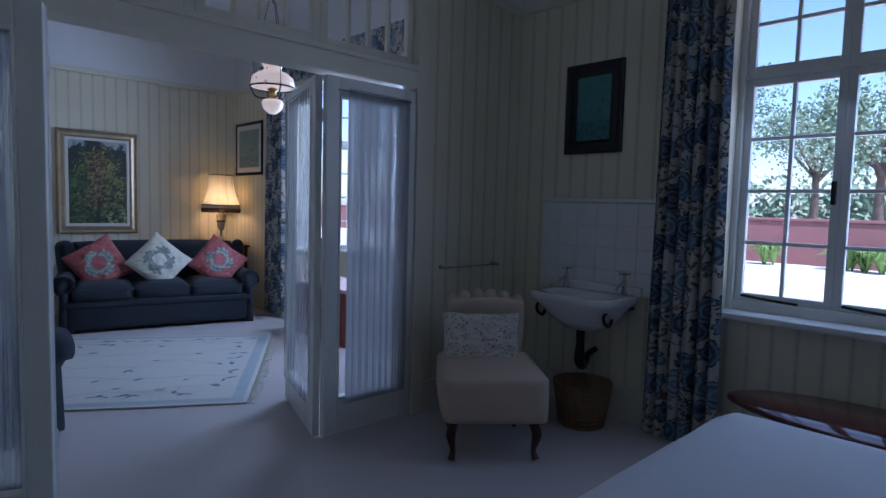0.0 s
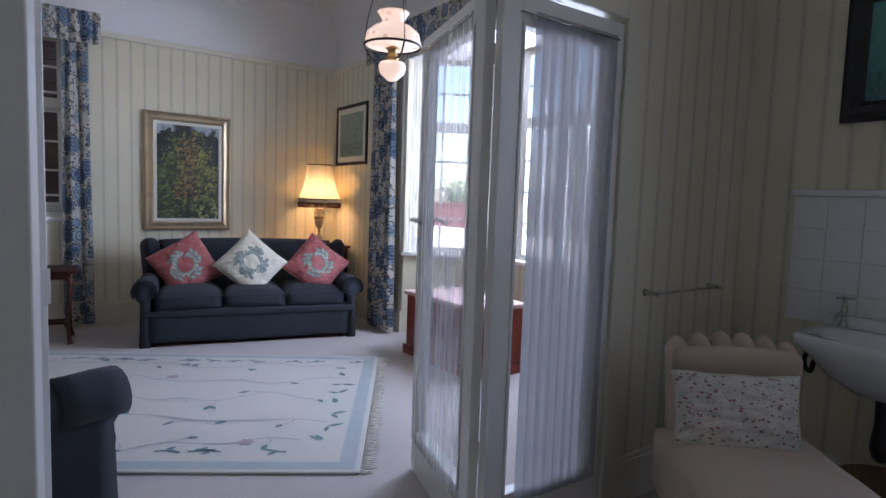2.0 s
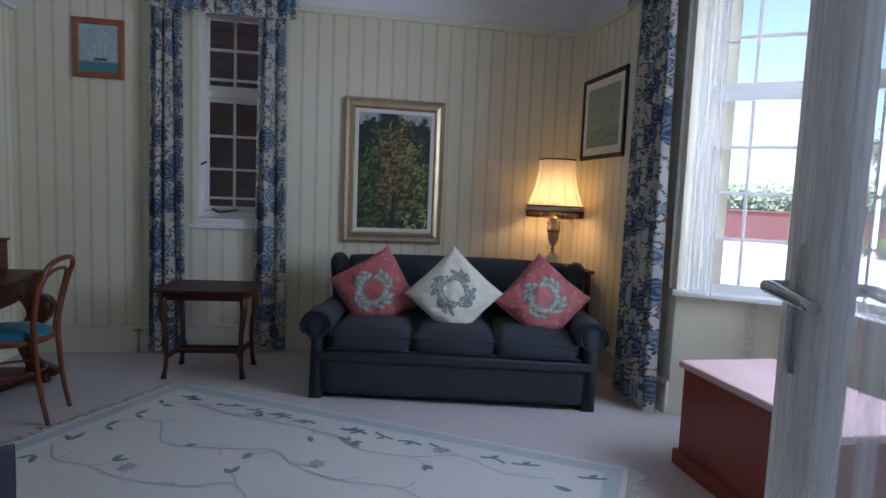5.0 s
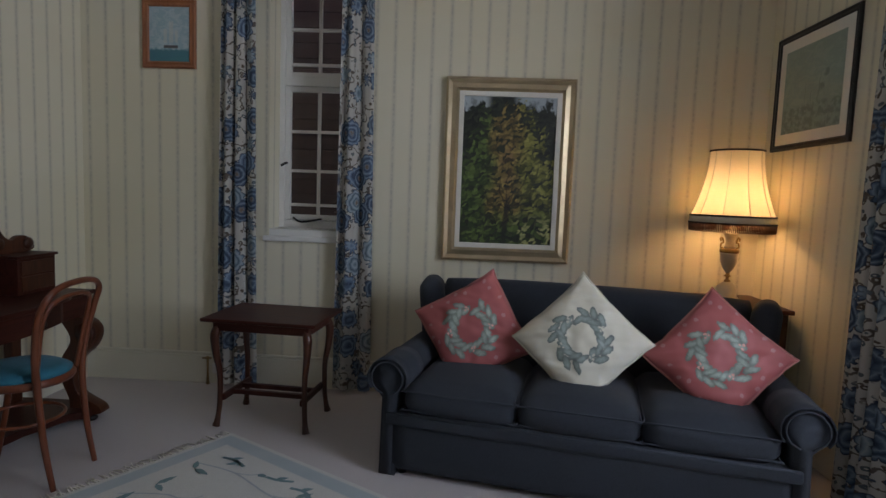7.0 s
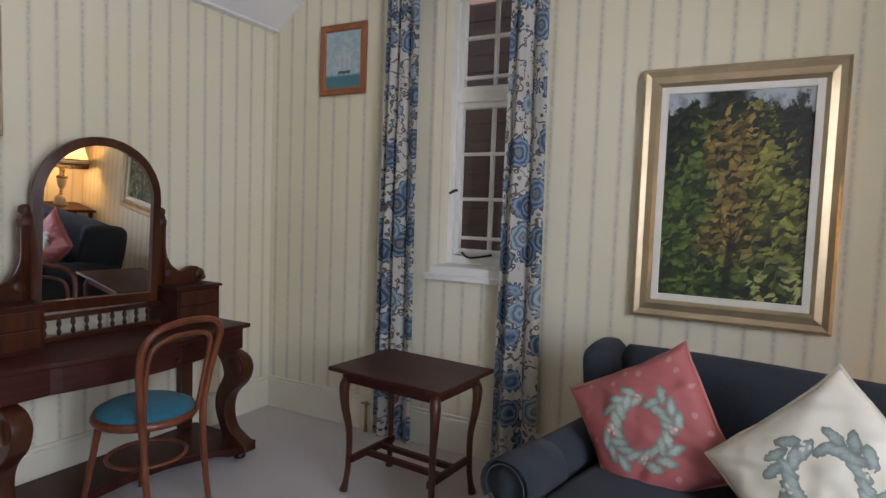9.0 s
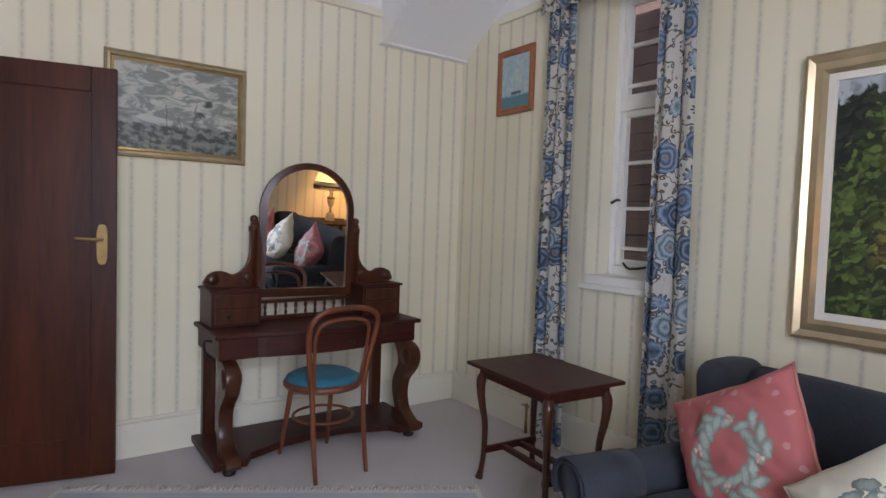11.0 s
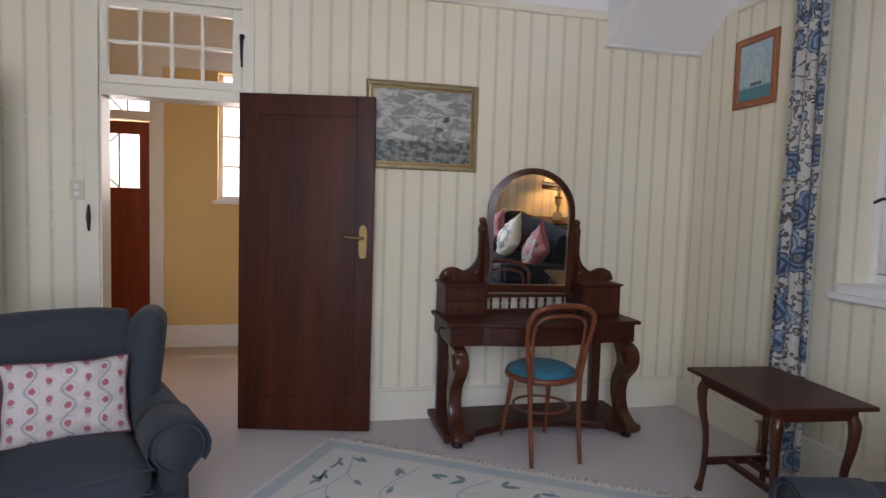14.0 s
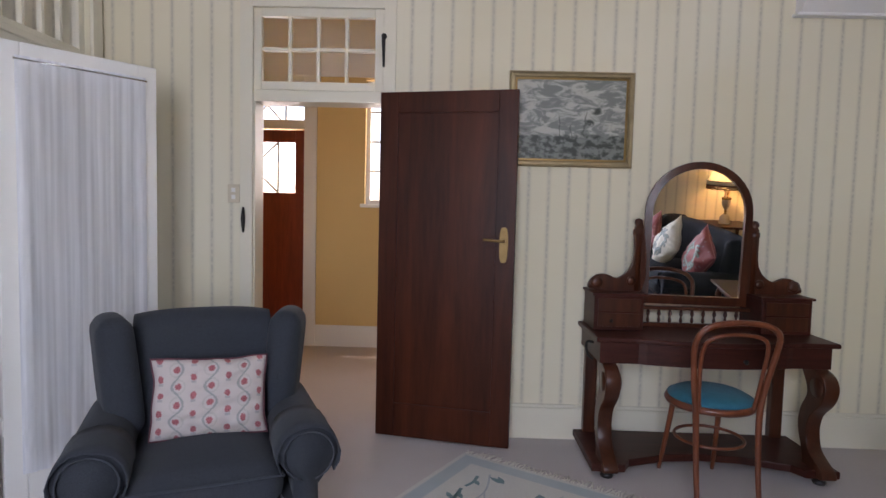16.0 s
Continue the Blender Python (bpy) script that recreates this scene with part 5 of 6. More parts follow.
# small side table
st = thing("side_table", 1.49, 6.46, 0, -5, "dark mahogany occasional table with curved legs and an H stretcher", "table")
part("tabletop", boxes((-0.32, -0.24, 0.60, 0.32, 0.24, 0.62), bevel=0.006), M_MAHOG_X, st)
part("apron", boxes((-0.27, -0.19, 0.545, 0.27, 0.19, 0.60), bevel=0.004), M_MAHOG_X, st)
for sx in (-1, 1):
    for sy in (-1, 1):
        part("leg", tube([(sx * 0.245, sy * 0.165, 0.575), (sx * 0.262, sy * 0.182, 0.52), (sx * 0.258, sy * 0.178, 0.42), (sx * 0.243, sy * 0.163, 0.3), (sx * 0.243, sy * 0.163, 0.15), (sx * 0.25, sy * 0.17, 0.06), (sx * 0.258, sy * 0.178, 0.008)], [0.022, 0.026, 0.02, 0.016, 0.015, 0.015, 0.022], 8), M_MAHOG, st)
part("stretcher", boxes((-0.235, -0.165, 0.15, -0.215, 0.165, 0.185), (0.215, -0.165, 0.15, 0.235, 0.165, 0.185), (-0.215, -0.07, 0.155, 0.215, -0.04, 0.18), (-0.215, 0.04, 0.155, 0.215, 0.07, 0.18), bevel=0.003), M_MAHOG_X, st)

# lamp table and lamp in the corner behind the sofa
lt = thing("lamp_table", 4.06, 6.72, 0, 0, "dark wooden lamp table behind the sofa", "table")
part("tabletop", boxes((-0.26, -0.26, 0.735, 0.30, 0.26, 0.76), bevel=0.005), M_MAHOG_X, lt)
for sx in (-0.22, 0.26):
    for sy in (-0.22, 0.22):
        part("leg", boxes((sx - 0.018, sy - 0.018, 0, sx + 0.018, sy + 0.018, 0.735), bevel=0.003), M_MAHOG, lt)
LX, LY, LZ = 4.105, 6.74, 0.76
lamp = thing("table_lamp", LX, LY, LZ, 0, "lit ivory urn table lamp with a pleated cream silk shade", "lamp")
M_IVURN = mat("ivory_onyx", (0.62, 0.52, 0.38), 0.3, noise_scale=18, noise_amt=0.12)
part("foot", lathe([(0.0, 0.0), (0.068, 0.0), (0.068, 0.02), (0.056, 0.03), (0.056, 0.075), (0.05, 0.085), (0.036, 0.10), (0.02, 0.112), (0.0, 0.112)], 28), M_IVURN, lamp)
part("gilt_stem", lathe([(0.014, 0.11), (0.02, 0.118), (0.009, 0.126), (0.009, 0.138), (0.022, 0.146), (0.009, 0.155), (0.012, 0.168)], 20), M_BRASS, lamp, "gilt metal stem")
part("urn", lathe([(0.01, 0.163), (0.022, 0.18), (0.037, 0.205), (0.047, 0.24), (0.05, 0.272), (0.05, 0.288)], 28), M_IVURN, lamp)
part("gilt_band", lathe([(0.051, 0.284), (0.054, 0.288), (0.054, 0.302), (0.048, 0.308), (0.03, 0.312)], 28), M_BRASS, lamp, "gilt metal band")
part("neck", lathe([(0.036, 0.308), (0.028, 0.325), (0.026, 0.35), (0.029, 0.375), (0.04, 0.392), (0.04, 0.402), (0.02, 0.408), (0.008, 0.42), (0.008, 0.47)], 24), M_IVURN, lamp)
for s in (-1, 1):
    part("handle", tube([(s * 0.038, 0, 0.31), (s * 0.052, 0, 0.318), (s * 0.05, 0, 0.338), (s * 0.038, 0, 0.345), (s * 0.046, 0, 0.372), (s * 0.056, 0, 0.366), (s * 0.052, 0, 0.352)], 0.0055, 8), M_BRASS, lamp, "gilt scroll handle")


def shade(r0, r1, h, z0, waist, n=48, flutes=12):
    bm = bmesh.new()
    rings = []
    for j in range(13):
        t = j / 12
        r = r1 + (r0 - r1) * (1 - t) ** 1.9
        ring = []
        for k in range(n):
            a = 2 * math.pi * k / n
            sc = 1 - waist * (1 - abs(math.cos(a * flutes / 2))) * (0.3 + 0.7 * (1 - t))
            ring.append(bm.verts.new((r * sc * math.cos(a), r * sc * math.sin(a), z0 + h * t)))
        rings.append(ring)
    for a, b in zip(rings, rings[1:]):
        for k in range(n):
            bm.faces.new((a[k], a[(k + 1) % n], b[(k + 1) % n], b[k])).smooth = True
    return bm


def shade_mat(name, colour, dens):
    m = bpy.data.materials.new(name)
    m.use_nodes = True
    n, l = m.node_tree.nodes, m.node_tree.links
    n.remove(n["Principled BSDF"])
    d, t, a = n.new("ShaderNodeBsdfDiffuse"), n.new("ShaderNodeBsdfTranslucent"), n.new("ShaderNodeMixShader")
    d.inputs[0].default_value = t.inputs[0].default_value = (*colour, 1)
    a.inputs[0].default_value = dens
    l.new(d.outputs[0], a.inputs[1]), l.new(t.outputs[0], a.inputs[2]), l.new(a.outputs[0], n["Material Output"].inputs[0])
    return m


M_SHADE = shade_mat("cream_lampshade", (0.84, 0.76, 0.58), 0.44)
M_BAND = mat("ivory_shade_band", (0.75, 0.70, 0.55), 0.8)
M_FRINGE = mat("brown_fringe", (0.13, 0.055, 0.025), 0.9, noise_scale=120, noise_amt=0.6)
M_BRAID = mat("dark_braid", (0.03, 0.022, 0.018), 0.8)
S0, S1, SZ, SH = 0.225, 0.142, 0.50, 0.375
part("shade", shade(S0, S1, SH, SZ, 0.012, flutes=10), M_SHADE, lamp, "panelled cream silk shade")
for k in range(10):
    a = 2 * math.pi * (k + 0.5) / 10
    rib = [((S1 + (S0 - S1) * (1 - t / 8) ** 1.9 + 0.001) * math.cos(a), (S1 + (S0 - S1) * (1 - t / 8) ** 1.9 + 0.001) * math.sin(a), SZ + SH * t / 8) for t in range(9)]
    part("rib", tube(rib, 0.0025, 4, k=1), M_IVPIPE, lamp, "stitched seam")


def hoop(name, rad, z, thick, material, label):
    part(name, tube([(rad * math.cos(2 * math.pi * k / 16), rad * math.sin(2 * math.pi * k / 16), z) for k in range(16)], thick, 6, True), material, lamp, label)


hoop("shade_trim", S0 + 0.003, SZ, 0.006, M_BRAID, "dark brown braid")
hoop("shade_trim", S1 + 0.001, SZ + SH, 0.006, M_BRAID, "dark brown braid")
band = lathe([(S0 + 0.002, SZ - 0.004), (S0 + 0.006, SZ - 0.04), (S0 + 0.009, SZ - 0.04), (S0 + 0.006, SZ - 0.004)], 40)
bmesh.ops.delete(band, geom=[f for f in band.faces if len(f.verts) > 6], context="FACES")
part("shade_band", band, M_BAND, lamp, "ivory band")
hoop("shade_trim", S0 + 0.008, SZ - 0.042, 0.005, M_BRAID, "dark brown braid")
bmf = bmesh.new()
for k in range(150):
    a = 2 * math.pi * k / 150
    tube([((S0 + 0.007) * math.cos(a), (S0 + 0.007) * math.sin(a), SZ - 0.045), ((S0 + 0.004) * math.cos(a), (S0 + 0.004) * math.sin(a), SZ - 0.092)], 0.0035, 4, bm=bmf, k=1)
tagged(part("fringe", bmf, M_FRINGE, lamp, "brown thread fringe"), kind="stuff")
bulb_m = mat("lit_bulb", (1, 1, 1), 0.5, emit=((1.0, 0.66, 0.30), 14))
part("bulb", lathe([(0.0, 0.56), (0.02, 0.57), (0.033, 0.62), (0.028, 0.65), (0.0, 0.665)], 14), bulb_m, lamp)
bl = bpy.data.lights.new("lamp_light", "POINT")
bl.energy, bl.color, bl.shadow_soft_size = 2.0, (1.0, 0.60, 0.25), 0.025
new("lamp_light", bl).matrix_world = pose(LX, LY, LZ + 0.53)

# oil-lamp style pendant
PX, PY, PZ = 3.35, 3.92, 2.03
pd = thing("pendant_lamp", PX, PY, PZ, 0, "lit white glass pendant lamp painted with flowers, on chains", "lamp")
g = G("flowered_opal_glass", 0.25, 0.5)
fl = g.voro(13, None, "F1", 0.8)[0]
g.colour(g.mix(g.math("SUBTRACT", 1.0, g.step(fl, 0.16, 0.24)), (0.82, 0.74, 0.66), (0.40, 0.18, 0.12)))
g.b.inputs["Emission Color"].default_value = (1.0, 0.72, 0.5, 1)
g.b.inputs["Emission Strength"].default_value = 0.25
M_OPAL = g.m
part("shade", lathe([(0.165, 0.215), (0.175, 0.235), (0.165, 0.29), (0.12, 0.33), (0.075, 0.345), (0.07, 0.37), (0.085, 0.405), (0.1, 0.42)], 32), M_OPAL, pd)
part("font", lathe([(0.0, 0.0), (0.03, 0.005), (0.075, 0.045), (0.088, 0.09), (0.075, 0.115), (0.03, 0.125)], 28), M_OPAL, pd)
part("fittings", lathe([(0.03, 0.125), (0.042, 0.14), (0.03, 0.155), (0.03, 0.19), (0.045, 0.2), (0.02, 0.215)], 18), M_BRASS, pd, "aged brass burner")
bm = tube([(0.178 * math.cos(2 * math.pi * k / 16), 0.178 * math.sin(2 * math.pi * k / 16), 0.215) for k in range(16)], 0.008, 6, True)
for k in range(3):
    a = 2 * math.pi * k / 3 + 0.4
    tube([(0.05 * math.cos(a), 0.05 * math.sin(a), 0.13), (0.13 * math.cos(a), 0.13 * math.sin(a), 0.14), (0.178 * math.cos(a), 0.178 * math.sin(a), 0.215)], 0.006, 6, bm=bm)
    tube([(0.178 * math.cos(a), 0.178 * math.sin(a), 0.215), (0.16 * math.cos(a), 0.16 * math.sin(a), 0.38), (0.03 * math.cos(a), 0.03 * math.sin(a), 0.9)], 0.003, 5, bm=bm, k=2)
tube([(0, 0, 0.88), (0, 0, CEIL - PZ - 0.01)], 0.004, 6, bm=bm, k=1)
part("chain", bm, M_IRON, pd)
part("ceiling_rose", lathe([(0.0, 0.0), (0.04, 0.0), (0.05, 0.02), (0.05, 0.03)], 16), M_BRASS, pd).matrix_basis = pose(0, 0, CEIL - PZ - 0.032)
pl = bpy.data.lights.new("pendant_light", "POINT")
pl.energy, pl.color, pl.shadow_soft_size = 1.2, (1.0, 0.72, 0.45), 0.04
new("pendant_light", pl).matrix_world = pose(PX, PY, PZ + 0.27)

# rug with vines, leaves and fringes
RX, RY, RR, RW, RD = 2.025, 4.61, -31.6, 2.84, 2.02
rug = thing("rug", RX, RY, 0, RR, "cream wool rug with a pale blue border, leafy vines and fringes", "rug")
g = G("rug_wool", 0.95, 0.1)
x, y, z = g.xyz()
ex = g.math("SUBTRACT", RW / 2, g.math("ABSOLUTE", x))
ey = g.math("SUBTRACT", RD / 2, g.math("ABSOLUTE", y))
ed = g.math("MINIMUM", ex, ey)
band = g.math("MULTIPLY", g.step(ed, 0.02, 0.035), g.math("SUBTRACT", 1.0, g.step(ed, 0.10, 0.115)))
pile = g.noise(330, 2)
c = g.mix(g.step(pile, 0.3, 0.7), (0.58, 0.57, 0.52), (0.68, 0.67, 0.62))
c = g.mix(g.math("MULTIPLY", band, g.math("ADD", 0.45, g.math("MULTIPLY", g.noise(7, 2), 0.35))), c, (0.33, 0.42, 0.46))
g.colour(c)
g.bump(pile, 0.5, 0.004)
part("field", boxes((-RW / 2, -RD / 2, 0.001, RW / 2, RD / 2, 0.014), bevel=0.005), g.m, rug)
M_VINE = mat("grey_vine_wool", (0.42, 0.45, 0.46), 0.95, noise_scale=60, noise_amt=0.2)
M_LEAF = mat("sage_leaf_wool", (0.17, 0.26, 0.27), 0.95, noise_scale=60, noise_amt=0.25)
M_ROSE = mat("faded_rose_wool", (0.42, 0.36, 0.37), 0.95, noise_scale=60, noise_amt=0.25)
rnd = random.Random(7)


def flat_ribbon(bm, pts, w, z):
    line = spline(pts, 5)
    prev = None
    for i, p in enumerate(line):
        a, b = line[max(i - 1, 0)], line[min(i + 1, len(line) - 1)]
        t = (b - a).normalized()
        s = Vector((-t.y, t.x, 0)) * w / 2
        cur = (bm.verts.new((p.x + s.x, p.y + s.y, z)), bm.verts.new((p.x - s.x, p.y - s.y, z)))
        if prev:
            bm.faces.new((prev[0], prev[1], cur[1], cur[0]))
        prev = cur


def leaf(bm, x, y, a, L, w, z):
    ca, sa = math.cos(a), math.sin(a)
    o = [(0, 0), (0.3, 0.5), (0.65, 0.42), (1, 0), (0.65, -0.35), (0.3, -0.42)]
    bm.faces.new([bm.verts.new((x + L * p * ca - w * q * sa, y + L * p * sa + w * q * ca, z)) for p, q in o])


bv, bl_, br_ = bmesh.new(), bmesh.new(), bmesh.new()
for row in range(5):
    yy = -0.72 + row * 0.36
    pts, x = [], -1.25
    while x < 1.27:
        pts.append((x, yy + rnd.uniform(-0.1, 0.1), 0))
        x += rnd.uniform(0.16, 0.3)
    flat_ribbon(bv, pts, 0.010, 0.0165)
    for p in pts[1:-1]:
        a = rnd.uniform(0, 2 * math.pi)
        q = (p[0] + 0.12 * math.cos(a), p[1] + 0.09 * math.sin(a), 0)
        flat_ribbon(bv, [p, ((p[0] + q[0]) / 2 + 0.02, (p[1] + q[1]) / 2, 0), q], 0.008, 0.0162)
        pick = rnd.random()
        if pick < 0.62:
            for k in range(rnd.choice((1, 1, 2))):
                leaf(bl_, q[0], q[1], a + rnd.uniform(-0.9, 0.9), rnd.uniform(0.055, 0.085), 0.034, 0.0172 + 0.0004 * k)
        elif pick < 0.8:
            for k in range(6):
                leaf(br_, q[0], q[1], k * 1.047, 0.045, 0.036, 0.0170 + 0.0003 * k)
for k in range(16):
    # paired curling leaves just inside the border
    s = k / 15
    for (px, py, a0) in ((-1.2 + 2.4 * s, -0.80, rnd.choice((0, math.pi))), (-1.2 + 2.4 * s, 0.80, rnd.choice((0, math.pi)))):
        if rnd.random() < 0.75:
            flat_ribbon(bl_, [(px, py, 0), (px + 0.07 * math.cos(a0), py + 0.015, 0), (px + 0.13 * math.cos(a0), py + rnd.uniform(-0.03, 0.05), 0)], 0.018, 0.0168)
            leaf(bl_, px + 0.05 * math.cos(a0), py + 0.01, a0 + 0.9, 0.06, 0.03, 0.0176)
for k in range(8):
    for sx in (-1, 1):
        px, py = sx * 1.2, -0.65 + 1.3 * k / 7
        leaf(bl_, px, py, rnd.uniform(0, 6.28), 0.1, 0.035, 0.0171)
        leaf(bl_, px, py, rnd.uniform(0, 6.28), 0.08, 0.03, 0.0175)
tagged(part("woven_vine", bv, M_VINE, rug), kind="stuff")
tagged(part("woven_leaf", bl_, M_LEAF, rug), kind="stuff")
tagged(part("woven_flower", br_, M_ROSE, rug), kind="stuff")
fr = bmesh.new()
for sx in (-1, 1):
    y = -RD / 2 + 0.01
    while y < RD / 2:
        L = rnd.uniform(0.05, 0.085)
        tube([(sx * RW / 2, y, 0.008), (sx * (RW / 2 + L * 0.5), y + rnd.uniform(-0.012, 0.012), 0.006), (sx * (RW / 2 + L), y + rnd.uniform(-0.02, 0.02), 0.004)], [0.004, 0.004, 0.002], 4, bm=fr, k=1)
        y += 0.016
tagged(part("fringe", fr, M_MATT, rug, "knotted cream fringe"), kind="stuff")


# pictures: frame of four mitred mouldings, mount and print
def picture(name, w, h, m, fw, depth, fmat, label, art, mount=0.0, mount_mat=None, inner=None):
    t = new(name)
    t.matrix_basis = m
    tagged(t, label, "picture")
    bm = bmesh.new()
    prof = [(0.0, 0.0), (0.0, -depth * 0.75), (fw * 0.18, -depth), (fw * 0.45, -depth * 0.72), (fw * 0.8, -depth * 0.82), (fw, -depth * 0.45), (fw, 0.0)]
    rows = []
    for ins, y in prof:
        a, b = w / 2 - ins, h / 2 - ins
        rows.append([bm.verts.new(p) for p in ((-a, y, -b), (a, y, -b), (a, y, b), (-a, y, b))])
    for p, q in zip(rows, rows[1:]):
        for i in range(4):
            bm.faces.new((p[i], p[(i + 1) % 4], q[(i + 1) % 4], q[i]))
    bmesh.ops.recalc_face_normals(bm, faces=bm.faces[:])
    part("frame", bm, fmat, t)
    iw, ih = w / 2 - fw, h / 2 - fw
    if inner:
        k = inner[0]
        for row in ((-iw, -depth * 0.5, -ih, -iw + k, -0.002, ih), (iw - k, -depth * 0.5, -ih, iw, -0.002, ih), (-iw + k, -depth * 0.5, -ih, iw - k, -0.002, -ih + k), (-iw + k, -depth * 0.5, ih - k, iw - k, -0.002, ih)):
            part("slip", boxes(row, bevel=0.001), inner[1], t)
        iw, ih = iw - k, ih - k
    if mount:
        part("mount", boxes((-iw, -0.008, -ih, iw, -0.002, ih)), mount_mat, t)
        iw, ih = iw - mount, ih - mount
    bm = bmesh.new()
    uv = bm.loops.layers.uv.new("UVMap")
    f = bm.faces.new([bm.verts.new(p) for p in ((-iw, -0.0095, -ih), (iw, -0.0095, -ih), (iw, -0.0095, ih), (-iw, -0.0095, ih))])
    for lp, c in zip(f.loops, ((0, 0), (1, 0), (1, 1), (0, 1))):
        lp[uv].uv = c
    part("print", bm, art, t)
    return t


def art_tree():
    """Oil painting of a broad autumn tree, dark woods and a pale sky."""
    g = G("oil_painting_tree", 0.45, 0.5)
    s = g.n.new("ShaderNodeSeparateXYZ")
    uv = g.tc.outputs["UV"]
    g.l.new(uv, s.inputs[0])
    u, v = s.outputs[0], s.outputs[1]
    slant = g.vec(g.math("ADD", g.math("ADD", g.math("MULTIPLY", u, 17.0), g.math("MULTIPLY", v, 11.0)), g.math("MULTIPLY", g.noise(12, 3, uv), 2.5)), g.math("ADD", g.math("SUBTRACT", g.math("MULTIPLY", v, 46.0), g.math("MULTIPLY", u, 14.0)), g.math("MULTIPLY", g.noise(9, 3, uv), 5.0)))
    dab = g.voro(1.0, slant)
    dn = g.n.new("ShaderNodeSeparateColor")
    g.l.new(dab[1], dn.inputs[0])
    rnd_a, rnd_b = dn.outputs[0], dn.outputs[1]
    n1, n2 = g.noise(7, 5, uv, 0.65), g.noise(3, 3, uv)
    woods = g.mix(rnd_a, (0.006, 0.010, 0.009), (0.035, 0.042, 0.028))
    skyf = g.math("MULTIPLY", g.step(g.math("ADD", v, g.math("MULTIPLY", g.math("SUBTRACT", n1, 0.5), 0.45)), 0.92, 0.95), g.step(g.math("ABSOLUTE", g.math("SUBTRACT", u, 0.42)), 0.10, 0.2))
    c = g.mix(skyf, woods, (0.42, 0.48, 0.50))
    cx, cy = g.math("MULTIPLY", g.math("SUBTRACT", u, 0.5), 1.0), g.math("SUBTRACT", v, 0.50)
    r = g.math("SQRT", g.math("ADD", g.math("MULTIPLY", cx, cx), g.math("MULTIPLY", cy, cy)))
    rr = g.math("ADD", r, g.math("MULTIPLY", g.math("SUBTRACT", n1, 0.5), 0.35))
    dens = g.math("SUBTRACT", 1.0, g.step(rr, 0.30, 0.56))
    low = g.math("SUBTRACT", 1.0, g.step(v, 0.45, 0.75))
    dens = g.math("MAXIMUM", dens, g.math("MULTIPLY", low, 0.9))
    lit = g.step(g.math("ADD", rnd_b, g.math("SUBTRACT", dens, 1.0)), 0.10, 0.22)
    gold = g.mix(rnd_a, (0.06, 0.045, 0.015), (0.40, 0.27, 0.075))
    lime = g.mix(rnd_a, (0.05, 0.06, 0.010), (0.34, 0.33, 0.07))
    green = g.mix(rnd_a, (0.018, 0.035, 0.010), (0.13, 0.20, 0.045))
    brown = g.mix(rnd_a, (0.04, 0.022, 0.014), (0.30, 0.16, 0.08))
    side = g.math("ADD", u, g.math("MULTIPLY", g.math("SUBTRACT", n2, 0.5), 0.5))
    leaves = g.mix(g.step(side, 0.55, 0.72), g.mix(g.step(side, 0.22, 0.38), green, gold), lime)
    mid = g.math("SUBTRACT", 1.0, g.step(g.math("ADD", g.math("ABSOLUTE", g.math("SUBTRACT", side, 0.5)), g.math("ABSOLUTE", g.math("SUBTRACT", v, 0.55))), 0.02, 0.32))
    leaves = g.mix(g.math("MULTIPLY", mid, g.math("MULTIPLY", 0.7, g.step(rnd_b, 0.4, 0.6))), leaves, brown)
    leaves = g.mix(g.math("SUBTRACT", 1.0, g.step(g.math("ADD", v, g.math("MULTIPLY", g.math("SUBTRACT", n1, 0.5), 0.3)), 0.12, 0.30)), leaves, green)
    body = g.math("SUBTRACT", 1.0, g.math("MULTIPLY", g.step(dab[0], 0.45, 0.95), 0.85))
    c = g.mix(g.math("MULTIPLY", lit, body), g.mix(g.math("MULTIPLY", dens, 0.5), c, (0.028, 0.034, 0.014)), leaves)
    streak = g.math("MULTIPLY", g.math("SUBTRACT", 1.0, g.step(v, 0.10, 0.24)), g.math("MULTIPLY", g.step(u, 0.5, 0.7), g.step(rnd_b, 0.6, 0.7)))
    c = g.mix(g.math("MULTIPLY", streak, body), c, (0.42, 0.42, 0.16))
    bend = g.math("ADD", g.math("SUBTRACT", u, 0.50), g.math("MULTIPLY", g.math("SUBTRACT", n2, 0.5), 0.14))
    trunk = g.math("MULTIPLY", g.math("SUBTRACT", 1.0, g.step(g.math("ABSOLUTE", bend), 0.014, 0.04)), g.math("SUBTRACT", 1.0, g.step(v, 0.24, 0.44)))
    c = g.mix(g.math("MULTIPLY", trunk, 0.8), c, (0.018, 0.012, 0.014))
    foot = g.math("SUBTRACT", 1.0, g.step(g.math("ADD", g.math("ABSOLUTE", g.math("MULTIPLY", bend, 0.35)), g.math("ABSOLUTE", g.math("SUBTRACT", v, 0.05))), 0.03, 0.08))
    c = g.mix(g.math("MULTIPLY", foot, 0.7), c, (0.012, 0.020, 0.012))
    bu, bv_ = g.math("SUBTRACT", u, 0.50), g.math("SUBTRACT", v, 0.24)
    ang = g.math("ADD", g.math("ARCTAN2", bu, bv_), g.math("MULTIPLY", g.math("SUBTRACT", g.noise(6, 3, uv), 0.5), 1.3))
    rb = g.math("SQRT", g.math("ADD", g.math("MULTIPLY", bu, bu), g.math("MULTIPLY", bv_, bv_)))
    ray = g.math("MULTIPLY", g.math("PINGPONG", g.math("MULTIPLY", ang, 1.6), 0.5), rb)
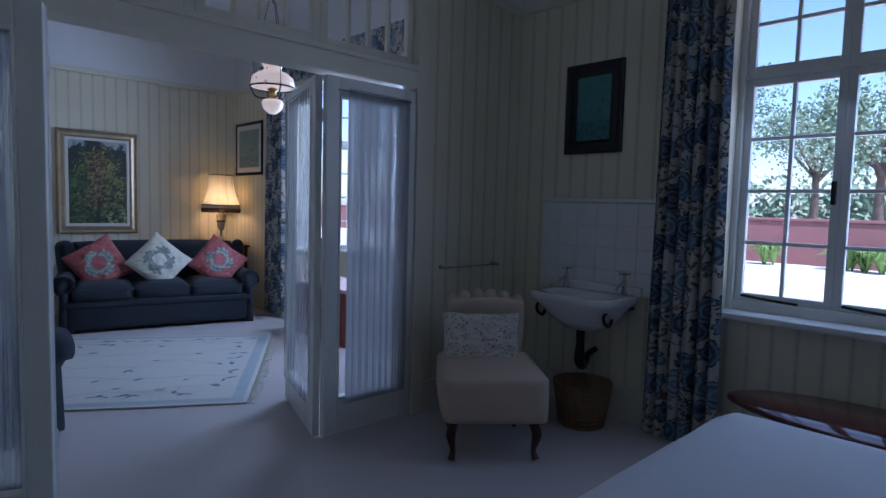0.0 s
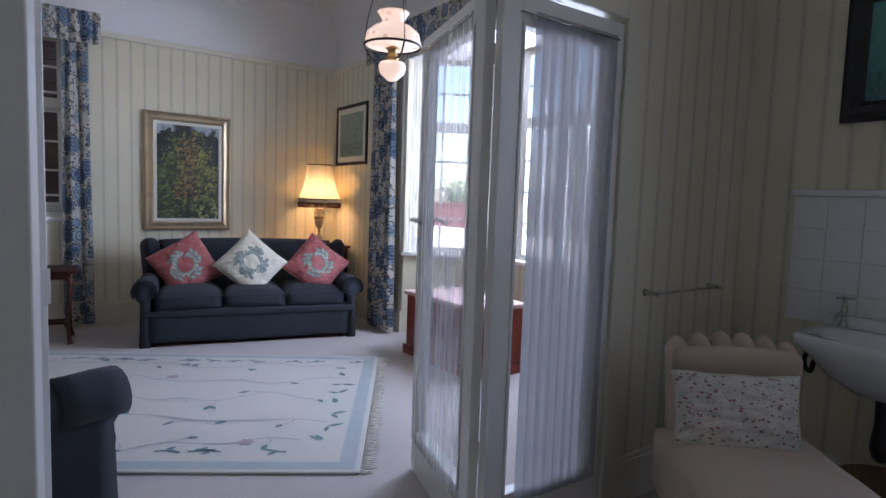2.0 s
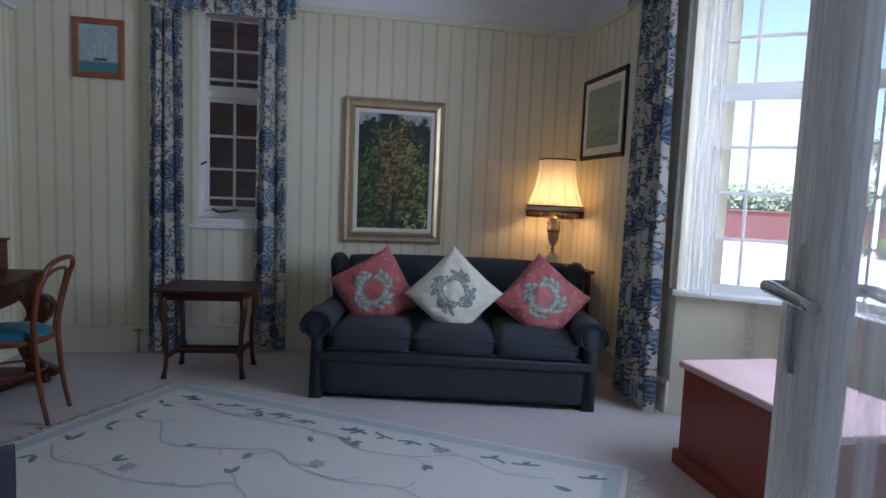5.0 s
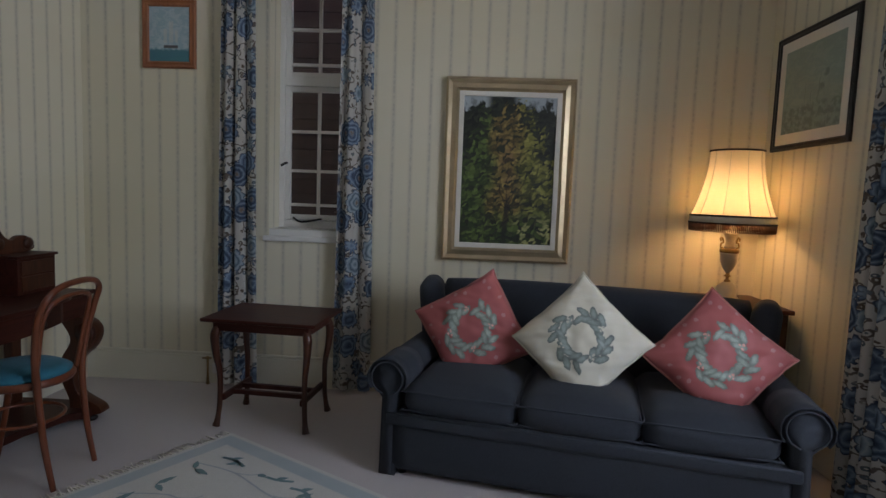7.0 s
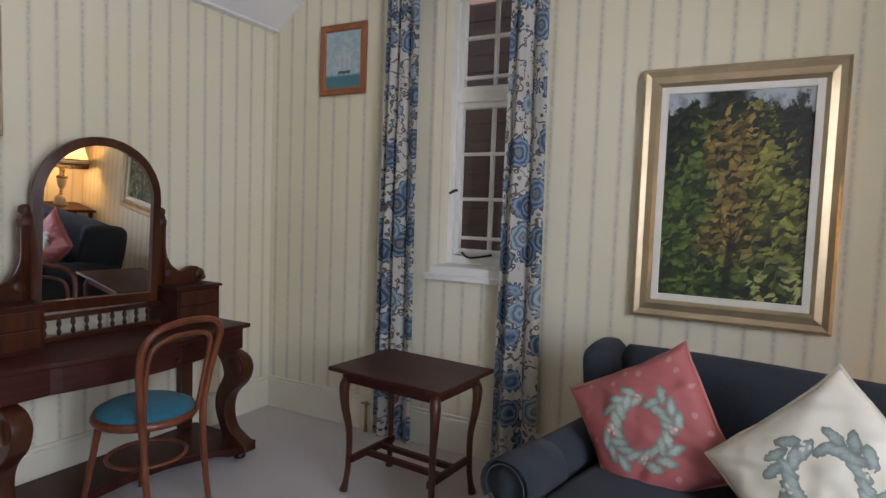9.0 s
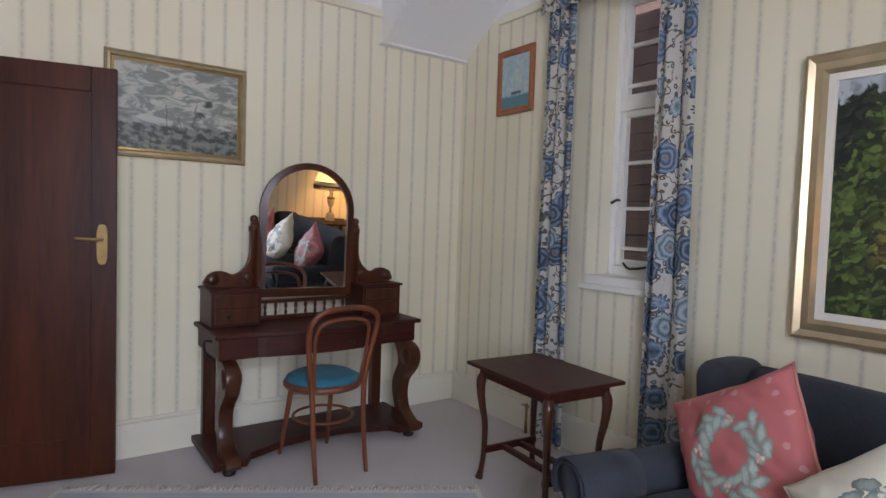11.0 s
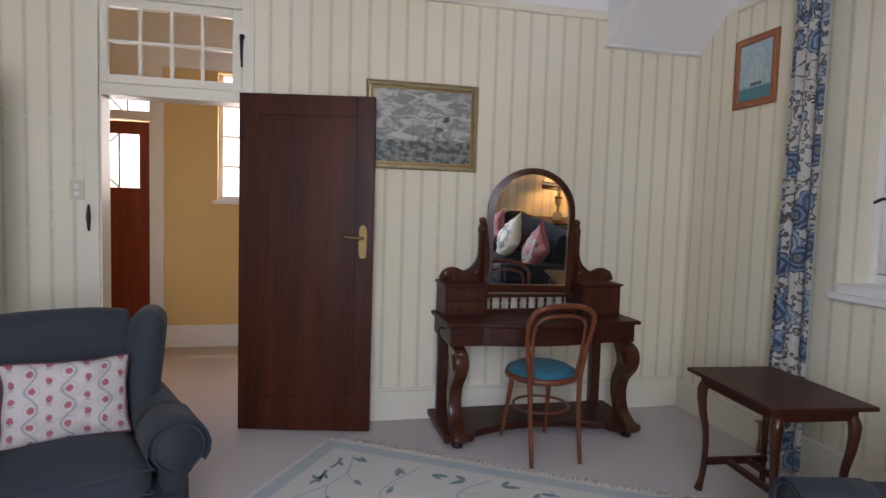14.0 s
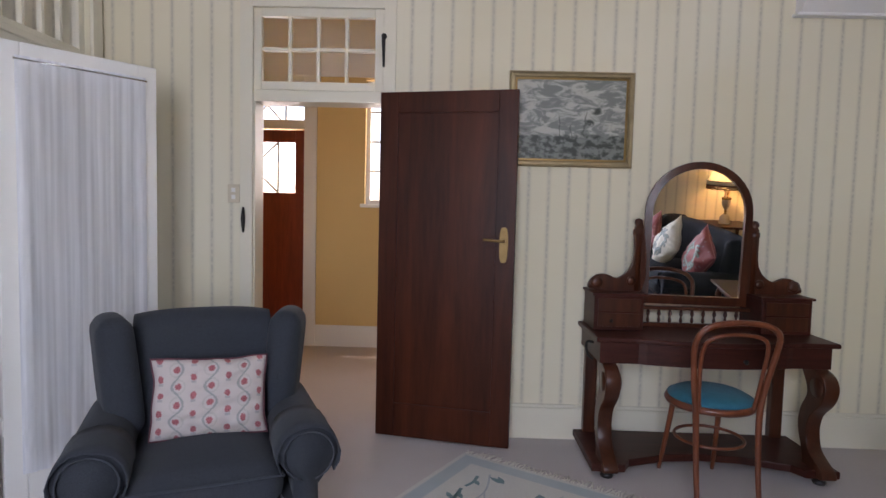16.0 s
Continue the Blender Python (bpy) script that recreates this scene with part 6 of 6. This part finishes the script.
    br = g.math("MULTIPLY", g.math("SUBTRACT", 1.0, g.step(ray, 0.005, 0.012)), g.math("SUBTRACT", 1.0, g.step(rb, 0.22, 0.4)))
    c = g.mix(g.math("MULTIPLY", br, g.math("MULTIPLY", 0.7, g.step(bv_, -0.02, 0.02))), c, (0.022, 0.014, 0.012))
    shade_ = g.step(g.noise(6, 4, uv, 0.6), 0.54, 0.66)
    c = g.mix(g.math("MULTIPLY", shade_, 0.5), c, (0.014, 0.018, 0.010))
    g.colour(c)
    g.bump(dab[0], 0.5, 0.003)
    return g.m


def art_land(name, skyc, dark, mid, horizon=0.38, clouds=0.6, ship=False):
    g = G(name, 0.4, 0.5)
    s = g.n.new("ShaderNodeSeparateXYZ")
    uv = g.tc.outputs["UV"]
    g.l.new(uv, s.inputs[0])
    u, v = s.outputs[0], s.outputs[1]
    st_ = g.vec(g.math("MULTIPLY", u, 2.4), g.math("MULTIPLY", v, 4.0))
    n1, n2 = g.noise(2.2, 6, st_, 0.6, 1.2), g.noise(14, 4, uv, 0.6)
    c = g.mix(g.math("MULTIPLY", g.step(n1, 0.42, 0.6), clouds), mid, skyc)
    land = g.math("SUBTRACT", 1.0, g.step(g.math("ADD", v, g.math("MULTIPLY", g.math("SUBTRACT", n2, 0.5), 0.12)), horizon - 0.03, horizon + 0.03))
    if ship:
        c = g.mix(land, c, (0.06, 0.2, 0.24))
        for x0, wd, z0, z1 in ((0.40, 0.10, 0.33, 0.58), (0.55, 0.12, 0.33, 0.72), (0.68, 0.08, 0.34, 0.55)):
            a = g.math("SUBTRACT", 1.0, g.step(g.math("ABSOLUTE", g.math("SUBTRACT", u, x0)), wd * 0.35, wd * 0.5))
            b = g.math("MULTIPLY", g.step(v, z0, z0 + 0.02), g.math("SUBTRACT", 1.0, g.step(v, z1, z1 + 0.03)))
            c = g.mix(g.math("MULTIPLY", g.math("MULTIPLY", a, b), 0.45), c, (0.62, 0.60, 0.50))
        hull = g.math("MULTIPLY", g.math("SUBTRACT", 1.0, g.step(g.math("ABSOLUTE", g.math("SUBTRACT", u, 0.54)), 0.16, 0.2)), g.math("SUBTRACT", 1.0, g.step(g.math("ABSOLUTE", g.math("SUBTRACT", v, 0.27)), 0.02, 0.035)))
        c = g.mix(hull, c, (0.10, 0.09, 0.09))
    else:
        c = g.mix(land, c, g.mix(g.step(n2, 0.4, 0.6), dark, mid))
        lobes = g.math("SUBTRACT", 1.0, g.step(g.voro(6.5, uv)[0], 0.2, 0.42))
        trees = g.math("MULTIPLY", g.math("MULTIPLY", lobes, g.step(g.noise(3, 2, uv), 0.5, 0.58)), g.math("SUBTRACT", 1.0, g.step(v, 0.72, 0.82)))
        c = g.mix(g.math("MULTIPLY", trees, g.step(n2, 0.35, 0.5)), c, dark)
        sway = g.math("ADD", u, g.math("MULTIPLY", g.math("SUBTRACT", g.noise(4, 2, uv), 0.5), 0.16))
        for x0, top in ((0.40, 0.6), (0.52, 0.5), (0.63, 0.66)):
            tk = g.math("MULTIPLY", g.math("SUBTRACT", 1.0, g.step(g.math("ABSOLUTE", g.math("SUBTRACT", sway, x0)), 0.003, 0.008)), g.math("MULTIPLY", g.step(v, 0.25, 0.3), g.math("SUBTRACT", 1.0, g.step(v, top - 0.1, top))))
            c = g.mix(g.math("MULTIPLY", tk, 0.6), c, dark)
    g.colour(c)
    return g.m


picture("picture", 0.815, 1.16, pose(2.80, N - 0.003, 1.487), 0.085, 0.05, M_SILVERGILT, "oil painting of an autumn tree in a wide gilt frame", art_tree(), inner=(0.03, M_MATT))
picture("picture", 0.35, 0.43, pose(0.595, N - 0.003, 2.285), 0.045, 0.022, M_ORANGEWOOD, "small print of a sailing ship in an orange wood frame", art_land("ship_print", (0.52, 0.60, 0.60), (0.1, 0.2, 0.22), (0.33, 0.46, 0.50), 0.22, 0.6, True))
picture("picture", 0.725, 0.55, pose(W + 0.003, 5.068, 1.905, 0, 0, 90), 0.035, 0.025, M_GILT, "grey engraving of trees under clouds in a slim gilt frame", art_land("engraving", (0.50, 0.49, 0.43), (0.05, 0.058, 0.045), (0.20, 0.215, 0.19), 0.3, 0.9), inner=(0.012, M_BRASS))
picture("picture", 0.74, 0.66, pose(E - 0.003, 6.56, 1.98, 0, 0, -90), 0.035, 0.02, M_BLACK, "faded green print with a pale mount in a dark frame", art_land("faded_print", (0.36, 0.44, 0.36), (0.18, 0.24, 0.2), (0.28, 0.36, 0.30), 0.3, 0.5), mount=0.06, mount_mat=M_MATT)
picture("picture", 0.42, 0.58, pose(E - 0.003, 1.57, 1.98, 0, 0, -90), 0.085, 0.03, M_BLACK, "dim green print in a broad black frame", art_land("green_print", (0.10, 0.30, 0.28), (0.03, 0.12, 0.12), (0.06, 0.22, 0.21), 0.3, 0.4))


# curtains
def curtain(x, y, rz, w, z0, z1, folds, label, seed=0, depth=0.035, cloth=1.7, bulge=None):
    t = thing("curtain", x, y, 0, rz, label, "curtain", "floral curtains")
    part("drape", drape(w, z0, z1, folds, depth, seed, cloth=cloth, bulge=bulge), M_CHINTZ, t)
    return t


LC = "floor-length floral curtain printed with blue and grey flowers"
curtain(1.075, N - 0.10, 0, 0.27, 0.03, 2.66, 3, LC, 1, 0.04, 1.45)
curtain(1.83, N - 0.10, 0, 0.25, 0.03, 2.66, 2, LC + ", beside the sofa", 2, 0.035, 1.4)
curtain(E - 0.12, 5.66, -90, 0.50, 0.02, 2.70, 6, LC + ", catching window light", 3, 0.05)
curtain(E - 0.12, 2.88, -90, 0.40, 0.02, 2.70, 5, LC, 4, 0.05)
curtain(E - 0.13, 0.87, -90, 0.44, 0.02, 3.0, 6, "floor-length floral curtain hanging beside the wash basin", 5, 0.05)
curtain(E - 0.13, -1.4, -90, 0.44, 0.02, 3.0, 6, LC, 6, 0.05)


def valance(x, y, rz, w, z0, z1, folds, seed):
    t = thing("valance", x, y, 0, rz, "gathered floral valance over the window", "valance")
    part("frill", drape(w, z0, z1, folds, 0.018, seed, nx=160, nz=8, top_tight=1, cloth=1.5), M_CHINTZ, t)
    part("pelmet_board", boxes((-w / 2, 0.02, z1 - 0.02, w / 2, 0.14 if rz == 0 else 0.09, z1), bevel=0.002), M_WHITE, t)
    return t


valance(1.49, N - 0.16, 0, 1.08, 2.58, 2.86, 12, 7)
valance(E - 0.20, 4.25, -90, 3.3, 2.58, 2.86, 30, 8)
# sheer hanging inside the bay
sh = thing("net_curtain", E + 0.03, 5.27, 0, -90, "sheer white net drawn back beside the bay window", "curtain")
part("net", drape(0.28, 0.8, 2.6, 5, 0.02, 9, cloth=2), M_VOILE, sh)

# blanket chest by the bay
ch = thing("blanket_chest", 4.30, 4.32, 0, 90, "red-brown wooden blanket chest with a pale pink lid cloth", "chest")
part("body", boxes((-0.45, -0.25, 0.03, 0.45, 0.25, 0.5), bevel=0.006), M_REDWOOD, ch)
part("plinth", boxes((-0.47, -0.27, 0.0, 0.47, 0.27, 0.08), bevel=0.006), M_REDWOOD, ch)
M_PALEPINK = mat("pale_pink_cloth", (0.62, 0.42, 0.38), 0.85, noise_scale=5, noise_amt=0.15, bump=0.3)
part("lid", boxes((-0.47, -0.27, 0.5, 0.47, 0.27, 0.535), bevel=0.008), M_PALEPINK, ch, "pink covered lid")

# ---- bedroom ----
sc = thing("slipper_chair", 3.45, 1.57, 0, -40, "low armless beige bedroom chair with a fluted back and dark legs", "chair")
part("seat", soft_box(0.55, 0.58, 0.25, 0.02, 0.035, m=pose(0, 0, 0.21)), M_BEIGE, sc)
part("backrest", soft_box(0.46, 0.07, 0.42, 0.01, 0.03, m=pose(0, 0.30, 0.36, 8)), M_BEIGE, sc, "fluted upholstered back")
for k in range(6):
    x = -0.2 + 0.08 * k
    part("flute", tube([(x * 0.9, 0.24, 0.36), (x * 0.95, 0.27, 0.6), (x, 0.30, 0.78 - 0.004 * abs(k - 2.5) ** 2), (x, 0.33, 0.815 - 0.004 * abs(k - 2.5) ** 2)], [0.05, 0.052, 0.045, 0.01], 14), M_BEIGE, sc, "stuffed upright flute")
for s in (-1, 1):
    part("front_leg", tube([(s * 0.21, -0.22, 0.2), (s * 0.225, -0.235, 0.14), (s * 0.212, -0.225, 0.06), (s * 0.222, -0.245, 0.012)], [0.026, 0.027, 0.014, 0.022], 10), M_MAHOG, sc)
    part("back_leg", tube([(s * 0.2, 0.22, 0.2), (s * 0.2, 0.25, 0.0)], [0.02, 0.014], 8, k=1), M_MAHOG, sc)
part("piping", tube([(-0.245, -0.255, 0.42), (0.245, -0.255, 0.42)], 0.004, 6, k=1), M_BEIGE, sc)
q = pose(3.42, 1.59, 0, 0, 0, -40) @ Vector((0, 0.13, 0.575))
scatter("cushion", q.x, q.y, q.z, -40, -14, 0, 0.28, 0.11, M_MEADOW, M_IVPIPE, "oblong cream cushion sprinkled with small flowers", w=0.44, seed=8)

wb = thing("wash_basin", E - 0.022, 1.46, -0.02, -90, "white wall-hung wash basin with two chrome taps", "basin")
# local x along the wall, local -y into the room
BW, BD = 0.60, 0.40
def basin():
    bm = bmesh.new()
    n = 40
    def ring(w, d, z, yo=0.0, sq=3.2):
        out = []
        for k in range(n):
            a = 2 * math.pi * k / n
            c, s = math.cos(a), math.sin(a)
            out.append(bm.verts.new((w / 2 * math.copysign(abs(c) ** (2 / sq), c), -BD / 2 + yo + d / 2 * math.copysign(abs(s) ** (2 / sq), s), z)))
        return out
    R_ = [ring(0.24, 0.16, 0.60, 0.02, 2), ring(0.42, 0.28, 0.655, 0.02, 2.4), ring(0.52, 0.35, 0.73, 0, 3), ring(BW - 0.02, BD - 0.01, 0.775, 0, 5), ring(BW, BD, 0.79, 0, 6), ring(BW, BD, 0.815, 0, 6), ring(BW - 0.02, BD - 0.02, 0.825, 0, 6),
          ring(0.44, 0.25, 0.82, -0.04, 2.6), ring(0.42, 0.235, 0.80, -0.04, 2.6), ring(0.34, 0.18, 0.70, -0.04, 2.3), ring(0.06, 0.05, 0.665, -0.02, 2)]
    for a, b in zip(R_, R_[1:]):
        for k in range(n):
            bm.faces.new((a[k], a[(k + 1) % n], b[(k + 1) % n], b[k])).smooth = True
    bm.faces.new(R_[0][::-1]), bm.faces.new(R_[-1])
    return bm


part("bowl", basin(), M_CERAMIC, wb)
part("upstand", boxes((-BW / 2, -0.035, 0.82, BW / 2, 0.0, 0.875), bevel=0.008), M_CERAMIC, wb)
for s in (-1, 1):
    tp = part("tap", lathe([(0.022, 0.825), (0.02, 0.84), (0.012, 0.86), (0.013, 0.92), (0.009, 0.93), (0.007, 0.95)], 12), M_CHROME, wb, "chrome pillar tap")
    tp.matrix_basis = pose(s * 0.21, -0.07, 0)
    bm = bmesh.new()
    for a in range(4):
        c_, s_ = math.cos(a * math.pi / 2 + 0.5), math.sin(a * math.pi / 2 + 0.5)
        tube([(0, 0, 0.955), (0.025 * c_, 0.025 * s_, 0.955), (0.034 * c_, 0.034 * s_, 0.955)], [0.005, 0.005, 0.008], 6, bm=bm, k=1)
    part("tap_handle", bm, M_CHROME, tp)
    part("spout", tube([(0, 0, 0.885), (0, -0.04, 0.893), (0, -0.085, 0.875), (0, -0.09, 0.86)], [0.011, 0.01, 0.009, 0.009], 8), M_CHROME, tp)
    part("bracket", tube([(s * 0.24, 0, 0.74), (s * 0.24, -0.3, 0.745), (s * 0.24, -0.34, 0.70), (s * 0.24, -0.28, 0.66), (s * 0.24, -0.25, 0.70)], 0.010, 8), M_IRON, wb, "black iron scroll bracket")
part("waste_trap", tube([(0, -0.2, 0.62), (0, -0.2, 0.5), (0, -0.2, 0.40), (0.0, -0.16, 0.36), (0, -0.1, 0.42), (0, -0.02, 0.44)], [0.03, 0.026, 0.036, 0.03, 0.02, 0.02], 10), M_BLACK, wb, "black waste trap")
tl = struct_thing("splashback", E - 0.001, 1.51, 0, -90, "white tiled splashback with a rounded top")
for i in range(6):
    for j in range(4):
        part("tile", boxes((-0.43 + i * 0.1437, -0.012, 0.80 + j * 0.142, -0.43 + (i + 1) * 0.1437 - 0.0015, 0.0, 0.80 + (j + 1) * 0.142 - 0.0015), bevel=0.0015, seg=1), M_CERAMIC, tl)
part("top_bead", boxes((-0.445, -0.022, 1.37, 0.445, 0.0, 1.40), bevel=0.008), M_CERAMIC, tl)
rl = thing("towel_rail", 3.9, P0 - 0.001, 0.925, 0, "thin chrome towel rail on the wallpaper", "towel rail")
part("bar", tube([(-0.25, -0.05, 0), (0.25, -0.05, 0)], 0.006, 8, k=1), M_CHROME, rl)
for s in (-1, 1):
    part("bracket", tube([(s * 0.25, 0.0, 0), (s * 0.25, -0.045, 0), (s * 0.25, -0.065, 0)], [0.016, 0.008, 0.012], 10, k=2), M_CHROME, rl)
bn = thing("waste_basket", 4.13, 1.40, 0, 0, "round woven wicker waste basket under the basin", "basket")
M_WICKER = wood("wicker", (0.12, 0.07, 0.03), (0.3, 0.18, 0.09), 0.7)
part("body", lathe([(0.0, 0.0), (0.135, 0.0), (0.175, 0.27), (0.168, 0.27), (0.13, 0.012), (0.0, 0.012)], 28), M_WICKER, bn)
bm = bmesh.new()
for k in range(10):
    r = 0.138 + 0.038 * k / 9
    tube([(r * math.cos(2 * math.pi * q / 24), r * math.sin(2 * math.pi * q / 24), 0.012 + 0.028 * k) for q in range(24)], 0.007, 5, True, bm=bm, k=1)
part("weave", bm, M_WICKER, bn)

ot = thing("oval_table", 4.07, -0.11, 0, 92, "low oval mahogany table with a polished top under the window", "table")
M_POLISH = wood("polished_mahogany", (0.05, 0.014, 0.012), (0.13, 0.04, 0.03), 0.07, 0)
part("tabletop", lathe([(0.0, 0.42), (0.60, 0.42), (0.625, 0.428), (0.625, 0.437), (0.60, 0.445), (0.0, 0.445)], 56, squash=0.45), M_POLISH, ot)
for sx in (-0.36, 0.36):
    for sy in (-0.14, 0.14):
        part("leg", lathe([(0.014, 0.0), (0.02, 0.03), (0.012, 0.05), (0.024, 0.09), (0.014, 0.13), (0.024, 0.2), (0.026, 0.25), (0.014, 0.29), (0.024, 0.31), (0.024, 0.37)], 12), M_MAHOG, ot).matrix_basis = pose(sx, sy, 0)
part("apron", lathe([(0.42, 0.36), (0.44, 0.36), (0.44, 0.42), (0.42, 0.42)], 40, squash=0.42), M_MAHOG, ot)

bed = thing("bed", 2.72, -0.70, 0, 0, "bed made up with a plain white cover", "bed")
part("cover", soft_box(1.25, 2.0, 0.55, 0.02, 0.12, 20, m=pose(0, 0, 0.06)), M_BEDCOVER, bed)
part("pillow", soft_box(0.6, 0.4, 0.14, 0.04, 0.06, m=pose(0.2, -0.72, 0.58)), M_BEDCOVER, bed)
for sx in (-0.5, 0.5):
    for sy in (-0.9, 0.9):
        part("leg", boxes((sx - 0.03, sy - 0.03, 0, sx + 0.03, sy + 0.03, 0.07)), M_BLACK, bed)

# socket on the north skirting
sk = thing("wall_socket", 0.95, N - 0.024, 0.11, 0, "white double wall socket above the skirting", "socket")
part("plate", boxes((-0.06, -0.022, -0.035, 0.06, 0.0, 0.035), bevel=0.004), M_WHITE, sk)
for x in (-0.035, 0.02):
    part("rocker", boxes((x, -0.027, 0.005, x + 0.015, -0.022, 0.02), bevel=0.001), M_MATT, sk)
part("gas_tap", tube([(-0.085, -0.03, -0.105), (-0.085, -0.03, -0.02), (-0.085, -0.03, 0.085)], [0.012, 0.007, 0.01], 8, k=1), M_BRASS, sk, "brass pipe and tap")
part("tap_lever", tube([(-0.115, -0.04, 0.075), (-0.055, -0.04, 0.075)], 0.007, 6, k=1), M_BRASS, sk, "brass tap lever")

# ---- outside ----
M_GROUND = mat("pale_gravel", (0.62, 0.60, 0.55), 0.95, noise_scale=0.8, noise_amt=0.15, bump=0.6, bump_scale=60)
bm = bmesh.new()
bm.faces.new([bm.verts.new(p) for p in ((-400, -400, -0.25), (400, -400, -0.25), (400, 400, -0.25), (-400, 400, -0.25))])
structure("ground", bm, M_GROUND, "pale gravel drive")
M_WALLRED = mat("red_garden_wall", (0.22, 0.10, 0.095), 0.9, noise_scale=3, noise_amt=0.25, bump=0.4, bump_scale=30)
structure("garden_wall", boxes((22.0, -26, -0.25, 22.3, 36, 1.12), (21.95, -26, 1.12, 22.35, 36, 1.22), bevel=0.02), M_WALLRED, "low red garden wall")
M_LEAVES = mat("tree_leaves", (0.17, 0.24, 0.15), 0.7, noise_scale=2, noise_amt=0.5)
M_BARK = mat("bark", (0.12, 0.09, 0.07), 0.9, noise_scale=8, noise_amt=0.3, bump=0.6, bump_scale=12)
M_BUSH = mat("strap_leaves", (0.16, 0.26, 0.06), 0.6, noise_scale=2, noise_amt=0.4)


def tree_mesh(seed, h, r):
    rd = random.Random(seed)
    trunk = tube([(0, 0, 0), (0.1, 0.05, h * 0.3), (-0.05, 0.1, h * 0.62)], [0.22, 0.16, 0.09], 8)
    clumps = []
    for k in range(9):
        a, e = rd.uniform(0, 6.28), rd.uniform(-0.2, 1.0)
        c = Vector((r * 0.6 * math.cos(a), r * 0.6 * math.sin(a), h * 0.62 + r * 0.55 * e))
        tube([(0, 0.05, h * (0.35 + 0.2 * rd.random())), tuple(c * 0.6 + Vector((0, 0, h * 0.2))), tuple(c)], [0.08, 0.05, 0.02], 6, bm=trunk, k=2)
        clumps.append((c, r * rd.uniform(0.3, 0.5)))
    crown = bmesh.new()
    for c, cr in clumps:
        for _ in range(560):
            v = Vector((rd.gauss(0, 1), rd.gauss(0, 1), rd.gauss(0, 0.8))).normalized() * cr * rd.uniform(0.45, 1.05)
            p = c + v
            s = rd.uniform(0.05, 0.10)
            t1 = Vector((rd.gauss(0, 1), rd.gauss(0, 1), rd.gauss(0, 1))).normalized()
            t2 = t1.orthogonal().normalized()
            crown.faces.new([crown.verts.new(p + q) for q in (-t1 * s, t2 * s * 0.6, t1 * s, -t2 * s * 0.6)])
    return trunk, crown


def tree(x, y, h, r, seed, proto={}):
    if seed not in proto:
        t = thing("tree", x, y, -0.25, seed * 40, "leafy green garden tree beyond the window", "tree", "garden trees")
        a, b = tree_mesh(seed, h, r)
        part("trunk", a, M_BARK, t)
        part("crown", b, M_LEAVES, t)
        proto[seed] = t
        return t
    return copy_thing(proto[seed], pose(x, y, -0.25, 0, 0, x * 31 % 360))


for x, y, s in ((25, -2.5, 1), (26, 3.6, 2), (25, 9.5, 3), (27, 15, 1), (25.5, 21, 2), (30, 0.5, 3), (31, 7, 2), (32, 13, 1), (26, -8.5, 3), (32, -6, 2)):
    tree(x, y, 6.0 + s * 0.5, 2.9, s)
bush = bmesh.new()
rd = random.Random(3)
for k in range(90):
    bx, by = 21.0 + rd.uniform(-0.4, 0.4), rd.uniform(-12, 22)
    for _ in range(22):
        a, L = rd.uniform(0, 6.28), rd.uniform(0.4, 0.8)
        d = Vector((math.cos(a), math.sin(a), 0))
        s = Vector((-d.y, d.x, 0)) * 0.025
        p = Vector((bx, by, -0.25))
        m_ = p + d * L * 0.4 + Vector((0, 0, L * 0.9))
        e = p + d * L + Vector((0, 0, L * 0.7))
        v = [bush.verts.new(q) for q in (p - s, p + s, m_ + s, m_ - s, e)]
        bush.faces.new((v[0], v[1], v[2], v[3])), bush.faces.new((v[3], v[2], v[4]))
tagged(part("strap_leaf_plants", bush, M_BUSH, None, "bed of green strap-leaved plants before the garden wall"), kind="stuff", category="plants")
# hedge ending the view
hedge = bmesh.new()
for k in range(16000):
    p = Vector((44 + rd.uniform(-1.5, 1.5), rd.uniform(-45, 60), rd.uniform(-0.2, 3.2 + 0.8 * math.sin(k * 0.01))))
    s = rd.uniform(0.15, 0.4)
    t1 = Vector((rd.gauss(0, 1), rd.gauss(0, 1), rd.gauss(0, 1))).normalized()
    t2 = t1.orthogonal().normalized()
    hedge.faces.new([hedge.verts.new(p + q) for q in (-t1 * s, t2 * s * 0.7, t1 * s, -t2 * s * 0.7)])
tagged(part("distant_woods", hedge, M_LEAVES, None, "far line of green woods"), kind="stuff", category="woods")
